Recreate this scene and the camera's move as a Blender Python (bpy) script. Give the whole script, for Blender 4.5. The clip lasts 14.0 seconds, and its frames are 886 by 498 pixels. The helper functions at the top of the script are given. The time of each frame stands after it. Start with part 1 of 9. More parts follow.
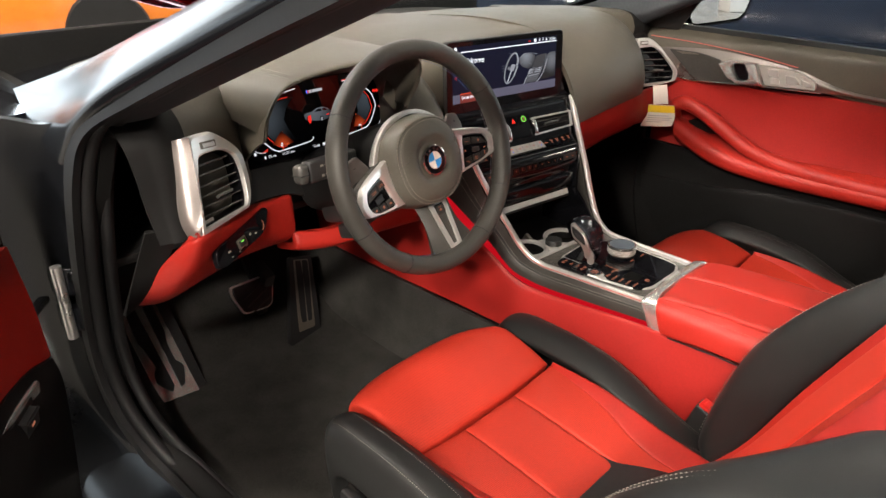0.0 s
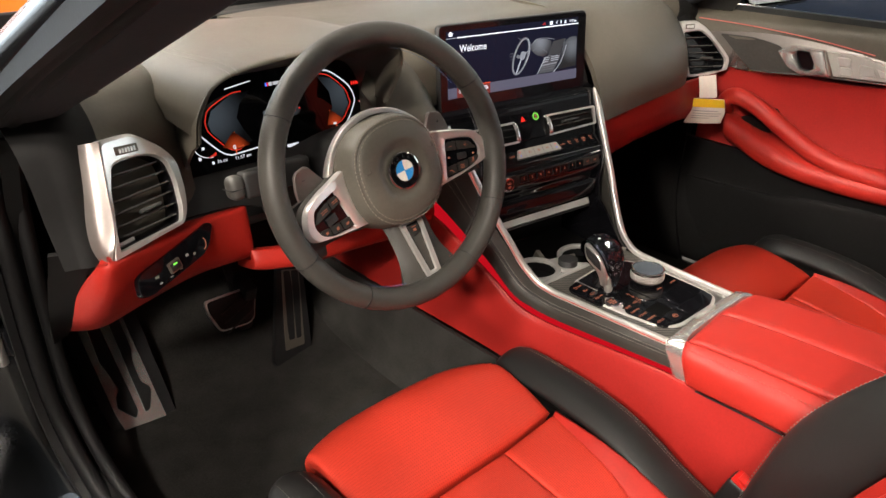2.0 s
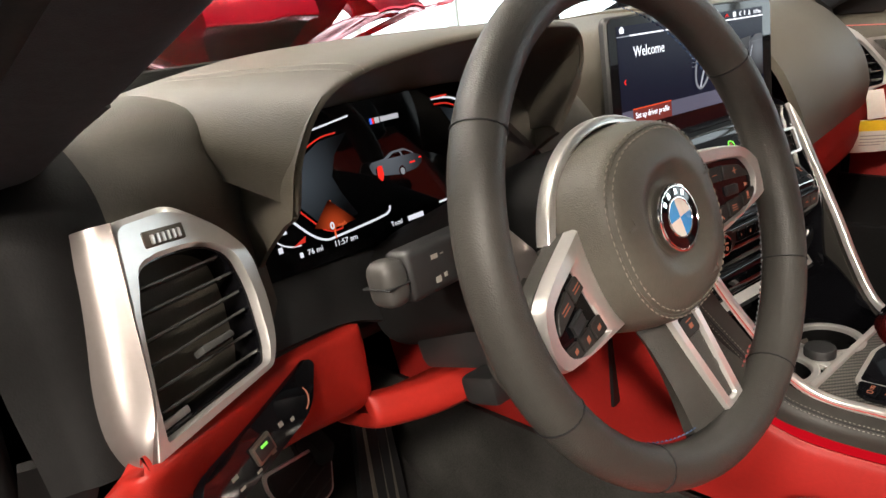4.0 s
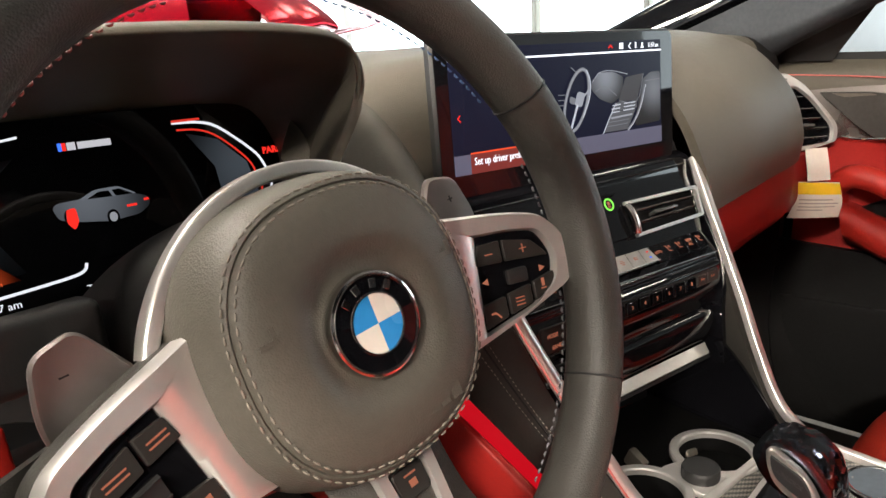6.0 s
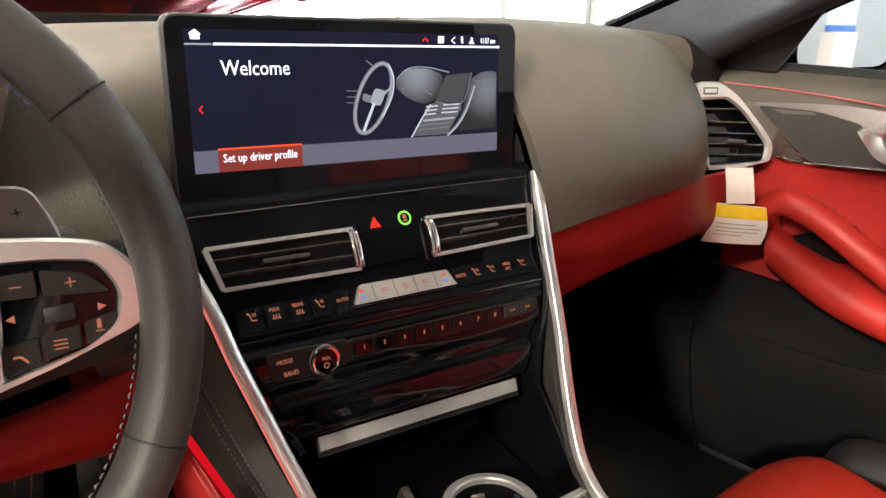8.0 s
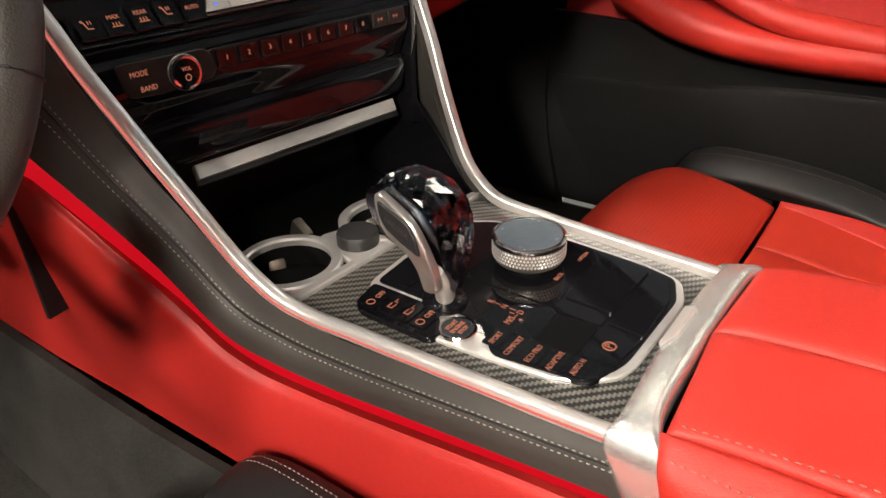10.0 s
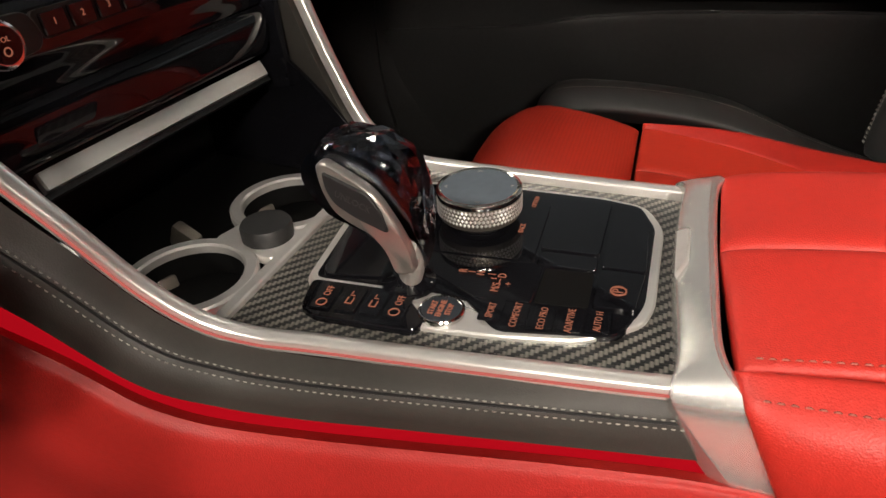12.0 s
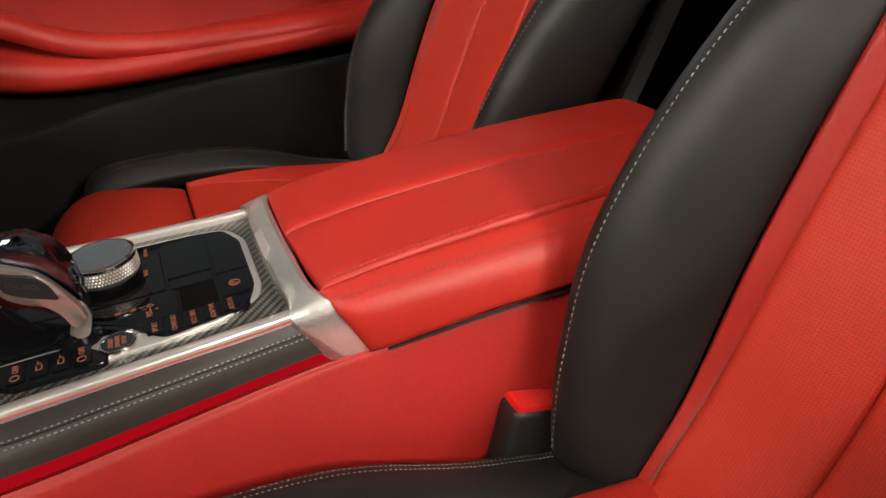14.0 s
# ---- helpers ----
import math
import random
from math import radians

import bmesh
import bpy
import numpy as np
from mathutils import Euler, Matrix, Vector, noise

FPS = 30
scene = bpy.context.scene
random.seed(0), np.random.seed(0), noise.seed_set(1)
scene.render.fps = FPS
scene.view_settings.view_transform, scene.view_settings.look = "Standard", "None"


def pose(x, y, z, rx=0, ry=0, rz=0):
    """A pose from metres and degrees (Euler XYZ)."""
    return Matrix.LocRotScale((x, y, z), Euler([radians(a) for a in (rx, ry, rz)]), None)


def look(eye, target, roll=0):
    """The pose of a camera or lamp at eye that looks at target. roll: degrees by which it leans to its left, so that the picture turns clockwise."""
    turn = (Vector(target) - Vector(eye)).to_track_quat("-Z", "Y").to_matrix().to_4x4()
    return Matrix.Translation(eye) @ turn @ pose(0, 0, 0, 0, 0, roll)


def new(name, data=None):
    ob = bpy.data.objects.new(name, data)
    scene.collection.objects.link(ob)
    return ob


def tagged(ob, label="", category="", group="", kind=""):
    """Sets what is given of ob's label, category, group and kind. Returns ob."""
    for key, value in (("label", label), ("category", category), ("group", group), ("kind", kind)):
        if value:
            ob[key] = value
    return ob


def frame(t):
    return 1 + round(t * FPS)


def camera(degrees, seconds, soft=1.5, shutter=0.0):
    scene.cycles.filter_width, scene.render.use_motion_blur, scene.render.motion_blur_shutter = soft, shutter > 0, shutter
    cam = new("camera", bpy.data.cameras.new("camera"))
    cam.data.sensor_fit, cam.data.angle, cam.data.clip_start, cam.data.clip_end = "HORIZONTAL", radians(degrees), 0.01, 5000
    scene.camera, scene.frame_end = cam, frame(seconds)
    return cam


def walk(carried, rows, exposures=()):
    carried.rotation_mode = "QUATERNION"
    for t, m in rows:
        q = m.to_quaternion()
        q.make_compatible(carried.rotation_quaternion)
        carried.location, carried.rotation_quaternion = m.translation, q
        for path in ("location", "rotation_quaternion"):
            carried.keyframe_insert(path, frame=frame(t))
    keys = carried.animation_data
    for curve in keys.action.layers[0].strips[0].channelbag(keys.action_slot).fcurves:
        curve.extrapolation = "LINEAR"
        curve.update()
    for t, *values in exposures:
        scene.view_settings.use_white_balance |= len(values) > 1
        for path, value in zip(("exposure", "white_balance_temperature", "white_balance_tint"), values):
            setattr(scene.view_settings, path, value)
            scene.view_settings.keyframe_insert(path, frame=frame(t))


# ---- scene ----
cam = camera(63.9, 14.0)
PATH = [
    (0, (-1.129, -0.968, 1.215), (0.171, 0.291, 0.363), -0.1),
    (0.5, (-1.068, -0.95, 1.206), (0.185, 0.344, 0.336), -0.8),
    (1, (-1.012, -0.93, 1.198), (0.198, 0.391, 0.308), -1.0),
    (1.5, (-0.956, -0.919, 1.192), (0.227, 0.421, 0.295), -1.1),
    (2, (-0.897, -0.895, 1.177), (0.279, 0.46, 0.292), -1.0),
    (2.5, (-0.848, -0.806, 1.151), (0.342, 0.564, 0.311), -1.2),
    (3, (-0.828, -0.655, 1.104), (0.389, 0.724, 0.318), -3.0),
    (3.2, (-0.827, -0.596, 1.08), (0.404, 0.788, 0.326), -4.4),
    (5.3, (-0.679, -0.394, 0.988), (0.658, 1.008, 0.49), -8.3),
    (5.5, (-0.646, -0.41, 0.987), (0.69, 0.991, 0.484), -6.9),
    (6, (-0.551, -0.451, 0.98), (0.778, 0.947, 0.449), -3.6),
    (6.5, (-0.469, -0.478, 0.969), (0.852, 0.916, 0.41), -1.4),
    (7, (-0.415, -0.509, 0.968), (0.87, 0.906, 0.381), -0.2),
    (7.5, (-0.359, -0.54, 0.986), (0.884, 0.909, 0.392), 0.6),
    (8, (-0.316, -0.558, 0.993), (0.903, 0.904, 0.38), 1.1),
    (8.5, (-0.315, -0.559, 0.968), (0.91, 0.857, 0.265), 1.2),
    (9, (-0.335, -0.562, 0.938), (0.937, 0.745, 0.115), 0.3),
    (9.2, (-0.351, -0.568, 0.923), (0.943, 0.688, 0.057), -0.2),
    (11.3, (-0.355, -0.481, 0.83), (1.164, 0.251, -0.246), -4.0),
    (11.5, (-0.347, -0.469, 0.83), (1.19, 0.224, -0.246), -4.1),
    (12, (-0.337, -0.433, 0.826), (1.256, 0.125, -0.247), -4.1),
    (12.5, (-0.346, -0.391, 0.825), (1.301, 0.001, -0.238), -4.7),
    (13, (-0.377, -0.368, 0.832), (1.324, -0.218, -0.209), -5.9),
    (13.5, (-0.448, -0.383, 0.855), (1.25, -0.576, -0.183), -6.8),
    (14, (-0.53, -0.403, 0.895), (1.077, -1.018, -0.126), -5.4),
]
walk(cam, [(t, look(eye, target, roll)) for t, eye, target, roll in PATH], exposures=((0.0, -0.05), (3.2, 0.0), (5.3, 0.05), (7.2, 0.34), (9.2, 0.38), (11.3, -0.22), (12.5, -0.38), (14.0, -0.6)))

# ---- world, lamps ----
world = bpy.data.worlds.new("showroom_air")
scene.world = world
world.use_nodes = True
world.node_tree.nodes["Background"].inputs[0].default_value = (1.0, 0.93, 0.84, 1)
world.node_tree.nodes["Background"].inputs[1].default_value = 0.035


def area_lamp(name, eye, target, sx, sy, watts, colour):
    data = bpy.data.lights.new(name, "AREA")
    data.shape, data.size, data.size_y, data.energy, data.color = "RECTANGLE", sx, sy, watts, colour
    ob = new(name, data)
    ob.matrix_world = look(eye, target)
    return ob


WARM = (1.0, 0.895, 0.785)
SPOTS = ((-3.05, -2.7, 205), (-5.4, -2.5, 440), (-1.7, 1.3, 120), (-3.9, -1.2, 150), (-0.9, 2.5, 70), (0.9, 2.6, 14), (3.0, -0.4, 8))
for lx, ly, watts in SPOTS:
    area_lamp("ceiling_fill_lamp", (lx, ly, 3.40), (-0.35, -0.15, 0.6), 0.42, 0.42, watts, WARM)
# added fill: unseen lamps that brighten the rear wall for the door mirror
for lx in (-3.5, 1.0, 4.0):
    area_lamp("ceiling_fill_lamp", (lx, -6.2, 3.40), (lx, -8.8, 0.8), 0.42, 0.42, 120 if lx < 3 else 36, WARM)
# added fill: unseen lamp that brightens the orange car and floor ahead
area_lamp("ceiling_fill_lamp", (0.4, 4.4, 3.40), (1.0, 6.6, 0.3), 0.42, 0.42, 320, WARM)
area_lamp("window_daylight", (-1.0, 7.6, 2.2), (-0.4, 0.0, 0.8), 6.0, 2.6, 110, (0.86, 0.94, 1.0))


# ---- materials ----
def nodes_of(name):
    m = bpy.data.materials.new(name)
    m.use_nodes = True
    t = m.node_tree
    return m, t, t.nodes["Principled BSDF"]


def node(t, kind, **values):
    n = t.nodes.new(kind)
    for k, v in values.items():
        n.inputs[k.replace("_", " ")].default_value = v
    return n


def tint(c, f):
    return (min(c[0] * f, 1), min(c[1] * f, 1), min(c[2] * f, 1), 1)


def plain(name, col, rough=0.5, metal=0.0, var=0.12, coarse=9.0, fine=160.0, bump=0.06, grain=500.0, coat=0.0, spec=0.5, wear=0.08):
    """Colour that drifts at two scales, uneven gloss, and a fine relief."""
    m, t, b = nodes_of(name)
    at = t.nodes.new("ShaderNodeTexCoord").outputs["Object"]
    big, small = node(t, "ShaderNodeTexNoise", Scale=coarse, Detail=4.0), node(t, "ShaderNodeTexNoise", Scale=fine, Detail=3.0)
    add = t.nodes.new("ShaderNodeMath")
    add.operation = "ADD"
    half = t.nodes.new("ShaderNodeMath")
    half.operation = "MULTIPLY"
    half.inputs[1].default_value = 0.5
    ramp = t.nodes.new("ShaderNodeValToRGB")
    ramp.color_ramp.elements[0].position, ramp.color_ramp.elements[1].position = 0.32, 0.68
    ramp.color_ramp.elements[0].color, ramp.color_ramp.elements[1].color = tint(col, 1 - var), tint(col, 1 + var)
    rr = t.nodes.new("ShaderNodeMapRange")
    rr.inputs["To Min"].default_value, rr.inputs["To Max"].default_value = max(rough - wear, 0.02), min(rough + wear, 1)
    bump_n = node(t, "ShaderNodeBump", Strength=bump, Distance=0.001)
    tex = node(t, "ShaderNodeTexNoise", Scale=grain, Detail=2.0)
    for n in (big, small, tex):
        t.links.new(at, n.inputs["Vector"])
    t.links.new(big.outputs["Fac"], add.inputs[0])
    t.links.new(small.outputs["Fac"], add.inputs[1])
    t.links.new(add.outputs[0], half.inputs[0])
    t.links.new(half.outputs[0], ramp.inputs[0])
    t.links.new(ramp.outputs[0], b.inputs["Base Color"])
    t.links.new(big.outputs["Fac"], rr.inputs["Value"])
    t.links.new(rr.outputs[0], b.inputs["Roughness"])
    t.links.new(tex.outputs["Fac"], bump_n.inputs["Height"])
    t.links.new(bump_n.outputs[0], b.inputs["Normal"])
    b.inputs["Metallic"].default_value, b.inputs["Coat Weight"].default_value = metal, coat
    b.inputs["Specular IOR Level"].default_value = spec
    return m


def hide(name, col, rough=0.45, holes=0.0, bump=0.25, var=0.10):
    """Leather: pebbled grain, soft creases, and punched holes where holes gives their spacing in metres."""
    m = plain(name, col, rough, var=var, coarse=14, fine=240, bump=0.0, wear=0.06)
    t = m.node_tree
    b = t.nodes["Principled BSDF"]
    at = t.nodes.new("ShaderNodeTexCoord")
    cells = node(t, "ShaderNodeTexVoronoi", Scale=950.0)
    folds = node(t, "ShaderNodeTexNoise", Scale=26.0, Detail=5.0)
    t.links.new(at.outputs["Object"], cells.inputs["Vector"])
    t.links.new(at.outputs["Object"], folds.inputs["Vector"])
    b.inputs["Specular IOR Level"].default_value = 0.28
    b1, b2 = node(t, "ShaderNodeBump", Strength=bump, Distance=0.0006), node(t, "ShaderNodeBump", Strength=0.10, Distance=0.004)
    t.links.new(folds.outputs["Fac"], b2.inputs["Height"])
    t.links.new(cells.outputs["Distance"], b1.inputs["Height"])
    t.links.new(b2.outputs[0], b1.inputs["Normal"])
    last = b1
    if holes:
        dots = node(t, "ShaderNodeTexVoronoi", Scale=1 / holes, Randomness=0.0)
        dots.voronoi_dimensions = "2D"
        t.links.new(at.outputs["UV"], dots.inputs["Vector"])
        pit = t.nodes.new("ShaderNodeMapRange")
        pit.inputs["From Min"].default_value, pit.inputs["From Max"].default_value = 0.18, 0.30
        t.links.new(dots.outputs["Distance"], pit.inputs["Value"])
        mix = t.nodes.new("ShaderNodeMix")
        mix.data_type = "RGBA"
        mix.inputs["A"].default_value = tint(col, 0.72)
        old = b.inputs["Base Color"].links[0].from_socket
        t.links.new(old, mix.inputs["B"])
        t.links.new(pit.outputs[0], mix.inputs["Factor"])
        t.links.new(mix.outputs["Result"], b.inputs["Base Color"])
        b3 = node(t, "ShaderNodeBump", Strength=0.2, Distance=0.0005)
        t.links.new(pit.outputs[0], b3.inputs["Height"])
        t.links.new(b1.outputs[0], b3.inputs["Normal"])
        last = b3
    t.links.new(last.outputs[0], b.inputs["Normal"])
    return m


def glow(name, col, power):
    m, t, b = nodes_of(name)
    b.inputs["Base Color"].default_value = (*[c * 0.04 for c in col], 1)
    b.inputs["Emission Color"].default_value = (*col, 1)
    b.inputs["Emission Strength"].default_value = power
    b.inputs["Roughness"].default_value = 0.25
    b.inputs["Specular IOR Level"].default_value = 0.08
    return m


def fade(name, col, power, centre, radius):
    """A lit patch that dies away from its centre."""
    m = glow(name, col, power)
    t = m.node_tree
    b = t.nodes["Principled BSDF"]
    far = t.nodes.new("ShaderNodeVectorMath")
    far.operation = "DISTANCE"
    far.inputs[1].default_value = centre
    t.links.new(t.nodes.new("ShaderNodeNewGeometry").outputs["Position"], far.inputs[0])
    rr = t.nodes.new("ShaderNodeMapRange")
    rr.interpolation_type = "SMOOTHSTEP"
    rr.inputs["From Min"].default_value, rr.inputs["From Max"].default_value = 0.0, radius
    rr.inputs["To Min"].default_value, rr.inputs["To Max"].default_value = power, 0.0
    t.links.new(far.outputs["Value"], rr.inputs["Value"])
    t.links.new(rr.outputs[0], b.inputs["Emission Strength"])
    return m


def weave(name):
    """Carbon cloth in a two by two twill, under clear lacquer."""
    m, t, b = nodes_of(name)
    uv = t.nodes.new("ShaderNodeTexCoord").outputs["UV"]
    sep = t.nodes.new("ShaderNodeSeparateXYZ")
    t.links.new(uv, sep.inputs[0])

    def math_n(op, a, c):
        n = t.nodes.new("ShaderNodeMath")
        n.operation = op
        for i, v in ((0, a), (1, c)):
            if isinstance(v, (int, float)):
                n.inputs[i].default_value = v
            elif v is not None:
                t.links.new(v, n.inputs[i])
        return n.outputs[0]

    u, v = math_n("MULTIPLY", sep.outputs[0], 440.0), math_n("MULTIPLY", sep.outputs[1], 440.0)
    fu, fv = math_n("FLOOR", u, None), math_n("FLOOR", v, None)
    which = math_n("LESS_THAN", math_n("MODULO", math_n("ADD", math_n("ADD", fu, fv), 4000.0), 4.0), 1.9)
    au = math_n("ABSOLUTE", math_n("SUBTRACT", math_n("FRACT", u, None), 0.5), None)
    av = math_n("ABSOLUTE", math_n("SUBTRACT", math_n("FRACT", v, None), 0.5), None)
    mixh = t.nodes.new("ShaderNodeMix")
    t.links.new(which, mixh.inputs["Factor"])
    t.links.new(au, mixh.inputs["A"])
    t.links.new(av, mixh.inputs["B"])
    colr = t.nodes.new("ShaderNodeMix")
    colr.data_type = "RGBA"
    colr.inputs["A"].default_value, colr.inputs["B"].default_value = (0.012, 0.012, 0.012, 1), (0.20, 0.185, 0.16, 1)
    t.links.new(which, colr.inputs["Factor"])
    dark = t.nodes.new("ShaderNodeMix")
    dark.data_type = "RGBA"
    dark.inputs["B"].default_value = (0.01, 0.01, 0.01, 1)
    t.links.new(colr.outputs["Result"], dark.inputs["A"])
    t.links.new(mixh.outputs["Result"], dark.inputs["Factor"])
    t.links.new(dark.outputs["Result"], b.inputs["Base Color"])
    bump_n = node(t, "ShaderNodeBump", Strength=0.5, Distance=0.0004)
    bump_n.invert = True
    t.links.new(mixh.outputs["Result"], bump_n.inputs["Height"])
    t.links.new(bump_n.outputs[0], b.inputs["Normal"])
    b.inputs["Roughness"].default_value, b.inputs["Metallic"].default_value = 0.38, 0.3
    b.inputs["Coat Weight"].default_value, b.inputs["Coat Roughness"].default_value = 0.6, 0.06
    return m


def clear(name, col=(1, 1, 1), rough=0.0, ior=1.45):
    m, t, b = nodes_of(name)
    b.inputs["Base Color"].default_value = (*col, 1)
    b.inputs["Transmission Weight"].default_value = 1.0
    b.inputs["Roughness"].default_value, b.inputs["IOR"].default_value = rough, ior
    return m


RED = (0.33, 0.018, 0.012)
M_RED = hide("red_leather", RED, 0.42)
M_REDP = hide("red_perforated_leather", (0.45, 0.031, 0.016), 0.48, holes=0.0027)
M_REDV = hide("red_soft_trim", (0.29, 0.014, 0.011), 0.5)
M_BLK = hide("black_leather", (0.0130, 0.0132, 0.0130), 0.46, bump=0.08)
# black leather again, lifted and warmed for the light on the console
M_CONS = hide("warm_lit_black_leather", (0.030, 0.028, 0.0245), 0.5, bump=0.10)
M_DASH = hide("dash_leather", (0.072, 0.064, 0.050), 0.5, bump=0.35)
M_RIM = hide("rim_leather", (0.037, 0.035, 0.031), 0.44, bump=0.3)
M_HUB = hide("hub_leather", (0.070, 0.064, 0.052), 0.48, bump=0.3)
M_SATIN = plain("satin_aluminium", (0.74, 0.72, 0.69), 0.30, 0.78, var=0.05, bump=0.0, grain=1500)
M_BRUSH = plain("brushed_steel", (0.70, 0.685, 0.66), 0.27, 0.85, var=0.03, bump=0.01, grain=900, wear=0.0)
M_DARKM = plain("dark_satin_metal", (0.20, 0.18, 0.15), 0.35, 0.8, var=0.08, bump=0.02)
M_DARKS = plain("frosted_silver", (0.42, 0.40, 0.37), 0.4, 0.4, var=0.06, bump=0.02)
M_CHROME = plain("polished_chrome", (0.75, 0.74, 0.72), 0.10, 1.0, var=0.03, bump=0.0, wear=0.04)
M_KEYS = plain("satin_black_keys", (0.020, 0.0185, 0.017), 0.42, var=0.12, bump=0.06, grain=1200, spec=0.2)
M_PADDLE = plain("satin_grey_paddle", (0.30, 0.265, 0.25), 0.36, 0.75, var=0.06, bump=0.02)
M_GLOSS = plain("piano_black", (0.004, 0.004, 0.005), 0.035, var=0.3, bump=0.0, coarse=20, wear=0.02, spec=0.36)
M_PLAST = plain("black_plastic", (0.011, 0.011, 0.011), 0.5, var=0.2, bump=0.12, grain=900)
M_SOFT = plain("soft_black_trim", (0.0085, 0.0083, 0.0082), 0.6, var=0.2, bump=0.2, grain=700, spec=0.09)
M_PILLAR = plain("grey_pillar_cloth", (0.030, 0.033, 0.037), 0.75, var=0.2, bump=0.3, grain=900, spec=0.2)
M_RUB = plain("black_rubber", (0.009, 0.009, 0.0095), 0.55, var=0.25, bump=0.1, grain=300, spec=0.3)
# near-black that carries the shade inside openings, tray and cups
M_SHADE_BLK = plain("recess_shade_black", (0.002, 0.002, 0.002), 0.7, spec=0.1)
M_CARPET = plain("charcoal_carpet", (0.026, 0.025, 0.023), 0.95, var=0.45, coarse=16, fine=420, bump=0.9, grain=1100, spec=0.1)
M_PAINT = plain("black_car_paint", (0.006, 0.007, 0.010), 0.07, var=0.2, bump=0.0, coat=1.0, wear=0.03)
M_JAMB = plain("black_jamb_paint", (0.006, 0.0065, 0.008), 0.22, var=0.2, bump=0.0, spec=0.25)
M_STITCH = plain("pale_thread", (0.20, 0.19, 0.165), 0.7, var=0.15, bump=0.1, grain=2500)
M_HUBST = plain("brown_thread", (0.17, 0.15, 0.12), 0.7, var=0.15, bump=0.1, grain=2500)
M_DARKST = plain("dark_red_thread", (0.20, 0.052, 0.036), 0.7, var=0.15, bump=0.1, grain=2500)
M_SLAT = plain("grey_slat", (0.05, 0.05, 0.048), 0.26, var=0.15, bump=0.03)
M_CARBON = weave("carbon_cloth")
M_AMBER = glow("amber_legend", (1.0, 0.34, 0.20), 0.34)
M_WHITE = glow("white_legend", (0.90, 0.92, 1.0), 1.5)
M_REDL = glow("red_legend", (1.0, 0.03, 0.02), 1.0)
M_GREENL = glow("green_legend", (0.25, 0.9, 0.10), 1.2)
M_BLUEL = glow("blue_legend", (0.05, 0.18, 1.0), 1.2)
M_AMB = glow("ambient_strip", (1.0, 0.24, 0.20), 0.6)


# ---- mesh helpers ----
def V(*p):
    return Vector(p)


def base_of(ob):
    p = Vector()
    while ob is not None:
        p = p + ob.location
        ob = ob.parent
    return p


def finish(name, bm, material, smooth=35.0):
    bmesh.ops.recalc_face_normals(bm, faces=bm.faces)
    me = bpy.data.meshes.new(name)
    bm.to_mesh(me)
    bm.free()
    for m in material if isinstance(material, (list, tuple)) else (material,):
        me.materials.append(m)
    me.polygons.foreach_set("use_smooth", [True] * len(me.polygons))
    me.set_sharp_from_angle(angle=radians(smooth))
    return me


def thing(name, base, label, category, group="", kind=""):
    ob = new(name)
    ob.location = base
    ob.empty_display_size = 0.02
    return tagged(ob, label, category, group, kind)


def part(name, bm, material, parent, label="", smooth=35.0):
    """One mesh, given in world metres, as a part of a thing."""
    me = finish(name, bm, material, smooth)
    me.transform(Matrix.Translation(-base_of(parent)))
    ob = new(name, me)
    ob.parent = parent
    return tagged(ob, label) if label else ob


def solo(name, bm, material, label, category, kind="", group="", smooth=35.0):
    """One mesh that is a thing by itself."""
    ob = new(name, finish(name, bm, material, smooth))
    return tagged(ob, label, category, group, kind)


def axes(o, x, y):
    """A frame at o with x along x and y near y."""
    x = Vector(x).normalized()
    z = x.cross(Vector(y)).normalized()
    y = z.cross(x)
    return Matrix.Translation(o) @ Matrix((x, y, z)).transposed().to_4x4()


def curve(pts, n):
    """n + 1 points along a smooth line through pts."""
    pts = [Vector(p) for p in pts]
    if len(pts) == 2:
        return [pts[0].lerp(pts[1], i / n) for i in range(n + 1)]
    ext = [2 * pts[0] - pts[1], *pts, 2 * pts[-1] - pts[-2]]
    out = []
    for i in range(n + 1):
        s = i / n * (len(pts) - 1)
        k = min(int(s), len(pts) - 2)
        f = s - k
        a, b, c, d = ext[k : k + 4]
        out.append(0.5 * (2 * b + (c - a) * f + (2 * a - 5 * b + 4 * c - d) * f * f + (3 * b - a - 3 * c + d) * f**3))
    return out


def even(pts, step):
    """Points at an even step along a fine polyline, with directions."""
    out, left = [], 0.0
    for a, b in zip(pts, pts[1:]):
        d = (b - a).length
        while left <= d and d > 1e-9:
            out.append((a.lerp(b, left / d), (b - a).normalized()))
            left += step
        left -= d
    return out


def surf(rows):
    """A smooth surface over a grid of points: f(u, v), u along the rows, v within a row."""
    rows = [[Vector(p) for p in r] for r in rows]

    def cr(p, s):
        n = len(p)
        s = min(max(s, 0), 1) * (n - 1)
        k = min(int(s), n - 2)
        f = s - k
        b, c = p[k], p[k + 1]
        a = p[k - 1] if k else 2 * b - c
        d = p[k + 2] if k + 2 < n else 2 * c - b
        return 0.5 * (2 * b + (c - a) * f + (2 * a - 5 * b + 4 * c - d) * f * f + (3 * b - a - 3 * c + d) * f**3)

    return lambda u, v: cr([cr(r, v) for r in rows], u)


def normal_at(f, u, v, e=0.01):
    du = f(min(u + e, 1), v) - f(max(u - e, 0), v)
    dv = f(u, min(v + e, 1)) - f(u, max(v - e, 0))
    n = du.cross(dv)
    return n.normalized() if n.length > 1e-12 else Vector((0, 0, 1))


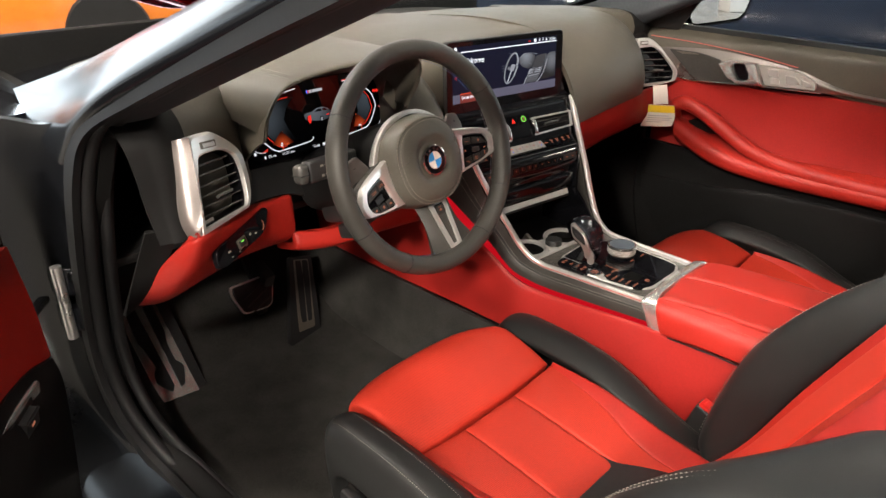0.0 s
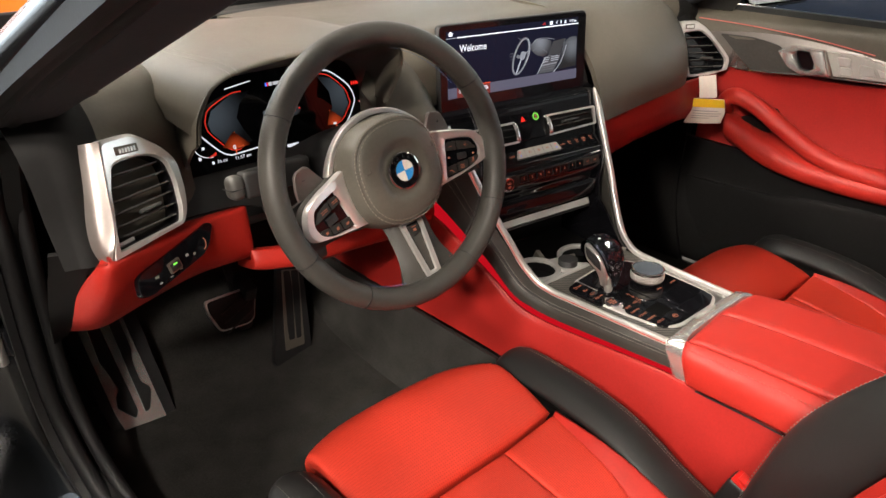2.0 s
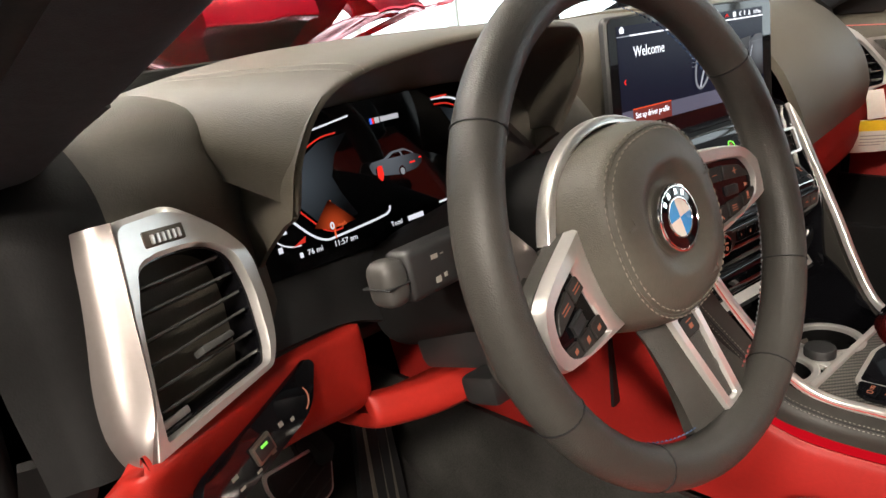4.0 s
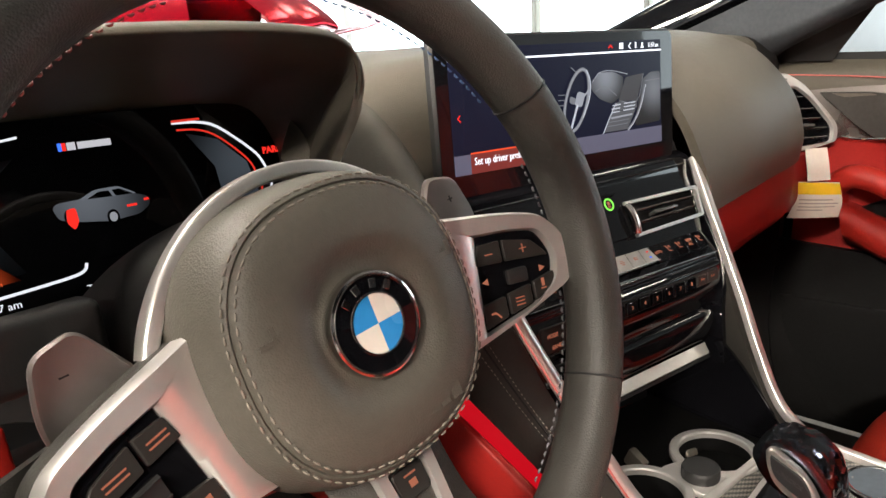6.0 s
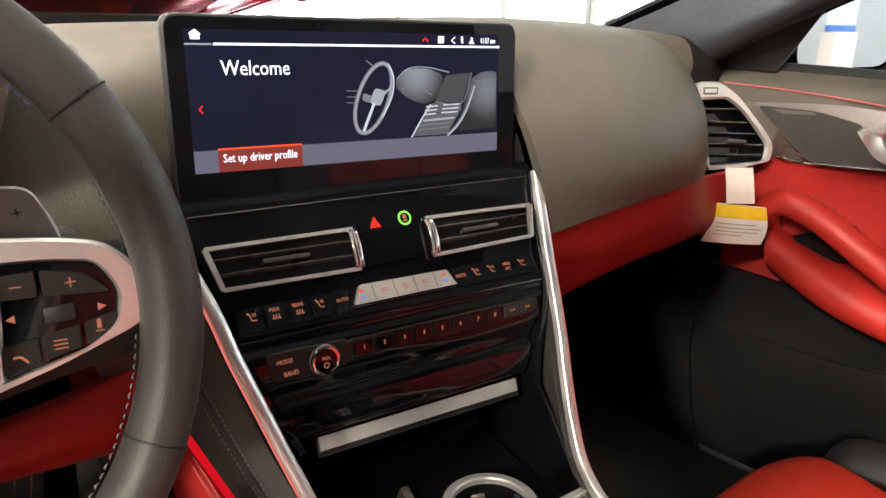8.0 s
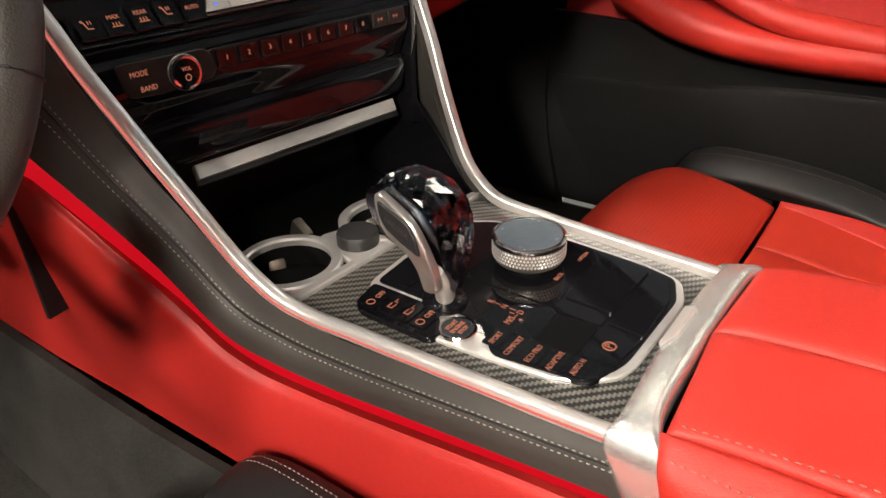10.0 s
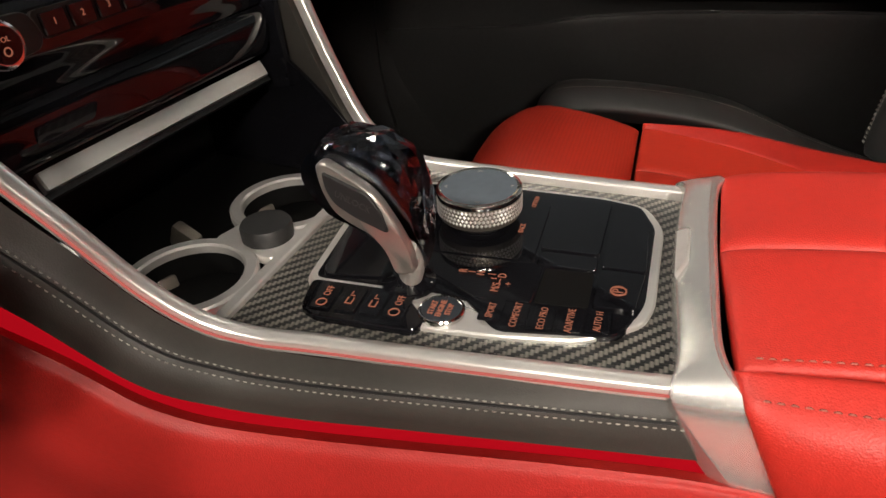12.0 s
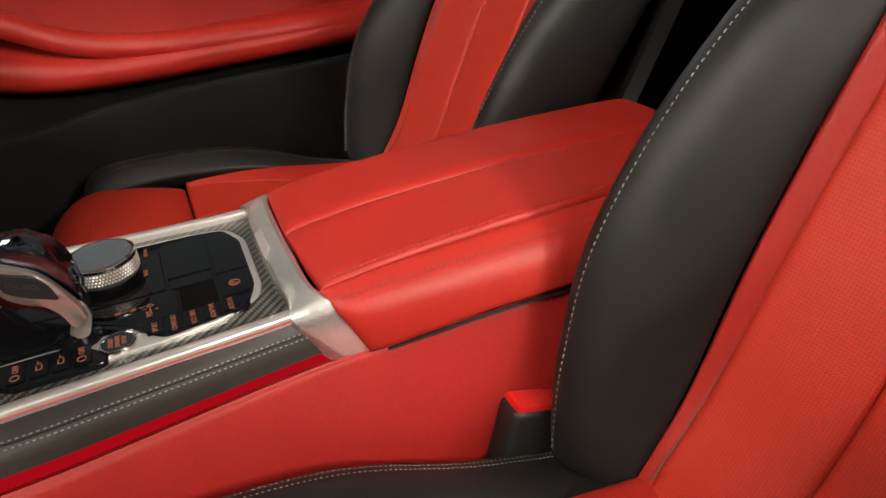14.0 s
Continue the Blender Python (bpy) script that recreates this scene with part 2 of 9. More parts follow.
def grid_bm(front, back, nu, nv, us, vs, uv_of=None):
    bm = bmesh.new()
    a = [[bm.verts.new(front[i][j]) for j in range(nv + 1)] for i in range(nu + 1)]
    b = [[bm.verts.new(back[i][j]) for j in range(nv + 1)] for i in range(nu + 1)]
    lay = bm.loops.layers.uv.new("UVMap")

    def quad(q, st):
        f = bm.faces.new(q)
        for lp, (s, t_) in zip(f.loops, st):
            lp[lay].uv = (s, t_)

    for i in range(nu):
        for j in range(nv):
            st = [(us[i], vs[j]), (us[i + 1], vs[j]), (us[i + 1], vs[j + 1]), (us[i], vs[j + 1])]
            quad((a[i][j], a[i + 1][j], a[i + 1][j + 1], a[i][j + 1]), st)
            quad((b[i][j + 1], b[i + 1][j + 1], b[i + 1][j], b[i][j]), st[::-1])
    for i in range(nu):
        for j in (0, nv):
            quad((a[i][j], a[i + 1][j], b[i + 1][j], b[i][j]), [(us[i], vs[j])] * 4)
    for j in range(nv):
        for i in (0, nu):
            quad((a[i][j], a[i][j + 1], b[i][j + 1], b[i][j]), [(us[i], vs[j])] * 4)
    return bm


def slab(f, thick, nu=24, nv=24, flip=1):
    """A sheet over f, thick behind it."""
    us, vs = [i / nu for i in range(nu + 1)], [j / nv for j in range(nv + 1)]
    fr = [[f(u, v) for v in vs] for u in us]
    bk = [[f(u, v) - flip * thick * normal_at(f, u, v) for v in vs] for u in us]
    lu, lv = (f(1, 0.5) - f(0, 0.5)).length, (f(0.5, 1) - f(0.5, 0)).length
    return grid_bm(fr, bk, nu, nv, [u * lu for u in us], [v * lv for v in vs])


def pad(f, puff, nu=26, nv=26, p=7.0, q=0.5, flip=1, back=0.012, p2=None):
    """An upholstered piece over f: round edges, full in the middle by puff."""
    us = [0.5 - 0.5 * math.cos(math.pi * i / nu) for i in range(nu + 1)]
    vs = [0.5 - 0.5 * math.cos(math.pi * j / nv) for j in range(nv + 1)]
    p2 = p2 or p

    def h(u, v):
        return (max(0, 1 - abs(2 * u - 1) ** p) * max(0, 1 - abs(2 * v - 1) ** p2)) ** q

    fr = [[f(u, v) + flip * puff * h(u, v) * normal_at(f, u, v) for v in vs] for u in us]
    bk = [[f(u, v) - flip * back * normal_at(f, u, v) for v in vs] for u in us]
    lu, lv = (f(1, 0.5) - f(0, 0.5)).length, (f(0.5, 1) - f(0.5, 0)).length
    return grid_bm(fr, bk, nu, nv, [u * lu for u in us], [v * lv for v in vs])


def sweep(pts, prof, up=(0, 0, 1), n=48, closed=False, size=None, raw=False):
    """A profile of (side, up) pairs drawn along a smooth line."""
    line = [Vector(p) for p in pts] if raw else curve(pts, n)
    if closed:
        line = line[:-1] if (line[0] - line[-1]).length < 1e-6 else line
    up, bm, rings, m = Vector(up), bmesh.new(), [], len(line)
    for i, p in enumerate(line):
        a, b = (line[i - 1], line[(i + 1) % m]) if closed else (line[max(i - 1, 0)], line[min(i + 1, m - 1)])
        d = (b - a).normalized()
        side = d.cross(up).normalized()
        top = side.cross(d)
        k = size(i / max(m - 1, 1)) if size else 1.0
        rings.append([bm.verts.new(p + k * (x * side + y * top)) for x, y in prof])
    c = len(prof)
    for i in range(m if closed else m - 1):
        r, s = rings[i], rings[(i + 1) % m]
        for j in range(c):
            bm.faces.new((r[j], r[(j + 1) % c], s[(j + 1) % c], s[j]))
    if not closed:
        bm.faces.new(rings[0])
        bm.faces.new(rings[-1][::-1])
    return bm


def circle(r, n=12, sx=1.0, sy=1.0):
    return [(r * sx * math.cos(2 * math.pi * i / n), r * sy * math.sin(2 * math.pi * i / n)) for i in range(n)]


def tube(pts, r, n=48, seg=10, up=(0, 0, 1), closed=False):
    return sweep(pts, circle(r, seg), up, n, closed)


def rounded(poly, r, seg=4):
    """A polygon with its corners cut round; r one number or one a corner."""
    out, n = [], len(poly)
    for i in range(n):
        a, b, c = (Vector(poly[k % n]) for k in (i - 1, i, i + 1))
        rr = r[i] if isinstance(r, (list, tuple)) else r
        d1, d2 = (a - b), (c - b)
        k = min(rr, 0.45 * d1.length, 0.45 * d2.length)
        p, q = b + d1.normalized() * k, b + d2.normalized() * k
        for s in range(seg + 1):
            f = s / seg
            out.append(((1 - f) ** 2 * p + 2 * f * (1 - f) * b + f * f * q).to_tuple())
    return out


def plate(poly, depth, m, bevel=0.0008, crown=0.0):
    """A flat piece: polygon in m's x, y, standing depth proud along z, edges eased."""
    bm = bmesh.new()
    lo = [bm.verts.new(m @ V(x, y, 0)) for x, y in poly]
    hi = [bm.verts.new(m @ V(x, y, depth - bevel)) for x, y in poly]
    n = len(poly)
    c = sum((Vector(p) for p in poly), Vector((0, 0))) / n

    def shrink(p, k):
        d = Vector(p) - c
        return c + d * max(0.0, 1 - k / max(d.length, 1e-6))

    top = [bm.verts.new(m @ V(*shrink(p, bevel), depth)) for p in poly]
    for a, b in ((lo, hi), (hi, top)):
        for i in range(n):
            bm.faces.new((a[i], a[(i + 1) % n], b[(i + 1) % n], b[i]))
    bm.faces.new(lo[::-1])
    if crown:
        mid = bm.verts.new(m @ V(*c, depth + crown))
        for i in range(n):
            bm.faces.new((top[i], top[(i + 1) % n], mid))
    else:
        bm.faces.new(top)
    lay = bm.loops.layers.uv.new("UVMap")
    inv = m.inverted()
    for f in bm.faces:
        for lp in f.loops:
            q = inv @ lp.vert.co
            lp[lay].uv = (q.x, q.y)
    return bm


def frame_plate(outer, inner, depth, m, bevel=0.0012):
    """A flat ring between two loops of the same count."""
    bm, n = bmesh.new(), len(outer)
    lo, li = [[bm.verts.new(m @ V(x, y, 0)) for x, y in p] for p in (outer, inner)]

    def mixp(k, d):
        return [bm.verts.new(m @ V(*(Vector(a).lerp(Vector(b), k)), d)) for a, b in zip(outer, inner)]

    ho, to, ti, hi = mixp(0, depth - bevel), mixp(0.12, depth), mixp(0.88, depth), mixp(1, depth - bevel)
    for a, b in ((lo, ho), (ho, to), (to, ti), (ti, hi), (hi, li), (li, lo)):
        for i in range(n):
            bm.faces.new((a[i], a[(i + 1) % n], b[(i + 1) % n], b[i]))
    return bm


def block(size, m, bevel=0.002, seg=2):
    bm = bmesh.new()
    bmesh.ops.create_cube(bm, size=1.0)
    bm.transform(m @ Matrix.Diagonal((*size, 1)))
    if bevel:
        bmesh.ops.bevel(bm, geom=list(bm.edges), offset=bevel, segments=seg, affect="EDGES", profile=0.5)
    return bm


def lathe(prof, m, n=40, cap=True):
    """A turned piece: (radius, height) pairs round m's z."""
    bm = bmesh.new()
    rings = [[bm.verts.new(m @ V(r * math.cos(2 * math.pi * i / n), r * math.sin(2 * math.pi * i / n), z)) for i in range(n)] for r, z in prof]
    for a, b in zip(rings, rings[1:]):
        for i in range(n):
            bm.faces.new((a[i], a[(i + 1) % n], b[(i + 1) % n], b[i]))
    if cap:
        bm.faces.new(rings[0][::-1])
        bm.faces.new(rings[-1])
    lay = bm.loops.layers.uv.new("UVMap")
    return bm


def join(*bms):
    out = bms[0]
    for b in bms[1:]:
        me = bpy.data.meshes.new("scratch")
        b.to_mesh(me)
        b.free()
        out.from_mesh(me)
        bpy.data.meshes.remove(me)
    return out


def stitches(pts, up, length=0.0023, gap=0.0019, r=0.00034, lift=0.0):
    """A row of thread stitches along a line, as one mesh."""
    fine, bm, up = curve(pts, 200), bmesh.new(), Vector(up).normalized()
    for p, d in even(fine, length + gap):
        side = d.cross(up).normalized()
        top = side.cross(d)
        p = p + top * lift
        ring = []
        for k, (s, w) in enumerate(((0, 0.35), (0.25, 1), (0.75, 1), (1, 0.35))):
            o = p + d * length * s + top * (r if 0 < k < 3 else 0)
            ring.append([bm.verts.new(o + w * r * q) for q in (side * 1.3, top, side * -1.3, -top)])
        for a, b in zip(ring, ring[1:]):
            for j in range(4):
                bm.faces.new((a[j], a[(j + 1) % 4], b[(j + 1) % 4], b[j]))
        bm.faces.new(ring[0][::-1])
        bm.faces.new(ring[-1])
    return bm


def lettering(body, size, m, material, parent, name="lettering", align="CENTER", squeeze=1.0, bold=0.0, depth=0.00015):
    """Words in the built-in font, laid on m's x, y."""
    cu = bpy.data.curves.new(name, "FONT")
    cu.body, cu.size, cu.align_x, cu.align_y, cu.extrude, cu.offset = body, size, align, "CENTER", depth, bold
    cu.resolution_u = 2
    tmp = new(name, cu)
    me = bpy.data.meshes.new_from_object(tmp)
    bpy.data.objects.remove(tmp)
    bpy.data.curves.remove(cu)
    me.transform(Matrix.Translation(-base_of(parent)) @ m @ Matrix.Diagonal((squeeze, 1, 1, 1)))
    me.materials.clear()
    me.materials.append(material)
    ob = new(name, me)
    ob.parent = parent
    return ob


def bars(rects, m, material, parent, name="legend", depth=0.0002):
    """Plain bars (x, y, w, h) on m's x, y, as one mesh."""
    bm = None
    for x, y, w, h in rects:
        b = plate([(x - w / 2, y - h / 2), (x + w / 2, y - h / 2), (x + w / 2, y + h / 2), (x - w / 2, y + h / 2)], depth, m, 0.00005)
        bm = b if bm is None else join(bm, b)
    return part(name, bm, material, parent)


def up_by(m, d):
    return m @ Matrix.Translation((0, 0, d))


def at2(m, x, y, z=0.0, turn=0.0):
    return m @ pose(x, y, z, 0, 0, turn)


# ---- cabin shell ----
def cabin_shell():
    # carpeted floor, one sheet over both footwells and the tunnel sides
    f = surf([[(-0.76, -1.3, 0.25), (-0.76, -0.4, 0.25), (-0.76, 0.2, 0.25), (-0.76, 0.42, 0.33), (-0.76, 0.66, 0.60)],
              [(-0.45, -1.3, 0.25), (-0.45, -0.4, 0.24), (-0.45, 0.2, 0.24), (-0.45, 0.45, 0.31), (-0.45, 0.70, 0.62)],
              [(-0.17, -1.3, 0.25), (-0.17, -0.4, 0.25), (-0.17, 0.2, 0.25), (-0.17, 0.45, 0.32), (-0.17, 0.70, 0.62)]])
    solo("carpet_floor", slab(f, 0.02, 24, 40, -1), M_CARPET, "dark charcoal carpet in the driver footwell", "carpet", "structure")
    g = surf([[(0.19, -1.3, 0.25), (0.19, -0.4, 0.25), (0.19, 0.2, 0.25), (0.19, 0.45, 0.32), (0.19, 0.70, 0.62)],
              [(0.50, -1.3, 0.25), (0.50, -0.4, 0.24), (0.50, 0.2, 0.24), (0.50, 0.45, 0.31), (0.50, 0.70, 0.62)],
              [(0.76, -1.3, 0.25), (0.76, -0.4, 0.25), (0.76, 0.2, 0.25), (0.76, 0.42, 0.33), (0.76, 0.66, 0.60)]])
    solo("carpet_floor", slab(g, 0.02, 24, 40, -1), M_CARPET, "dark charcoal carpet in the passenger footwell", "carpet", "structure")
    # firewall behind the pedals, and the bulkhead under the dash
    solo("firewall", block((1.54, 0.03, 0.75), pose(0, 0.72, 0.62), 0.01), M_SOFT, "black insulated firewall under the dash", "firewall", "structure")
    solo("dash_underside", block((0.56, 0.42, 0.02), pose(-0.47, 0.42, 0.70, 10), 0.006), M_PLAST, "black plastic panel closing the dash underside", "trim", "structure")
    solo("dash_underside", block((0.55, 0.52, 0.02), pose(0.47, 0.40, 0.665, 6), 0.006), M_PLAST, "black plastic panel closing the dash underside", "trim", "structure")
    solo("rear_bulkhead", block((1.54, 0.04, 0.85), pose(0, -1.32, 0.62), 0.01), M_SOFT, "black rear wall of the cabin", "wall", "structure")
    # inner kick panels
    for s in (-1, 1):
        f = 0.0 if s < 0 else -0.14
        k = surf([[(s * 0.772, 0.14 + f, 0.24), (s * 0.770, 0.3, 0.24), (s * 0.77, 0.72, 0.24)],
                  [(s * 0.770, 0.235 + 1.4 * f, 0.45), (s * 0.762, 0.35, 0.45), (s * 0.75, 0.72, 0.45)],
                  [(s * 0.766, 0.195 + 1.2 * f, 0.70), (s * 0.755, 0.32, 0.70), (s * 0.74, 0.72, 0.70)],
                  [(s * 0.762, 0.06, 0.93), (s * 0.745, 0.2, 0.93), (s * 0.72, 0.72, 0.93)]])
        if s < 0:
            solo("kick_panel", slab(k, 0.02, 12, 12, 1), M_SOFT, "black plastic side panel between seal and footrest", "trim", "structure")
        else:
            solo("kick_panel", slab(k, 0.02, 12, 12, -1), M_SOFT, "black plastic side panel by the passenger footwell", "trim", "structure")


cabin_shell()

# ---- dashboard ----
DASH = thing("dashboard", (0, 0.3, 0.62), "dark leather dashboard with red lower band", "dashboard")


def dashboard():
    top = "dark grey leather"
    # driver end, round the outer vent
    ends = ([[(-0.755, 0.42, 0.93), (-0.755, 0.12, 0.945), (-0.752, 0.035, 0.928), (-0.748, 0.012, 0.885), (-0.745, 0.0, 0.83), (-0.742, -0.02, 0.78)],
                [(-0.70, 0.42, 0.945), (-0.70, 0.12, 0.965), (-0.70, 0.025, 0.944), (-0.702, 0.002, 0.895), (-0.705, -0.012, 0.83), (-0.710, -0.030, 0.78)],
                [(-0.64, 0.45, 0.955), (-0.64, 0.13, 0.972), (-0.638, 0.040, 0.940), (-0.64, 0.026, 0.885), (-0.645, 0.012, 0.83), (-0.65, 0.0, 0.78)],
                [(-0.585, 0.47, 0.96), (-0.585, 0.13, 0.975), (-0.582, 0.055, 0.935), (-0.578, 0.050, 0.885), (-0.578, 0.042, 0.83), (-0.58, 0.028, 0.78)],
                [(-0.555, 0.47, 0.96), (-0.553, 0.14, 0.965), (-0.550, 0.075, 0.925), (-0.548, 0.07, 0.885), (-0.548, 0.06, 0.83), (-0.55, 0.04, 0.78)]])
    between = lambda i, k: [Vector(a).lerp(Vector(b), k) for a, b in zip(ends[i], ends[i + 1])]
    cap, end = surf([ends[0], between(0, 0.5), ends[1], between(1, 0.5)]), surf([between(1, 0.5)] + ends[2:])
    for side in (1, -1):
        # the passenger's vent sits deeper in its end of the dash
        sunk = 0.0 if side > 0 else 0.045
        flat = lambda f: (lambda u, v: Vector((side * f(u, v).x, f(u, v).y + sunk * min(1.0, max(0.0, (v - 0.25) / 0.25)), f(u, v).z)))
        # outboard end coloured near-black to carry the shade by the door
        part("end_cap", slab(flat(cap), 0.012, 18, 36, side), M_SOFT, DASH, "dash end with door-side shade put into its black")
        part("end_panel", slab(flat(end), 0.012, 30, 36, side), M_DASH, DASH, top)
        line = [flat(end)(0.005 + 0.01 * k / 20, 0.05 + 0.40 * k / 20) + V(0, -0.0004, 0.0004) for k in range(21)]
        part("seam", sweep(line, circle(0.0008, 6), (0, -0.3, 1), raw=True), M_RUB, DASH, "dark leather seam")
    # hood over the instruments: outer skin from the lip to the windscreen
    lip = [(-0.560, -0.035, 0.905), (-0.556, -0.048, 0.945), (-0.53, -0.06, 0.984), (-0.46, -0.07, 1.000), (-0.38, -0.074, 1.004), (-0.30, -0.07, 1.002), (-0.256, -0.058, 0.994), (-0.240, -0.05, 0.972), (-0.246, -0.04, 0.94), (-0.262, -0.03, 0.905)]
    back = [(-0.572, 0.10, 0.93), (-0.575, 0.11, 0.955), (-0.54, 0.12, 0.986), (-0.46, 0.13, 1.004), (-0.38, 0.13, 1.008), (-0.30, 0.13, 1.006), (-0.24, 0.12, 0.996), (-0.215, 0.11, 0.972), (-0.21, 0.10, 0.935), (-0.215, 0.09, 0.88)]
    far = [(-0.58, 0.50, 0.945), (-0.58, 0.51, 0.950), (-0.54, 0.52, 0.955), (-0.46, 0.54, 0.960), (-0.38, 0.55, 0.962), (-0.30, 0.56, 0.962), (-0.23, 0.56, 0.960), (-0.20, 0.50, 0.945), (-0.19, 0.40, 0.92), (-0.19, 0.30, 0.87)]
    well = [(-0.545, 0.062, 0.835), (-0.545, 0.066, 0.90), (-0.52, 0.072, 0.945), (-0.46, 0.075, 0.952), (-0.38, 0.076, 0.954), (-0.30, 0.075, 0.952), (-0.262, 0.072, 0.945), (-0.244, 0.066, 0.915), (-0.244, 0.058, 0.88), (-0.25, 0.05, 0.84)]
    rows = []
    for a, b, c, w in zip(lip, back, far, well):
        a, b, c, w = V(*a), V(*b), V(*c), V(*w)
        under = a.lerp(w, 0.16) + V(0, 0, -0.004)
        nose = a + V(0, -0.004, -0.004)
        rows.append([c, b.lerp(c, 0.35) + V(0, 0, 0.008), b, a.lerp(b, 0.15) + V(0, 0, 0.002), nose, under, a.lerp(w, 0.6), w])
    part("instrument_hood", slab(surf(rows), 0.004, 60, 60, -1), M_DASH, DASH, "leather-wrapped hood over the instruments", 60)
    hood = surf(rows)
    for u in (0.247, 0.262):
        line = [hood(u, 0.20 + 0.42 * k / 16) - 0.0006 * normal_at(hood, u, 0.20 + 0.42 * k / 16) for k in range(17)]
        part("stitching", stitches(line, (0, -0.3, 1), lift=0.0004), M_STITCH, DASH)
    # middle of the dash top, behind the screen
    mid = surf([[(-0.24, 0.56, 0.955), (-0.23, 0.28, 0.965), (-0.225, 0.12, 0.95), (-0.215, 0.03, 0.90), (-0.21, 0.0, 0.86)],
                [(-0.10, 0.58, 0.958), (-0.10, 0.28, 0.972), (-0.10, 0.12, 0.966), (-0.10, 0.04, 0.95), (-0.10, 0.02, 0.86)],
                [(0.06, 0.58, 0.958), (0.06, 0.28, 0.976), (0.06, 0.12, 0.972), (0.06, 0.03, 0.955), (0.06, 0.01, 0.86)],
                [(0.24, 0.57, 0.957), (0.24, 0.28, 0.978), (0.24, 0.12, 0.976), (0.24, 0.02, 0.960), (0.235, -0.01, 0.86)]])
    part("centre_top", slab(mid, 0.012, 30, 30, 1), M_DASH, DASH, top)
    # passenger side, bulging over the red band
    psg = surf([[(0.205, 0.56, 0.955), (0.205, 0.28, 0.980), (0.205, 0.12, 0.980), (0.205, 0.02, 0.962), (0.205, -0.045, 0.90), (0.207, -0.075, 0.84), (0.21, -0.088, 0.787)],
                [(0.33, 0.55, 0.955), (0.33, 0.28, 0.982), (0.33, 0.11, 0.984), (0.33, 0.01, 0.966), (0.33, -0.065, 0.905), (0.335, -0.09, 0.845), (0.34, -0.088, 0.802)],
                [(0.48, 0.52, 0.953), (0.48, 0.27, 0.980), (0.48, 0.11, 0.981), (0.48, 0.01, 0.960), (0.48, -0.058, 0.90), (0.48, -0.08, 0.845), (0.48, -0.076, 0.806)],
                [(0.56, 0.48, 0.952), (0.558, 0.26, 0.975), (0.556, 0.11, 0.975), (0.556, 0.025, 0.950), (0.556, -0.024, 0.90), (0.556, -0.042, 0.845), (0.558, -0.044, 0.802)],
                [(0.63, 0.47, 0.95), (0.63, 0.25, 0.970), (0.63, 0.13, 0.964), (0.63, 0.068, 0.935), (0.632, 0.036, 0.89), (0.640, 0.022, 0.845), (0.648, 0.014, 0.797)]])
    part("passenger_panel", slab(psg, 0.012, 44, 44, 1), M_DASH, DASH, top)
    for v in (0.40, 0.412):
        line = [psg(0.02 + 0.93 * k / 30, v - 0.05 * (k / 30) ** 2) + 0.0004 * V(0, -0.5, 1) for k in range(31)]
        if v < 0.41:
            part("seam", sweep(line, circle(0.0008, 6), (0, -0.3, 1), raw=True), M_RUB, DASH, "dark leather seam")
        else:
            part("stitching", stitches(line, (0, -0.4, 1), lift=0.0002), M_HUBST, DASH)
    # added filler, black so the gap beside the screen reads as shade
    fill = surf([[(0.190, 0.06, 0.945), (0.192, 0.005, 0.90), (0.195, -0.015, 0.85), (0.198, -0.025, 0.80), (0.20, -0.025, 0.75)], [(0.226, 0.03, 0.945), (0.224, -0.015, 0.90), (0.222, -0.045, 0.85), (0.222, -0.060, 0.80), (0.222, -0.055, 0.75)]])
    part("stack_flank", slab(fill, 0.004, 6, 18, 1), M_SOFT, DASH, "black filler for the dark gap beside the screen")
    # red band under the passenger panel
    band = surf([[(0.205, -0.082, 0.789), (0.21, -0.078, 0.74), (0.22, -0.06, 0.700), (0.22, 0.05, 0.682)],
                 [(0.34, -0.084, 0.803), (0.345, -0.078, 0.75), (0.35, -0.052, 0.714), (0.35, 0.07, 0.690)],
                 [(0.48, -0.072, 0.806), (0.485, -0.066, 0.755), (0.49, -0.042, 0.716), (0.49, 0.08, 0.690)],
                 [(0.60, -0.030, 0.790), (0.61, -0.030, 0.75), (0.62, -0.015, 0.705), (0.62, 0.1, 0.68)],
                 [(0.74, -0.02, 0.786), (0.745, -0.015, 0.75), (0.748, -0.005, 0.69), (0.75, 0.12, 0.66)]])
    part("red_band", slab(band, 0.012, 36, 24, 1), M_REDV, DASH, "red leather lower band")
    # red knee panel under the driver vent
    knee = surf([[(-0.712, -0.048, 0.788), (-0.724, 0.012, 0.738), (-0.733, 0.090, 0.668), (-0.736, 0.166, 0.604)],
                 [(-0.700, -0.066, 0.792), (-0.705, -0.03, 0.735), (-0.700, 0.05, 0.665), (-0.690, 0.14, 0.606)],
                 [(-0.645, -0.034, 0.786), (-0.645, -0.015, 0.745), (-0.640, 0.03, 0.695), (-0.63, 0.12, 0.630)],
                 [(-0.565, 0.008, 0.780), (-0.565, 0.012, 0.745), (-0.56, 0.04, 0.700), (-0.55, 0.12, 0.648)],
                 [(-0.478, 0.032, 0.772), (-0.476, 0.032, 0.735), (-0.472, 0.045, 0.690), (-0.465, 0.12, 0.655)]])
    part("knee_panel", pad(knee, 0.006, 34, 26, p=16, flip=-1), M_RED, DASH, "red leather knee panel")
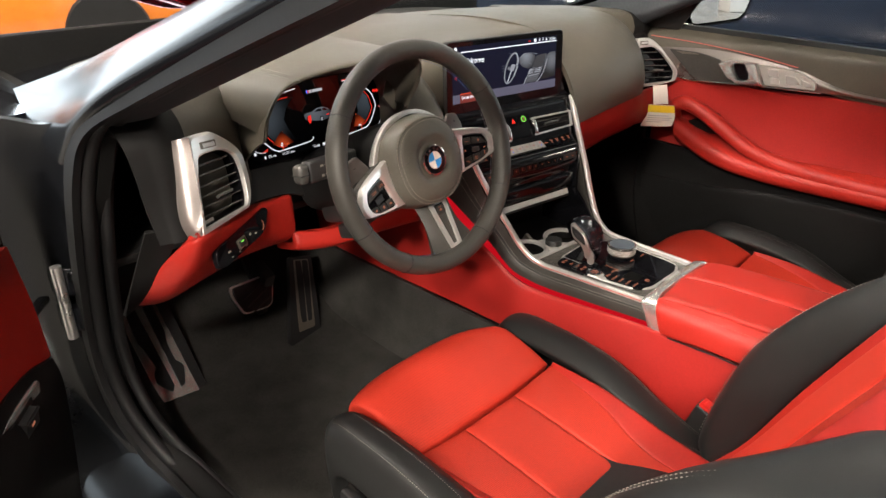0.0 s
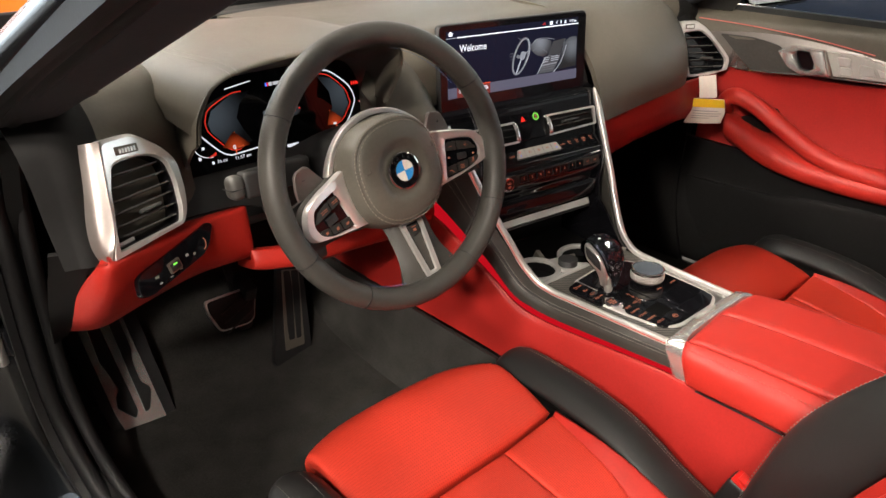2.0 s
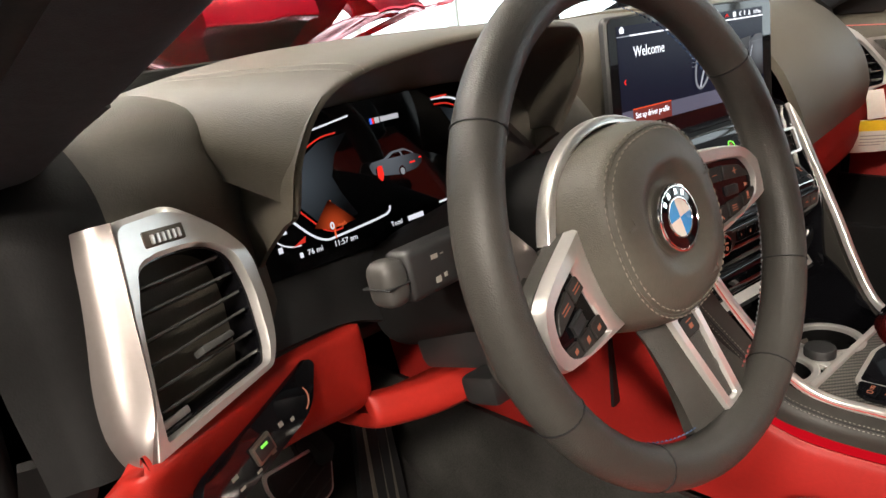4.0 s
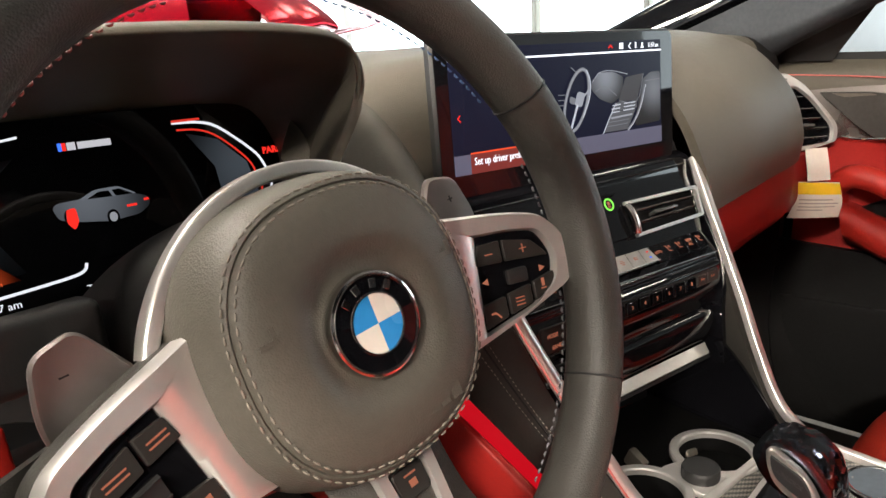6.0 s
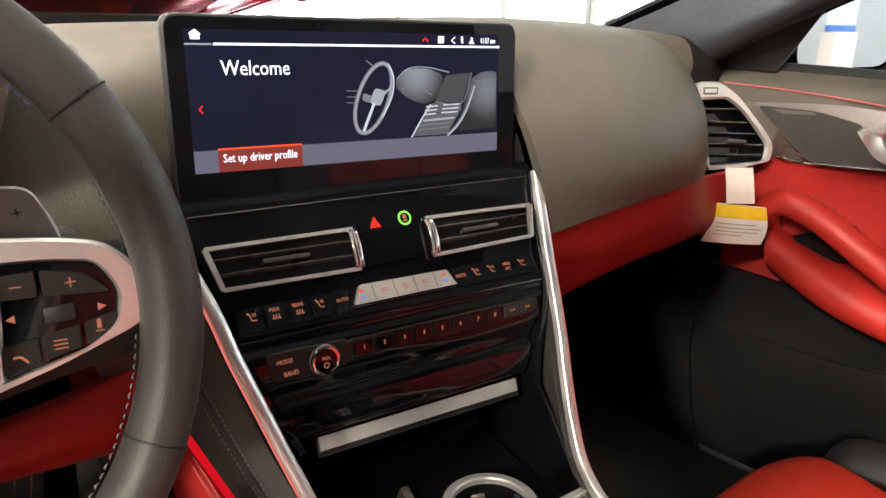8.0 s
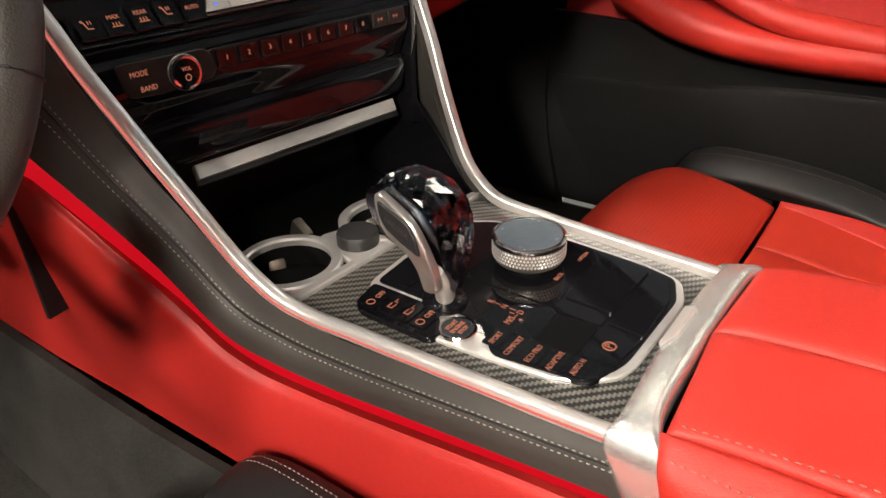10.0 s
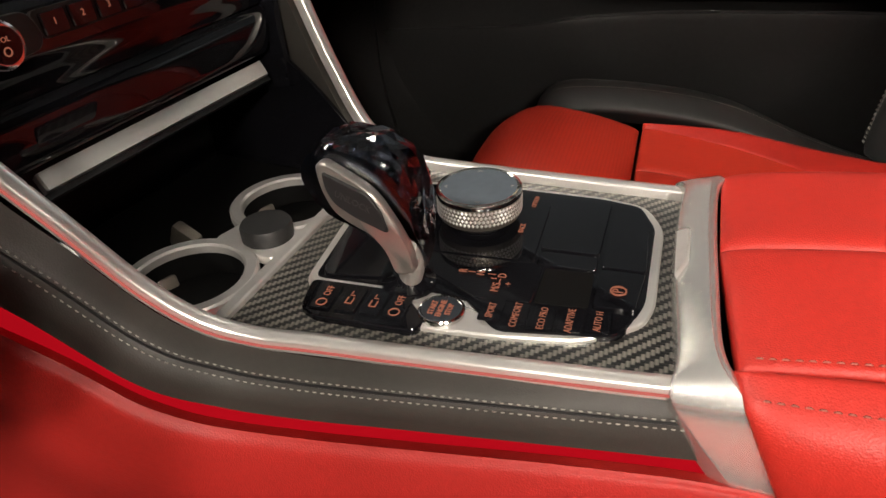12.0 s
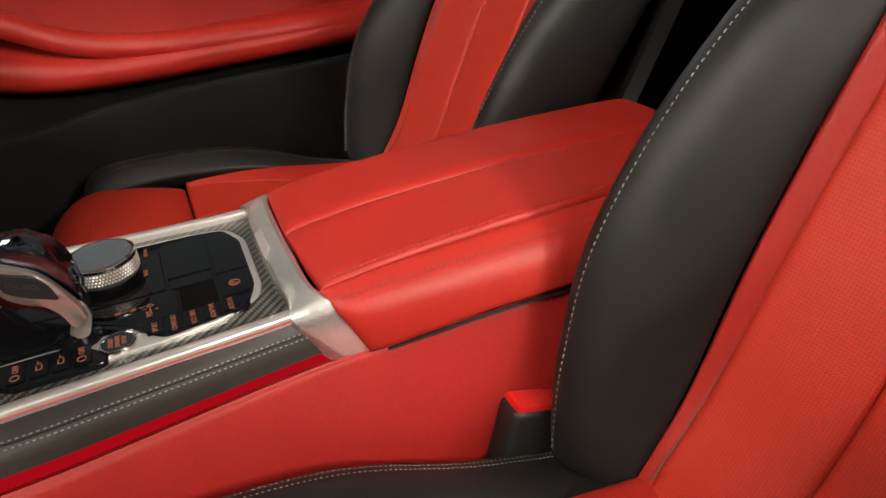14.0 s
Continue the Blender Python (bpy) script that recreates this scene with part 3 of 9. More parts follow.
    part("side_cover", slab(surf([[(-0.752, 0.0, 0.80), (-0.757, 0.07, 0.70), (-0.757, 0.15, 0.60)], [(-0.708, -0.020, 0.80), (-0.722, 0.050, 0.70), (-0.733, 0.165, 0.60)]]), 0.006, 8, 14, 1), M_SOFT, DASH, "black plastic side of the dash")
    # strip under the column
    low = surf([[(-0.480, 0.034, 0.700), (-0.480, 0.03, 0.672), (-0.475, 0.10, 0.648)],
                [(-0.40, 0.02, 0.690), (-0.40, 0.016, 0.660), (-0.40, 0.10, 0.640)],
                [(-0.30, 0.01, 0.695), (-0.30, 0.006, 0.660), (-0.30, 0.09, 0.636)],
                [(-0.20, -0.01, 0.72), (-0.20, -0.012, 0.665), (-0.19, 0.08, 0.62)],
                [(-0.14, -0.02, 0.75), (-0.145, -0.02, 0.67), (-0.14, 0.08, 0.60)]])
    part("knee_panel", pad(low, 0.006, 30, 18, p=16, flip=-1), M_RED, DASH, "red leather knee panel")
    # black moulding between knee panel and instruments
    blk = surf([[(-0.575, 0.012, 0.79), (-0.565, 0.04, 0.815), (-0.55, 0.066, 0.845)],
                [(-0.48, 0.034, 0.775), (-0.47, 0.05, 0.81), (-0.46, 0.066, 0.842)],
                [(-0.38, 0.03, 0.74), (-0.37, 0.05, 0.79), (-0.37, 0.066, 0.842)],
                [(-0.20, 0.0, 0.74), (-0.21, 0.03, 0.79), (-0.22, 0.06, 0.845)]])
    part("column_surround", slab(blk, 0.01, 24, 12, 1), M_PLAST, DASH)
    # leather leg from the hood down to the console, with two seams
    leg = surf([[(-0.262, 0.03, 0.905), (-0.25, -0.005, 0.865), (-0.225, -0.030, 0.80), (-0.205, -0.005, 0.745), (-0.19, 0.02, 0.70)],
                [(-0.238, 0.045, 0.935), (-0.220, -0.005, 0.885), (-0.200, -0.040, 0.82), (-0.185, -0.022, 0.76), (-0.17, 0.0, 0.71)],
                [(-0.205, 0.07, 0.955), (-0.185, 0.01, 0.915), (-0.172, -0.035, 0.845), (-0.162, -0.040, 0.78), (-0.15, -0.02, 0.72)],
                [(-0.17, 0.10, 0.96), (-0.150, 0.05, 0.93), (-0.145, 0.0, 0.86), (-0.140, -0.02, 0.79), (-0.13, -0.01, 0.73)]])
    part("stack_flank", slab(leg, 0.01, 24, 30, 1), M_DASH, DASH, "dark leather flank with twin seams")
    for u in (0.36, 0.44):
        line = [leg(u, k / 8) + 0.001 * normal_at(leg, u, k / 8) for k in range(9)]
        part("stitching", stitches(line, (-0.5, -0.6, 0.5), lift=0.0006), M_STITCH, DASH)
    # perforated speaker cover at the foot of the windscreen
    sp = surf([[(-0.20, 0.36, 0.976), (-0.20, 0.20, 0.975)], [(-0.02, 0.37, 0.980), (-0.02, 0.20, 0.980)]])
    sp2 = slab(sp, 0.003, 8, 8, -1)
    ob = part("speaker_cover", sp2, M_PLAST, DASH, "perforated black speaker cover")
    bm = bmesh.new()
    for i in range(26):
        for j in range(14):
            p = sp((i + 0.5) / 26, (j + 0.5 + 0.5 * (i % 2)) / 15) + V(0, 0, 0.0006)
            vs = [bm.verts.new(p + V(0.0022 * math.cos(a), 0.0022 * math.sin(a), 0)) for a in (0, 1.05, 2.1, 3.14, 4.19, 5.24)]
            bm.faces.new(vs)
    tagged(part("perforation", bm, M_SATIN, ob), kind="stuff")


dashboard()


# ---- outer air vents ----
def outer_vent(s):
    """The vent in one end of the dash; s -1 for the driver's, 1 for the passenger's."""
    side = "driver" if s < 0 else "passenger"
    m = axes((-0.64, -0.012, 0.854), (0.9235, 0.3793, 0.0577), (-0.1463, 0.2090, 0.9669))
    outer = [(-0.0747, -0.0630), (-0.057, -0.032), (-0.041, 0.0205), (-0.0251, 0.0729), (0.0192, 0.0690), (0.0358, 0.0560), (0.0567, 0.0369), (0.0693, 0.0144), (0.0640, -0.0256), (0.0535, -0.0508), (0.0400, -0.0644)]
    inner = [(-0.0600, -0.0555), (-0.0565, -0.038), (-0.0356, 0.0208), (-0.0225, 0.0400), (-0.0096, 0.0425), (0.0200, 0.0385), (0.0367, 0.0335), (0.0525, 0.0207), (0.0545, -0.0072), (0.0455, -0.0471), (0.0380, -0.0600)]
    ro, ri = [0.002, 0.004, 0.004, 0.008, 0.02, 0.01, 0.02, 0.02, 0.02, 0.01, 0.005], [0.002, 0.004, 0.01, 0.008, 0.008, 0.01, 0.010, 0.012, 0.02, 0.01, 0.004]
    slats = ((-0.0275, 0.0285, 0.0445, 0.0205), (-0.0315, 0.0143, 0.050, 0.0058), (-0.0360, -0.0015, 0.0490, -0.0085), (-0.0405, -0.0160, 0.0465, -0.0215), (-0.0450, -0.0305, 0.0430, -0.0375), (-0.0500, -0.0435, 0.0400, -0.0515))
    tab, wheel_at, fold_w = (0.006, -0.0265), (0.0045, 0.0525), 1.0
    if s > 0:
        turn = radians(28)
        m = up_by(axes((0.69, -0.022, 0.85), (math.cos(turn), -math.sin(turn), 0), (0, 0.22, 0.97)), -0.011)
        outer = [(-0.0428, -0.0621), (-0.0530, -0.0380), (-0.0669, 0.0250), (-0.0655, 0.0523), (-0.0587, 0.0667), (-0.0283, 0.0668), (0.0010, 0.0500), (0.0521, -0.0079), (0.0645, -0.0268), (0.0589, -0.0502), (0.0169, -0.0588)]
        inner = [(-0.0404, -0.0545), (-0.0455, -0.0330), (-0.0519, -0.0060), (-0.0571, 0.0300), (-0.0571, 0.0411), (-0.0130, 0.0432), (0.0130, 0.0245), (0.0361, -0.0031), (0.0550, -0.0270), (0.0490, -0.0497), (0.0100, -0.0525)]
        ro, ri = [0.004, 0.01, 0.01, 0.006, 0.006, 0.006, 0.02, 0.02, 0.010, 0.006, 0.01], [0.004, 0.01, 0.01, 0.006, 0.004, 0.008, 0.02, 0.02, 0.010, 0.006, 0.01]
        slats = ((-0.0540, 0.0275, 0.0100, 0.0265), (-0.0500, 0.0092, 0.0255, 0.0062), (-0.0480, -0.0068, 0.0385, -0.0105), (-0.0440, -0.0229, 0.0500, -0.0270), (-0.0410, -0.0391, 0.0500, -0.0420))
        tab, wheel_at = (0.004, -0.0210), (-0.0432, 0.0532)
    th = thing("air_vent", m @ V(0, -0.06, -0.02), f"satin silver air vent with black slats at the {side} end", "air vent", "outer air vents")
    outer, inner = rounded(outer, ro), rounded(inner, ri)
    part("frame", frame_plate(outer, inner, 0.041, up_by(m, -0.03), 0.003), M_SATIN, th, "satin aluminium frame")
    if s < 0:
        fold = surf([[m @ V(-0.0251, 0.0725, 0.0100), m @ V(-0.0350, 0.0745, -0.0030), m @ V(-0.0375, 0.0740, -0.030)],
                     [m @ V(-0.0400, 0.022, 0.0100), m @ V(-0.0525, 0.0200, -0.0040), m @ V(-0.055, 0.0195, -0.030)],
                     [m @ V(-0.057, -0.032, 0.0100), m @ V(-0.0710, -0.0365, -0.0040), m @ V(-0.073, -0.037, -0.030)],
                     [m @ V(-0.0740, -0.0620, 0.0100), m @ V(-0.0730, -0.0660, -0.0040), m @ V(-0.073, -0.067, -0.030)]])
        # same aluminium as the frame, darker here to hold down the lamp's glare
        part("side_facet", slab(fold, 0.003, 20, 10, 1), M_PADDLE, th, "satin aluminium side facet, toned darker against the lamp", 25)
    rim = [(x * 0.965 - 0.0005, y * 0.965) for x, y in inner]
    part("bezel", frame_plate(inner, rim, 0.034, up_by(m, -0.03), 0.001), M_GLOSS, th, "gloss black bezel")
    part("housing", plate(inner, 0.002, up_by(m, -0.03)), M_GLOSS, th)
    for xa, ya, xb, yb in slats:
        d = m.to_3x3() @ V(xb - xa, yb - ya, 0)
        mm = axes(m @ V((xa + xb) / 2, (ya + yb) / 2, -0.003), d, m.col[1].to_3d()) @ pose(0, 0, 0, -14, 0, 0)
        part("slat", block((d.length, 0.0022, 0.012), mm, 0.0009, 2), M_SLAT, th)
    part("thumb_tab", block((0.030, 0.0055, 0.012), m @ pose(*tab, 0.005, -20, 0, -5), 0.002), M_SLAT, th, "grey plastic thumb tab")
    wheel = part("wheel_housing", block((0.033 if s < 0 else 0.024, 0.0105, 0.003), m @ pose(*wheel_at, 0.0105, 0, 0, -9 if s < 0 else 0), 0.001), M_DARKM, th, "dark wheel surround")
    bm = None
    for k in range(6):
        b = block((0.0024, 0.0062, 0.004), m @ pose(wheel_at[0] + (-0.0105 + 0.0042 * k) * (1 if s < 0 else 0.75), wheel_at[1] + (0.0010 - 0.00066 * k if s < 0 else 0), 0.0120, 0, 0, -9 if s < 0 else 0), 0.0006, 1)
        bm = b if bm is None else join(bm, b)
    part("thumb_wheel", bm, M_SATIN, wheel, "ribbed thumb wheel")
    if s < 0:
        part("lower_badge", block((0.022, 0.005, 0.003), m @ pose(-0.040, -0.0515, -0.002, 0, 0, -2), 0.001), M_SATIN, th, "small silver tab")


outer_vent(-1)
outer_vent(1)


# ---- light switch panel ----
def light_switch():
    m = axes((-0.612, -0.016, 0.752), (0.131, 0.049, 0.011), (0.05, 0.25, 0.95))
    th = thing("light_switch_panel", m @ V(0, -0.02, 0), "gloss black headlight switch panel in the red knee panel", "switch panel")
    body = rounded([(-0.072, -0.022), (-0.055, -0.026), (0.050, -0.016), (0.072, 0.014), (0.066, 0.020), (-0.066, 0.006)], [0.008, 0.006, 0.02, 0.006, 0.005, 0.012])
    part("panel", plate(body, 0.009, m, 0.001), M_GLOSS, th)
    f = up_by(m, 0.0092)
    part("button", block((0.020, 0.015, 0.004), f @ pose(-0.010, -0.007, 0.001, 0, 0, 5), 0.001), M_DARKM, th, "silver-edged headlight button")
    part("button", block((0.016, 0.011, 0.005), f @ pose(-0.010, -0.007, 0.0012, 0, 0, 5), 0.001), M_PLAST, th)
    bars([(-0.010, -0.004, 0.007, 0.0022)], up_by(f, 0.0038), M_GREENL, th, "indicator")
    bars([(-0.040, -0.008, 0.006, 0.003), (-0.038, -0.018, 0.005, 0.002), (-0.020, -0.018, 0.005, 0.002), (-0.002, -0.016, 0.005, 0.002), (0.014, -0.004, 0.005, 0.004), (0.026, -0.008, 0.004, 0.003)], f, M_STITCH, th)
    arc = [m @ V(0.040 + 0.010 * math.cos(a), -0.001 + 0.010 * math.sin(a), 0.0095) for a in (-1.3, -0.8, -0.3, 0.2, 0.6)]
    part("dimmer_mark", tube(arc, 0.0006, 16, 6, m.col[2].to_3d()), M_AMBER, th)


light_switch()


# ---- instrument display ----
def instruments():
    m = axes((-0.385, 0.0632, 0.893), (1, 0, 0), (0, 0.13, 0.99))
    th = thing("instrument_display", m @ V(0, -0.06, 0), "digital instrument display with two lit dials, showing zero speed", "display")
    part("glass", plate(rounded([(-0.180, -0.066), (0.156, -0.066), (0.156, 0.062), (-0.180, 0.062)], 0.02), 0.003, m, 0.001), M_GLOSS, th, "black display glass")
    f = up_by(m, 0.0034)
    n = f.col[2].to_3d()
    soft_white = glow("dial_white", (0.86, 0.88, 0.95), 0.9)
    soft_red = glow("dial_red", (1.0, 0.05, 0.03), 0.62)

    def line(pts, r, mat, name, k=40):
        part(name, sweep([f @ V(*p, 0) for p in pts], [(-r, 0), (-r, 0.0003), (r, 0.0003), (r, 0)], n, k), mat, th)

    def raw(pts, r, mat, name):
        part(name, sweep([f @ V(*p, 0) for p in pts], [(-r, 0), (-r, 0.0003), (r, 0.0003), (r, 0)], n, raw=True), mat, th)

    line([(-0.0840, 0.0462), (-0.0425, 0.0515)], 0.0008, soft_white, "dial_edge", 4)
    line([(-0.1240, 0.0240), (-0.1340, 0.0105), (-0.1368, -0.0020), (-0.1300, -0.0140), (-0.1100, -0.0370), (-0.0960, -0.0462), (-0.0820, -0.0468), (-0.0350, -0.0440), (-0.0225, -0.0415), (-0.0196, -0.0365)], 0.0010, soft_white, "dial_edge")
    line([(0.0590, 0.0494), (0.0800, 0.0480), (0.0953, 0.0423), (0.1190, 0.0225), (0.1270, 0.0110), (0.1312, -0.0030), (0.1296, -0.0110), (0.1190, -0.0290), (0.1080, -0.0405), (0.0960, -0.0445), (0.0577, -0.0484), (0.0415, -0.0492)], 0.0010, soft_white, "dial_edge")
    line([(-0.0600, 0.0398), (-0.0802, 0.0377), (-0.1123, 0.0235), (-0.1205, 0.0100), (-0.1218, 0.0020), (-0.1185, -0.0100), (-0.0980, -0.0344), (-0.0870, -0.0410), (-0.0760, -0.0415)], 0.0007, soft_red, "dial_scale")
    line([(0.0618, 0.0440), (0.0780, 0.0425), (0.0933, 0.0355), (0.1146, 0.0148), (0.1205, -0.0020), (0.1210, -0.0113), (0.1050, -0.0322), (0.0900, -0.0385)], 0.0007, soft_red, "dial_scale")
    bars([(0.0700, 0.0505, 0.022, 0.0018)], up_by(f, 0.0003), soft_red, th, "dial_scale")
    part("dial_face", plate([(-0.118, 0.004), (-0.110, 0.020), (-0.080, 0.0355), (-0.048, 0.0385), (-0.066, 0.022), (-0.074, 0.004), (-0.068, -0.012), (-0.056, -0.034), (-0.084, -0.038), (-0.096, -0.033), (-0.116, -0.009)], 0.0002, f, 0.0001), fade("dial_face", (0.35, 0.42, 0.50), 0.13, f @ V(-0.112, 0.012, 0), 0.062), th)
    part("dial_face", plate([(0.068, 0.041), (0.092, 0.034), (0.113, 0.014), (0.1185, -0.010), (0.103, -0.031), (0.074, -0.036), (0.088, -0.010), (0.086, 0.014)], 0.0002, f, 0.0001), fade("dial_face", (0.35, 0.42, 0.50), 0.13, f @ V(0.110, 0.012, 0), 0.060), th)
    g = up_by(f, 0.0003)
    part("dial_glow", plate([(-0.104, -0.034), (-0.084, -0.014), (-0.060, -0.038), (-0.088, -0.0395)], 0.0001, g, 0.00005), fade("dial_glow", (1.0, 0.12, 0.03), 0.42, f @ V(-0.084, -0.038, 0), 0.024), th)
    part("dial_glow", plate([(0.074, -0.037), (0.082, -0.013), (0.103, -0.031), (0.09, -0.038)], 0.0001, g, 0.00005), fade("dial_glow", (1.0, 0.12, 0.03), 0.42, f @ V(0.089, -0.037, 0), 0.024), th)
    needle = glow("needle_orange", (1.0, 0.16, 0.05), 0.8)
    raw([(-0.0824, -0.0150), (-0.0850, -0.0480)], 0.0008, needle, "needle")
    raw([(0.0812, -0.0140), (0.0925, -0.0450)], 0.0008, needle, "needle")
    line([(-0.1345, -0.0105), (-0.1375, -0.0120), (-0.1453, -0.0175), (-0.1462, -0.0270), (-0.1400, -0.0370), (-0.1300, -0.0425), (-0.1200, -0.0440)], 0.0006, soft_white, "fuel_scale", 20)
    part("fuel_scale", plate([(-0.1290, -0.0436), (-0.1160, -0.0425), (-0.1145, -0.0375)], 0.0002, g, 0.00005), soft_red, th)
    bars([(-0.1330, -0.0290, 0.0040, 0.0040), (-0.1405, -0.0425, 0.0040, 0.0050), (-0.1225, -0.0520, 0.0034, 0.0044)], g, soft_white, th, "status_icon")
    line([(0.1396, -0.0105), (0.1455, -0.0150), (0.1470, -0.0215), (0.1425, -0.0335), (0.1340, -0.0430)], 0.0005, soft_white, "temperature_scale", 20)
    raw([(0.1385, -0.0095), (0.1450, -0.0145)], 0.0008, soft_red, "temperature_scale")
    lettering("0", 0.0090, at2(g, -0.0862, -0.0370, 0.0002), soft_white, th, bold=0.0003)
    lettering("mph", 0.0052, at2(g, -0.0755, -0.0378), needle, th)
    lettering("76 mi", 0.0070, at2(g, -0.1085, -0.0520), soft_white, th)
    lettering("11:57 am", 0.0070, at2(g, -0.0760, -0.0530), soft_white, th)
    lettering("Total", 0.0066, at2(g, -0.016, -0.0540), soft_white, th)
    for rect in ((0.008, -0.0540, 0.020, 0.0048), (0.0880, -0.0365, 0.0060, 0.0030), (0.0960, -0.0510, 0.0090, 0.0026)):
        bars([rect], g, soft_white, th, "reading")
    lettering("COLD", 0.0050, at2(g, 0.1425, -0.0445), soft_white, th)
    lettering("PARK", 0.0072, at2(g, 0.1372, 0.0198), M_REDL, th, bold=0.0003)
    bars([(-0.0192, 0.0420, 0.0024, 0.0052)], g, M_BLUEL, th, "model_badge")
    bars([(-0.0166, 0.0420, 0.0024, 0.0052)], g, M_REDL, th, "model_badge")
    bars([(-0.0120, 0.0420, 0.0055, 0.0052), (0.0030, 0.0420, 0.0220, 0.0046)], g, glow("badge_grey", (0.7, 0.7, 0.75), 0.7), th, "model_badge")
    # the small car shown between the dials, seen from behind and above
    body = fade("shown_car", (0.30, 0.33, 0.38), 0.34, f @ V(-0.010, 0.006, 0), 0.052)
    part("car_picture", plate(rounded([(-0.0325, 0.0035), (-0.0300, -0.0050), (-0.0180, -0.0085), (0.0030, -0.0120), (0.0230, -0.0105), (0.0310, -0.0055), (0.0315, 0.0005), (0.0230, 0.0040), (-0.0120, 0.0065), (-0.0290, 0.0060)], 0.003), 0.0002, f, 0.0001), body, th)
    part("car_picture", plate(rounded([(-0.0160, 0.0058), (-0.0040, 0.0112), (0.0120, 0.0112), (0.0240, 0.0040)], 0.003), 0.0002, f, 0.0001), glow("shown_roof", (0.30, 0.33, 0.38), 0.40), th)
    part("car_picture", plate(rounded([(-0.0100, 0.0056), (-0.0018, 0.0094), (0.0050, 0.0092), (0.0070, 0.0048)], 0.001), 0.0001, g, 0.0001), M_GLOSS, th)
    part("car_picture", plate(rounded([(0.0090, 0.0048), (0.0070, 0.0092), (0.0120, 0.0095), (0.0215, 0.0042)], 0.001), 0.0001, g, 0.0001), M_GLOSS, th)
    for wx, wy in ((-0.0225, -0.0040), (0.0045, -0.0092)):
        part("car_picture", lathe([(0.0052, 0.0), (0.0052, 0.0002)], at2(g, wx, wy) @ Matrix.Diagonal((0.8, 1, 1, 1)), 20), M_GLOSS, th)
        part("car_picture", lathe([(0.0034, 0.0), (0.0034, 0.0003)], at2(g, wx, wy) @ Matrix.Diagonal((0.8, 1, 1, 1)), 20), glow("shown_wheel", (0.5, 0.52, 0.56), 0.5), th)
    part("car_picture", plate(rounded([(-0.0245, 0.0010), (-0.0255, -0.0080), (-0.0215, -0.0135), (-0.0180, -0.0080), (-0.0185, 0.0015)], 0.002), 0.0004, g, 0.0001), M_REDL, th)
    bars([(0.0185, -0.0035, 0.0070, 0.0016), (0.0292, -0.0010, 0.0036, 0.0016)], g, M_REDL, th, "tail_light")


instruments()


# ---- steering wheel ----
WHEEL = axes((-0.383, -0.2045, 0.866), (0.9992, -0.0409, 0), (0.0113, 0.2771, 0.9608)) @ pose(0.0070, 0.0018, 0)


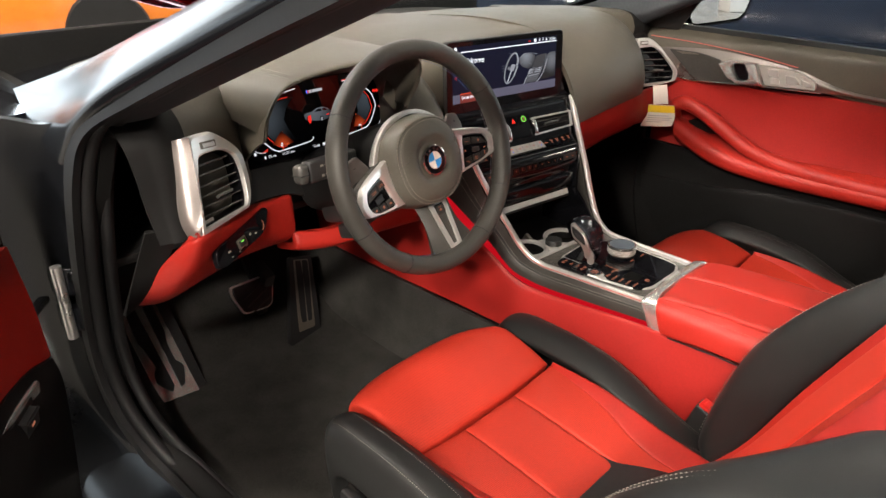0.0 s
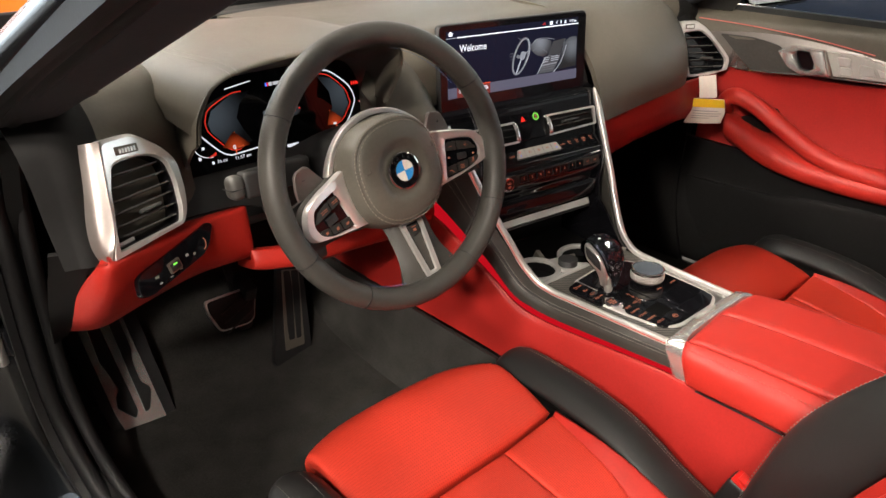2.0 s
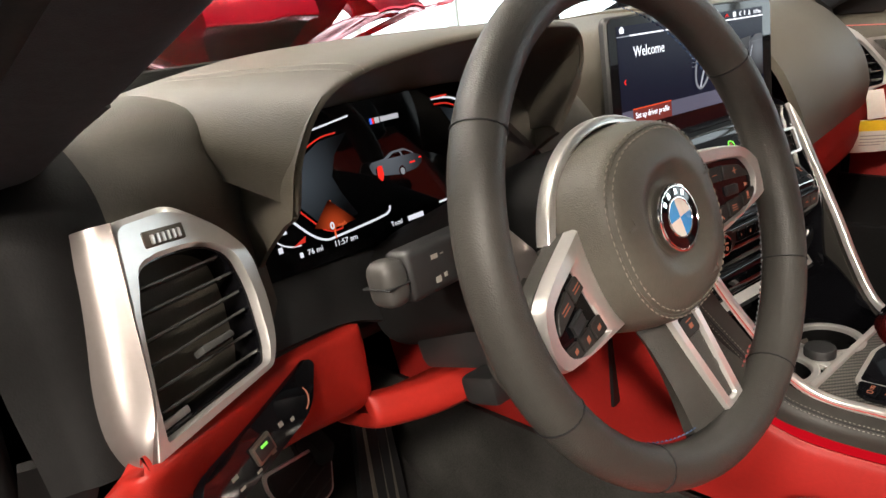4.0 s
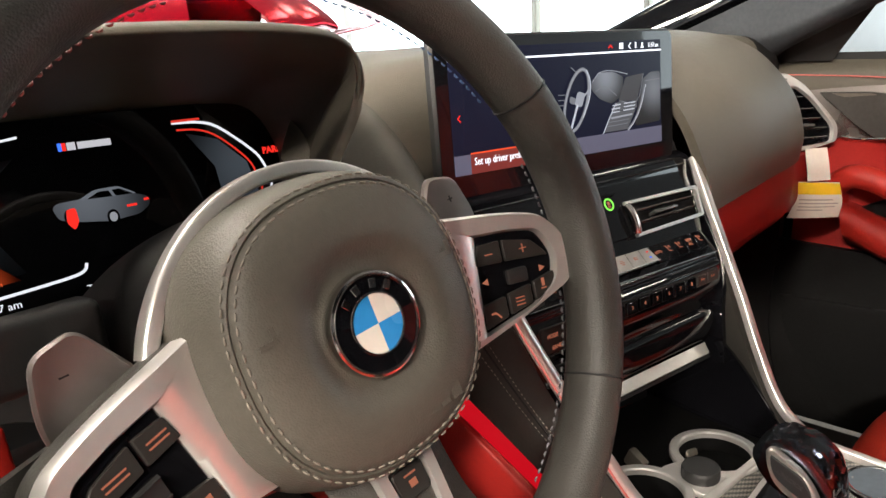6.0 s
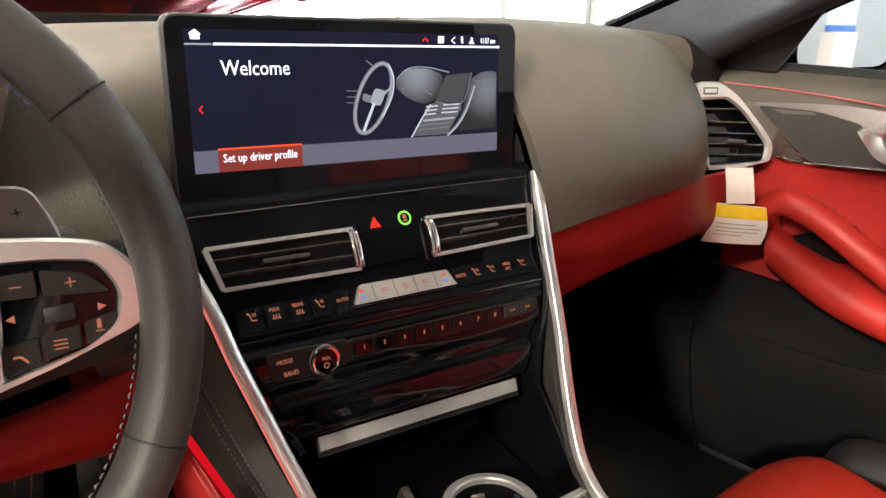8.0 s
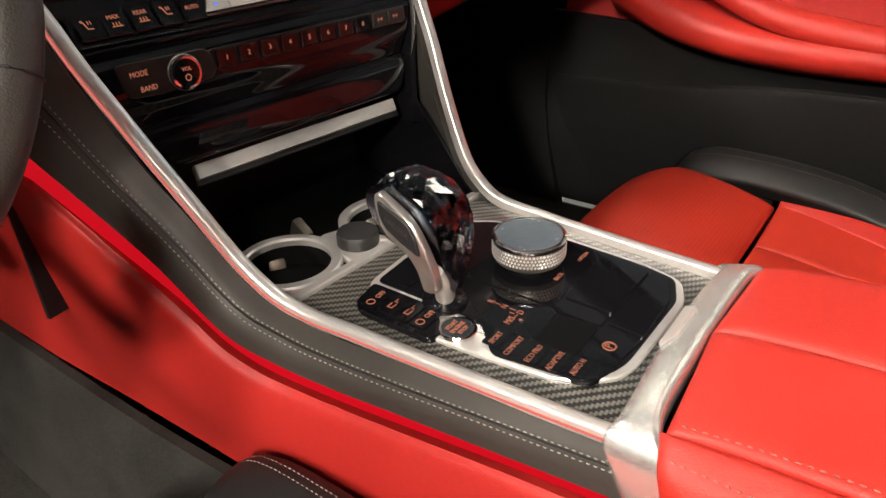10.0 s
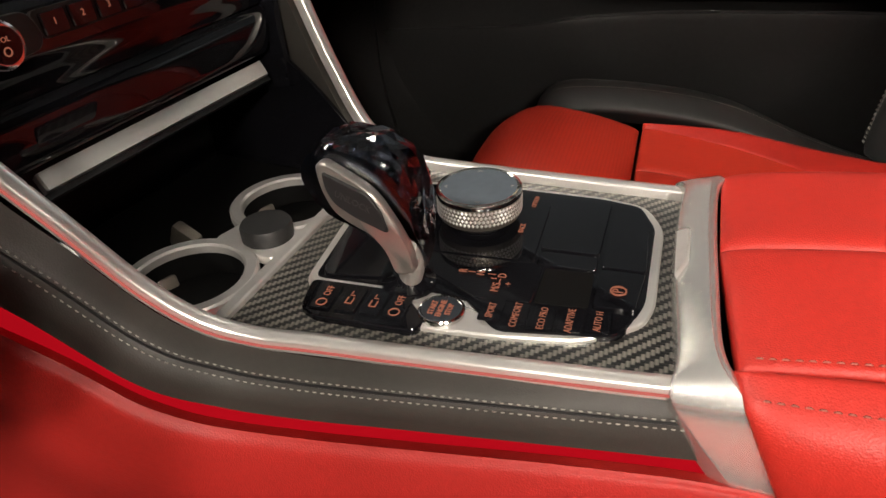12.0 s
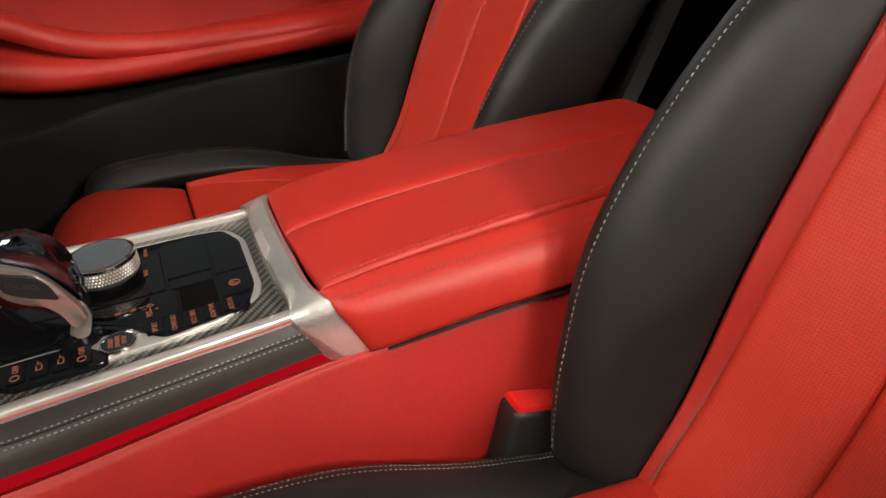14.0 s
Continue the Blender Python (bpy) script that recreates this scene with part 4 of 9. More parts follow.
def steering_wheel():
    m = WHEEL
    th = thing("steering_wheel", m @ V(0, 0, -0.06), "black leather steering wheel with satin silver spokes", "steering wheel")
    n = 96
    ring = [m @ V(0.1685 * math.cos(2 * math.pi * i / n), 0.1685 * math.sin(2 * math.pi * i / n), 0) for i in range(n)]
    rim = part("rim", sweep(ring, circle(1, 18, 0.0150, 0.0178), m.col[2].to_3d(), closed=True, raw=True), M_RIM, th, "smooth black leather rim")
    for a in (32, 148, 208, 332, 240, 300):
        a = radians(a)
        loop = []
        for i in range(18):
            b = 2 * math.pi * i / 18
            r = 0.1685 + 0.0152 * math.cos(b)
            loop.append(m @ V(r * math.cos(a), r * math.sin(a), 0.0180 * math.sin(b)))
        part("seam", sweep(loop, circle(0.0007, 6), (m @ V(0, 0, 0) - loop[0]), closed=True, raw=True), M_RUB, rim)
    # cross stitching on the inside of the rim
    cols = [plain("thread_grey", (0.07, 0.07, 0.075), 0.7), plain("thread_blue", (0.03, 0.07, 0.16), 0.7), plain("thread_red", (0.20, 0.03, 0.025), 0.7)]
    for part_i, (lo, hi) in enumerate(((-52, 20), (36, 75), (105, 144), (160, 232), (238, 264), (276, 302))):
        for side in (-1, 1):
            pts = []
            for k in range(40):
                a = radians(lo + (hi - lo) * k / 39)
                r = 0.1685 - 0.0133 + 0.0009 * side
                pts.append(m @ V(r * math.cos(a), r * math.sin(a), 0.0028 * side - 0.0090))
            part("stitching", stitches(pts, m @ V(0, 0, 0) - pts[20], 0.0034, 0.0016, 0.0006), cols[(part_i + (side > 0)) % 3], rim)
    # hub, turned a little to the left with the rest of the wheel
    m = WHEEL @ pose(0.0072, -0.0025, 0.0035, 0, 0, 8.5)

    def hub_loop(k, z, flare=0.0):
        out = []
        for i in range(64):
            a = 2 * math.pi * i / 64
            c, s = math.cos(a), math.sin(a)
            h = 0.066 if s > 0 else 0.069
            e = 2 / 2.4
            out.append(m @ V((k + flare) * 0.0655 * abs(c) ** e * (1 if c > 0 else -1), (k + 0.3 * flare) * h * abs(s) ** e * (1 if s > 0 else -1), z))
        return out

    bm, rings = bmesh.new(), []
    for k, z, fl in ((1.02, -0.062, 0.16), (1.04, -0.048, 0.17), (1.05, -0.034, 0.13), (1.045, -0.020, 0.06), (1.02, -0.009, 0.02), (0.990, -0.0036, 0.0), (0.965, -0.0024, 0.0), (0.952, -0.0030, 0.0), (0.938, -0.0016, 0.0), (0.905, 0.0006, 0.0), (0.86, 0.0024, 0.0), (0.75, 0.0046, 0.0), (0.62, 0.0064, 0.0), (0.565, 0.0060, 0.0), (0.50, 0.0038, 0.0), (0.44, 0.0008, 0.0), (0.40, -0.0008, 0.0), (0.35, -0.0010, 0.0)):
        rings.append([bm.verts.new(p) for p in hub_loop(k, z, fl)])
    for a, b in zip(rings, rings[1:]):
        for i in range(64):
            bm.faces.new((a[i], a[(i + 1) % 64], b[(i + 1) % 64], b[i]))
    bm.faces.new(rings[-1])
    bm.faces.new(rings[0][::-1])
    hub = part("airbag_cover", bm, M_HUB, th, "black leather airbag cover with stitched edge", 50)
    for k in (0.995, 0.925):
        lp = hub_loop(k, -0.0006 if k < 0.95 else -0.0036)
        part("stitching", stitches(lp + lp[:1], m.col[2].to_3d(), 0.0040, 0.0016, 0.00045, 0.0005), M_HUBST, hub)
    for x, y, r in ((-0.050, 0.012, 2), (0.050, 0.012, -2)):
        bars([(0, 0, 0.010, 0.0022), (0.003, 0.003, 0.0022, 0.006)], at2(m, x, y, 0.0046, r), M_HUB, hub, "embossing", 0.0006)
    bars([(-0.016, 0, 0.006, 0.007), (-0.008, 0, 0.003, 0.007), (0.0, 0, 0.006, 0.007), (0.008, 0, 0.006, 0.007), (0.016, 0, 0.006, 0.007)], at2(m, 0.012, -0.050, 0.0036, 0), M_HUB, hub, "embossing", 0.0006)
    # roundel: plain ring and quarters
    c = at2(m, 0.0, -0.002, 0.0030)
    ro = part("roundel", lathe([(0.0245, -0.004), (0.0245, 0.001), (0.0238, 0.0022), (0.0228, 0.0026), (0.0222, 0.0020), (0.0222, 0.0016)], c, 48), M_CHROME, th, "round chrome-edged badge with blue and white quarters")
    part("roundel_ring", lathe([(0.0220, 0.0014), (0.0220, 0.0024), (0.0145, 0.0030), (0.0145, 0.002)], c, 48), M_GLOSS, ro, "gloss black badge ring")
    for k, (r0, w) in enumerate(((0.0139, 0.0013), (0.0220, 0.0010))):
        rg = [c @ V(r0 * math.cos(2 * math.pi * i / 40), r0 * math.sin(2 * math.pi * i / 40), 0.0030 - 0.0004 * k) for i in range(40)]
        part("roundel_edge", sweep(rg, circle(w * 0.5, 6), c.col[2].to_3d(), closed=True, raw=True), M_CHROME, ro)
    blue, white = plain("badge_blue", (0.03, 0.26, 0.62), 0.25, var=0.05, bump=0), plain("badge_white", (0.72, 0.68, 0.60), 0.25, var=0.04, bump=0)
    for q in range(4):
        pts = [(0, 0)] + [(0.0138 * math.cos(math.pi / 2 * (q + i / 10)), 0.0138 * math.sin(math.pi / 2 * (q + i / 10))) for i in range(11)]
        part("roundel_quarter", plate(pts, 0.0008, up_by(c, 0.0022), 0.0001), white if q % 2 == 0 else blue, ro)
    bm = None
    for a in (50, 75, 105, 130):
        a = radians(a)
        b = block((0.0035, 0.0042, 0.0006), c @ pose(0.0182 * math.cos(a), 0.0182 * math.sin(a), 0.0028, 0, 0, math.degrees(a) - 90), 0.0001, 1)
        bm = b if bm is None else join(bm, b)
    part("roundel_marks", bm, M_CHROME, ro, "plain chrome marks on the badge ring")
    # side spokes: silver frame with a button field
    for s in (-1, 1):
        out = rounded([(0.060, 0.030), (0.0796, 0.0246), (0.121, 0.0132), (0.1435, 0.0042), (0.1535, -0.0105), (0.1565, -0.026), (0.1500, -0.0395), (0.110, -0.0465), (0.058, -0.0525), (0.060, 0.0)], [0.003, 0.02, 0.012, 0.010, 0.008, 0.010, 0.010, 0.01, 0.003, 0.004])
        inn = rounded([(0.0972, 0.0068), (0.0975, 0.0068), (0.118, 0.0026), (0.1362, -0.0036), (0.1402, -0.0120), (0.1425, -0.0215), (0.1370, -0.0350), (0.1220, -0.0430), (0.0842, -0.0458), (0.0905, -0.0200)], [0.0005, 0.001, 0.006, 0.006, 0.004, 0.006, 0.006, 0.006, 0.002, 0.004])
        mm = (m if s > 0 else m @ Matrix.Diagonal((-1, 1, 1, 1))) @ pose(0, 0, -0.048, 0, -12.4, 0)
        sp = part("spoke", frame_plate(out, inn, 0.010, mm, 0.003), M_SATIN, th, "satin silver spoke frame", 50)
        part("spoke_back", plate(out, 0.012, up_by(mm, -0.012)), M_RIM, th, "black leather spoke back")
        part("button_field", plate(inn, 0.0065, mm), M_GLOSS, sp, "gloss black button field")
        f = at2(up_by(mm, 0.0065), 0.0, 0.0, 0.0)
        r9 = f @ pose(0.0070, -0.0020, 0.0, 0, 0, -10) @ pose(-0.0045, 0.004, 0)
        b_up = [[(0.0895, 0.0042), (0.1065, 0.0035), (0.1065, 0.0160), (0.0915, 0.0155)], [(0.1085, 0.0034), (0.1375, 0.0012), (0.136, 0.004), (0.1275, 0.0122), (0.1085, 0.0158)],
                [(0.0875, -0.0315), (0.104, -0.0275), (0.104, -0.0155), (0.0885, -0.0180)], [(0.106, -0.0270), (0.122, -0.0235), (0.122, -0.0125), (0.106, -0.0150)], [(0.124, -0.0230), (0.128, -0.0220), (0.1395, -0.0145), (0.1395, -0.0085), (0.124, -0.0120)]]
        for poly in b_up:
            part("button", plate(rounded(poly, 0.0012, 2), 0.0022, r9, 0.0005), M_KEYS, sp)
        part("roller", block((0.014, 0.0085, 0.004), r9 @ pose(0.1145, -0.006, 0.001), 0.0015), M_PLAST, sp, "ribbed thumb roller")
        g = up_by(r9, 0.0023)
        if s > 0:
            bars([(0.098, 0.0095, 0.005, 0.0007)], g, M_AMBER, sp)
            bars([(0.121, 0.0085, 0.005, 0.0007), (0.121, 0.0085, 0.0007, 0.005)], up_by(g, 0.0001), M_AMBER, sp)
            bars([(0.113, -0.0185, 0.006, 0.0007), (0.113, -0.0205, 0.006, 0.0007), (0.113, -0.0225, 0.006, 0.0007)], g, M_AMBER, sp)
            part("legend", sweep([g @ V(0.0925, -0.0235, 0), g @ V(0.0955, -0.0235, 0), g @ V(0.0985, -0.0265, 0)], circle(0.0006, 6), m.col[2].to_3d(), 8), M_AMBER, sp)
            bars([(0.1305, -0.0135, 0.0020, 0.0045), (0.1305, -0.0170, 0.004, 0.0007)], g, M_AMBER, sp)
            for x, k in ((0.0935, -1), (0.133, 1)):
                part("legend", plate([(x - 0.002 * k, -0.0075), (x + 0.002 * k, -0.0055), (x - 0.002 * k, -0.0035)] if k > 0 else [(x + 0.002, -0.0075), (x + 0.002, -0.0035), (x - 0.002, -0.0055)], 0.0002, up_by(r9, 0.0003), 0.00003), M_AMBER, sp)
        else:
            bars([(0.098, 0.0110, 0.010, 0.0008), (0.098, 0.0085, 0.010, 0.0008)], g, M_AMBER, sp)
            bars([(0.119, 0.0095, 0.011, 0.0008), (0.119, 0.0070, 0.011, 0.0008)], g, M_AMBER, sp)
            bars([(0.096, -0.0235, 0.005, 0.0030), (0.113, -0.020, 0.004, 0.004), (0.1305, -0.0155, 0.004, 0.003)], g, M_AMBER, sp)
        # leather arm behind, from hub to rim
        arm = surf([[(s * 0.050, 0.026, -0.026), (s * 0.10, 0.012, -0.018), (s * 0.152, 0.002, -0.010)], [(s * 0.050, -0.015, -0.012), (s * 0.10, -0.022, -0.012), (s * 0.160, -0.028, -0.008)], [(s * 0.040, -0.060, -0.026), (s * 0.095, -0.058, -0.018), (s * 0.150, -0.058, -0.010)]])
        part("spoke_arm", slab(lambda u, v, a=arm, q=m: q @ (a(u, v) + V(0.0, 0, -0.032)), 0.012, 14, 14, s), M_RIM, th, "black leather spoke arm")
    # lower spoke with silver inlay
    low = surf([[(-0.040, -0.050, -0.046), (-0.034, -0.082, -0.036), (-0.036, -0.120, -0.026), (-0.050, -0.160, -0.010)],
                [(-0.022, -0.052, -0.030), (-0.020, -0.082, -0.0245), (-0.017, -0.120, -0.0165), (-0.016, -0.164, -0.006)],
                [(0.0, -0.055, -0.027), (0.0, -0.082, -0.0225), (0.0, -0.120, -0.0145), (0.0, -0.166, -0.004)],
                [(0.022, -0.052, -0.030), (0.020, -0.082, -0.0245), (0.017, -0.120, -0.0165), (0.016, -0.164, -0.006)],
                [(0.040, -0.050, -0.046), (0.034, -0.082, -0.036), (0.036, -0.120, -0.026), (0.050, -0.160, -0.010)]])
    part("spoke_arm", slab(lambda u, v, q=m: q @ low(u, v), 0.012, 28, 20, -1), M_RIM, th, "black leather lower spoke")
    inl_o = rounded([(-0.0185, -0.074), (0.0185, -0.074), (0.0175, -0.090), (0.0130, -0.150), (0.0105, -0.1685), (-0.0105, -0.1685), (-0.0130, -0.150), (-0.0175, -0.090)], 0.003)
    inl_i = rounded([(-0.0105, -0.080), (0.0105, -0.080), (0.0098, -0.096), (0.0048, -0.145), (0.0042, -0.150), (-0.0042, -0.150), (-0.0048, -0.145), (-0.0098, -0.096)], 0.002)
    mi = m @ pose(0, 0, -0.0455, -11.4, 0, 0)
    low_sp = part("spoke_inlay", frame_plate(inl_o, inl_i, 0.010, mi, 0.002), M_SATIN, th, "satin silver lower spoke inlay")
    part("inlay_floor", plate(inl_i, 0.005, mi), M_GLOSS, low_sp)
    part("button", plate(rounded([(-0.0092, -0.097), (0.0092, -0.097), (0.0098, -0.0815), (-0.0098, -0.0815)], 0.003), 0.0092, mi), M_KEYS, th)
    bars([(0.0, -0.0900, 0.0045, 0.0036), (0.0, -0.0855, 0.0075, 0.0009)], up_by(mi, 0.0094), M_AMBER, th)
    for x, c2 in ((-0.0072, plain("stripe_blue", (0.03, 0.12, 0.40), 0.4)), (-0.0040, plain("stripe_navy", (0.02, 0.03, 0.12), 0.4)), (-0.0008, plain("stripe_red", (0.45, 0.02, 0.02), 0.4)), (0.0048, M_PLAST)):
        bars([(x, -0.1605, 0.0028 if x < 0.003 else 0.0070, 0.0062)], up_by(mi, 0.0102), c2, th, "colour_stripe")
    # shift paddles
    for s in (-1, 1):
        poly = rounded([(0.085, 0.020), (0.1015, 0.0458), (0.1215, 0.0408), (0.1285, 0.0145), (0.122, -0.030), (0.088, -0.020)], [0.004, 0.006, 0.007, 0.01, 0.004, 0.004])
        mm = up_by(m, -0.054)
        if s < 0:
            mm = mm @ Matrix.Diagonal((-1, 1, 1, 1))
        pd = part("shift_paddle", plate(poly, 0.005, mm, 0.0015), M_PADDLE, th, "satin grey shift paddle")
        bars([(0.112, 0.029, 0.004, 0.0008)] + ([(0.112, 0.029, 0.0008, 0.004)] if s > 0 else []), up_by(mm, 0.0052), M_PLAST, pd)
    # silver band round the hub's shoulder, from spoke to spoke
    arc = [m @ V((0.0815 + 0.006 * abs(math.cos(radians(a))) ** 6) * math.cos(radians(a)), 0.0775 * math.sin(radians(a)), -0.040 - 0.002 * abs(math.cos(radians(a)))) for a in range(14, 167, 6)]
    part("hub_band", sweep(arc, rounded([(-0.0040, -0.0060), (0.0040, -0.0060), (0.0034, 0.0060), (-0.0040, 0.0070)], 0.002, 3), m.col[2].to_3d(), 60), M_SATIN, th, "satin silver band behind the hub", 60)


steering_wheel()


def steering_column():
    m = WHEEL
    th = thing("steering_column", m @ V(0, -0.05, -0.2), "black steering column shroud with stalks", "steering column")
    rows = []
    for z, w, h, dy in ((-0.035, 0.070, 0.060, 0.0), (-0.07, 0.082, 0.066, 0.0), (-0.12, 0.088, 0.064, -0.002), (-0.19, 0.088, 0.060, -0.01), (-0.27, 0.085, 0.058, -0.02)):
        r = []
        for i in range(33):
            a = 2 * math.pi * i / 32
            c, s = math.cos(a), math.sin(a)
            e = 2 / 2.8
            r.append(m @ V(0.004 + w * abs(c) ** e * (1 if c > 0 else -1), dy + h * abs(s) ** e * (1 if s > 0 else -1), z))
        rows.append(r)
    part("shroud", slab(surf(rows), 0.004, 20, 64, 1), M_SOFT, th, "soft black column shroud", 50)
    part("column_boot", lathe([(0.05, -0.02), (0.055, -0.10), (0.05, -0.2)], m, 24), M_PLAST, th)
    # indicator stalk, driver's left, and wiper stalk
    grey = plain("grey_plastic", (0.035, 0.033, 0.030), 0.5, var=0.12, bump=0.1, grain=900)
    for nm, x0, x1, tip, h in (("indicator_stalk", -0.551, -0.455, -0.559, 0.033), ("wiper_stalk", -0.245, -0.330, -0.238, 0.022)):
        d = 1 if tip < x0 else -1
        mm = axes(((x0 + x1) / 2, -0.122, 0.868), (1, 0.06 * d, 0), (0, 0.12, 1))
        st = part(nm, block((abs(x1 - x0), h, 0.022), mm, 0.005, 3), M_PLAST, th, "black plastic stalk")
        cap = axes((tip, -0.125, 0.868), (1, 0.06 * d, 0), (0, 0.12, 1))
        part("stalk_tip", block((0.020, h * 0.90, 0.024), cap, 0.008, 4), grey, st, "grey plastic stalk tip")
        part("tip_groove", block((0.018, 0.0014, 0.0246), cap @ pose(-0.002 * d, -0.001, 0), 0.0004, 1), M_RUB, st)
        if d > 0:
            fr = mm @ pose(-0.022, 0, 0.0112)
            bars([(-0.003, 0.007, 0.006, 0.0030), (0.004, 0.007, 0.003, 0.001), (-0.003, -0.008, 0.005, 0.004), (0.004, -0.007, 0.003, 0.003)], fr, M_STITCH, st)
        else:
            lettering("AUTO", 0.007, mm @ pose(0.02, 0.001, 0.0113), M_STITCH, st)
    # adjuster under the shroud
    part("adjuster", block((0.030, 0.026, 0.04), m @ pose(-0.070, -0.100, -0.15), 0.006, 2), M_PLAST, th, "black column adjuster switch")
    part("column_cover", block((0.12, 0.06, 0.11), m @ pose(0.0, -0.065, -0.20), 0.012, 2), M_PLAST, th, "black plastic column cover")


steering_column()


# ---- centre stack ----
PSI = math.radians(6.9)
SX, SD = V(math.cos(PSI), -math.sin(PSI), 0), V(-math.sin(PSI), -math.cos(PSI), 0)


def S(a, d, z):
    """A place on the stack: a across, d out towards the cabin, z up."""
    return V(0.033, 0, z) + a * SX + d * SD


def screen():
    th = thing("centre_screen", S(0, 0.02, 0.85), "wide centre touchscreen in a black frame, showing a welcome page", "screen")
    m = axes((0.0345, -0.0218, 0.9215), V(0.9919, -0.1265, -0.012), V(0, 0.05, 1))
    part("housing", plate(rounded([(-0.166, -0.0745), (0.164, -0.0745), (0.164, 0.0715), (-0.166, 0.0715)], 0.011), 0.009, m, 0.0025), M_PLAST, th, "black screen housing")
    part("back", block((0.29, 0.10, 0.02), m @ pose(0, -0.01, -0.010), 0.008), M_PLAST, th)
    f = up_by(m, 0.0092)
    part("glass", plate(rounded([(-0.1635, -0.072), (0.1615, -0.072), (0.1615, 0.069), (-0.1635, 0.069)], 0.010), 0.0008, f, 0.0003), M_GLOSS, th, "dark glossy screen glass")
    g = up_by(f, 0.0010)
    pic = part("picture", plate([(-0.150, -0.049), (0.141, -0.049), (0.141, 0.060), (-0.150, 0.060)], 0.0002, g, 0.0001), glow("screen_blue", (0.045, 0.05, 0.115), 0.17), th, "dark blue lit picture")
    h = up_by(g, 0.0003)
    bars([(-0.0045, -0.0402, 0.291, 0.0176)], h, glow("screen_bar", (0.26, 0.25, 0.36), 0.42), th, "menu_bar")
    bars([(-0.0965, -0.0400, 0.070, 0.0180)], up_by(h, 0.0002), glow("menu_red", (0.34, 0.06, 0.05), 0.55), th, "menu_field")
    bars([(-0.0965, -0.0308, 0.070, 0.0014)], up_by(h, 0.0004), glow("menu_orange", (1.0, 0.10, 0.03), 0.9), th, "menu_edge")
    bars([(0.0065, 0.0492, 0.270, 0.0017)], h, M_WHITE, th, "title_line")
    bars([(-0.1400, 0.0490, 0.020, 0.0012)], h, glow("line_grey", (0.5, 0.52, 0.6), 0.7), th, "title_line")
    top = up_by(h, 0.0006)
    lettering("Welcome", 0.0165, at2(top, -0.1245, 0.0308), M_WHITE, th, align="LEFT", squeeze=0.85)
    lettering("Set up driver profile", 0.0096, at2(top, -0.1278, -0.0385), M_WHITE, th, align="LEFT", squeeze=0.79)
    lettering("11:57 am", 0.0066, at2(top, 0.1275, 0.0545), M_WHITE, th, squeeze=0.70)
    # status icons: a filled square, a crossed note, a microphone, a person
    bars([(0.0755, 0.0550, 0.0060, 0.0060)], top, M_WHITE, th, "status_icon")
    part("status_icon", sweep([top @ V(0.0905, 0.0520, 0), top @ V(0.0870, 0.0545, 0), top @ V(0.0905, 0.0575, 0)], circle(0.0005, 6), m.col[2].to_3d(), raw=True), M_WHITE, th)
    bars([(0.0985, 0.0560, 0.0020, 0.0045), (0.0985, 0.0527, 0.0030, 0.0007)], top, M_WHITE, th, "status_icon")
    part("status_icon", plate([(0.1062, 0.0520), (0.1122, 0.0520), (0.1107, 0.0545), (0.1077, 0.0545)], 0.0001, top, 0.00003), M_WHITE, th)
    bars([(0.1092, 0.0562, 0.0024, 0.0024)], top, M_WHITE, th, "status_icon")
    part("home_icon", plate([(-0.1455, 0.0525), (-0.1385, 0.0525), (-0.1385, 0.0560), (-0.1370, 0.0560), (-0.1420, 0.0600), (-0.1470, 0.0560), (-0.1455, 0.0560)], 0.0001, top, 0.00003), M_WHITE, th)
    part("arrow_icon", sweep([top @ V(-0.1405, 0.0032, 0), top @ V(-0.1432, 0.0004, 0), top @ V(-0.1405, -0.0024, 0)], circle(0.0006, 6), m.col[2].to_3d(), raw=True), M_REDL, th)
    part("arrow_icon", sweep([top @ V(0.0560, 0.0535, 0), top @ V(0.0590, 0.0562, 0), top @ V(0.0620, 0.0535, 0)], circle(0.0006, 6), m.col[2].to_3d(), raw=True), M_REDL, th)
    # drawing of a cockpit on the page
    tone = [glow("drawn_tone", (0.55, 0.58, 0.66), p) for p in (0.05, 0.12, 0.26, 0.52, 0.95)]

    def shape(pts, k, lift, r=0.002):
        part("drawn_cockpit", plate(rounded(pts, r, 2), 0.0001, up_by(top, lift), 0.00003), tone[k], th)

    def stroke(pts, w, k, lift, n=16):
        part("drawn_cockpit", sweep([up_by(top, lift) @ V(*p, 0) for p in pts], [(-w, 0), (-w, 0.0001), (w, 0.0001), (w, 0)], m.col[2].to_3d(), n), tone[k], th)

    def lit(pts, name, power, at, radius, lift=0.0):
        part("drawn_cockpit", plate(rounded(pts, 0.004, 3), 0.0001, up_by(top, lift), 0.00003), fade(name, (0.5, 0.54, 0.62), power, top @ V(*at, 0), radius), th)

    # dash top with its hood, and the door beyond
    lit([(0.028, 0.014), (0.029, 0.022), (0.040, 0.030), (0.062, 0.030), (0.078, 0.024), (0.074, 0.004), (0.058, -0.002), (0.040, 0.004)], "drawn_hood", 0.40, (0.050, 0.026), 0.034)
    lit([(0.108, 0.020), (0.122, 0.027), (0.1385, 0.027), (0.1385, -0.026), (0.094, -0.028), (0.100, -0.006)], "drawn_door", 0.26, (0.128, 0.010), 0.034)
    stroke([(0.029, 0.021), (0.041, 0.030), (0.060, 0.031), (0.084, 0.0265)], 0.0004, 3, 0.0003)
    stroke([(0.034, 0.012), (0.048, 0.016), (0.066, 0.006)], 0.0004, 2, 0.0003)
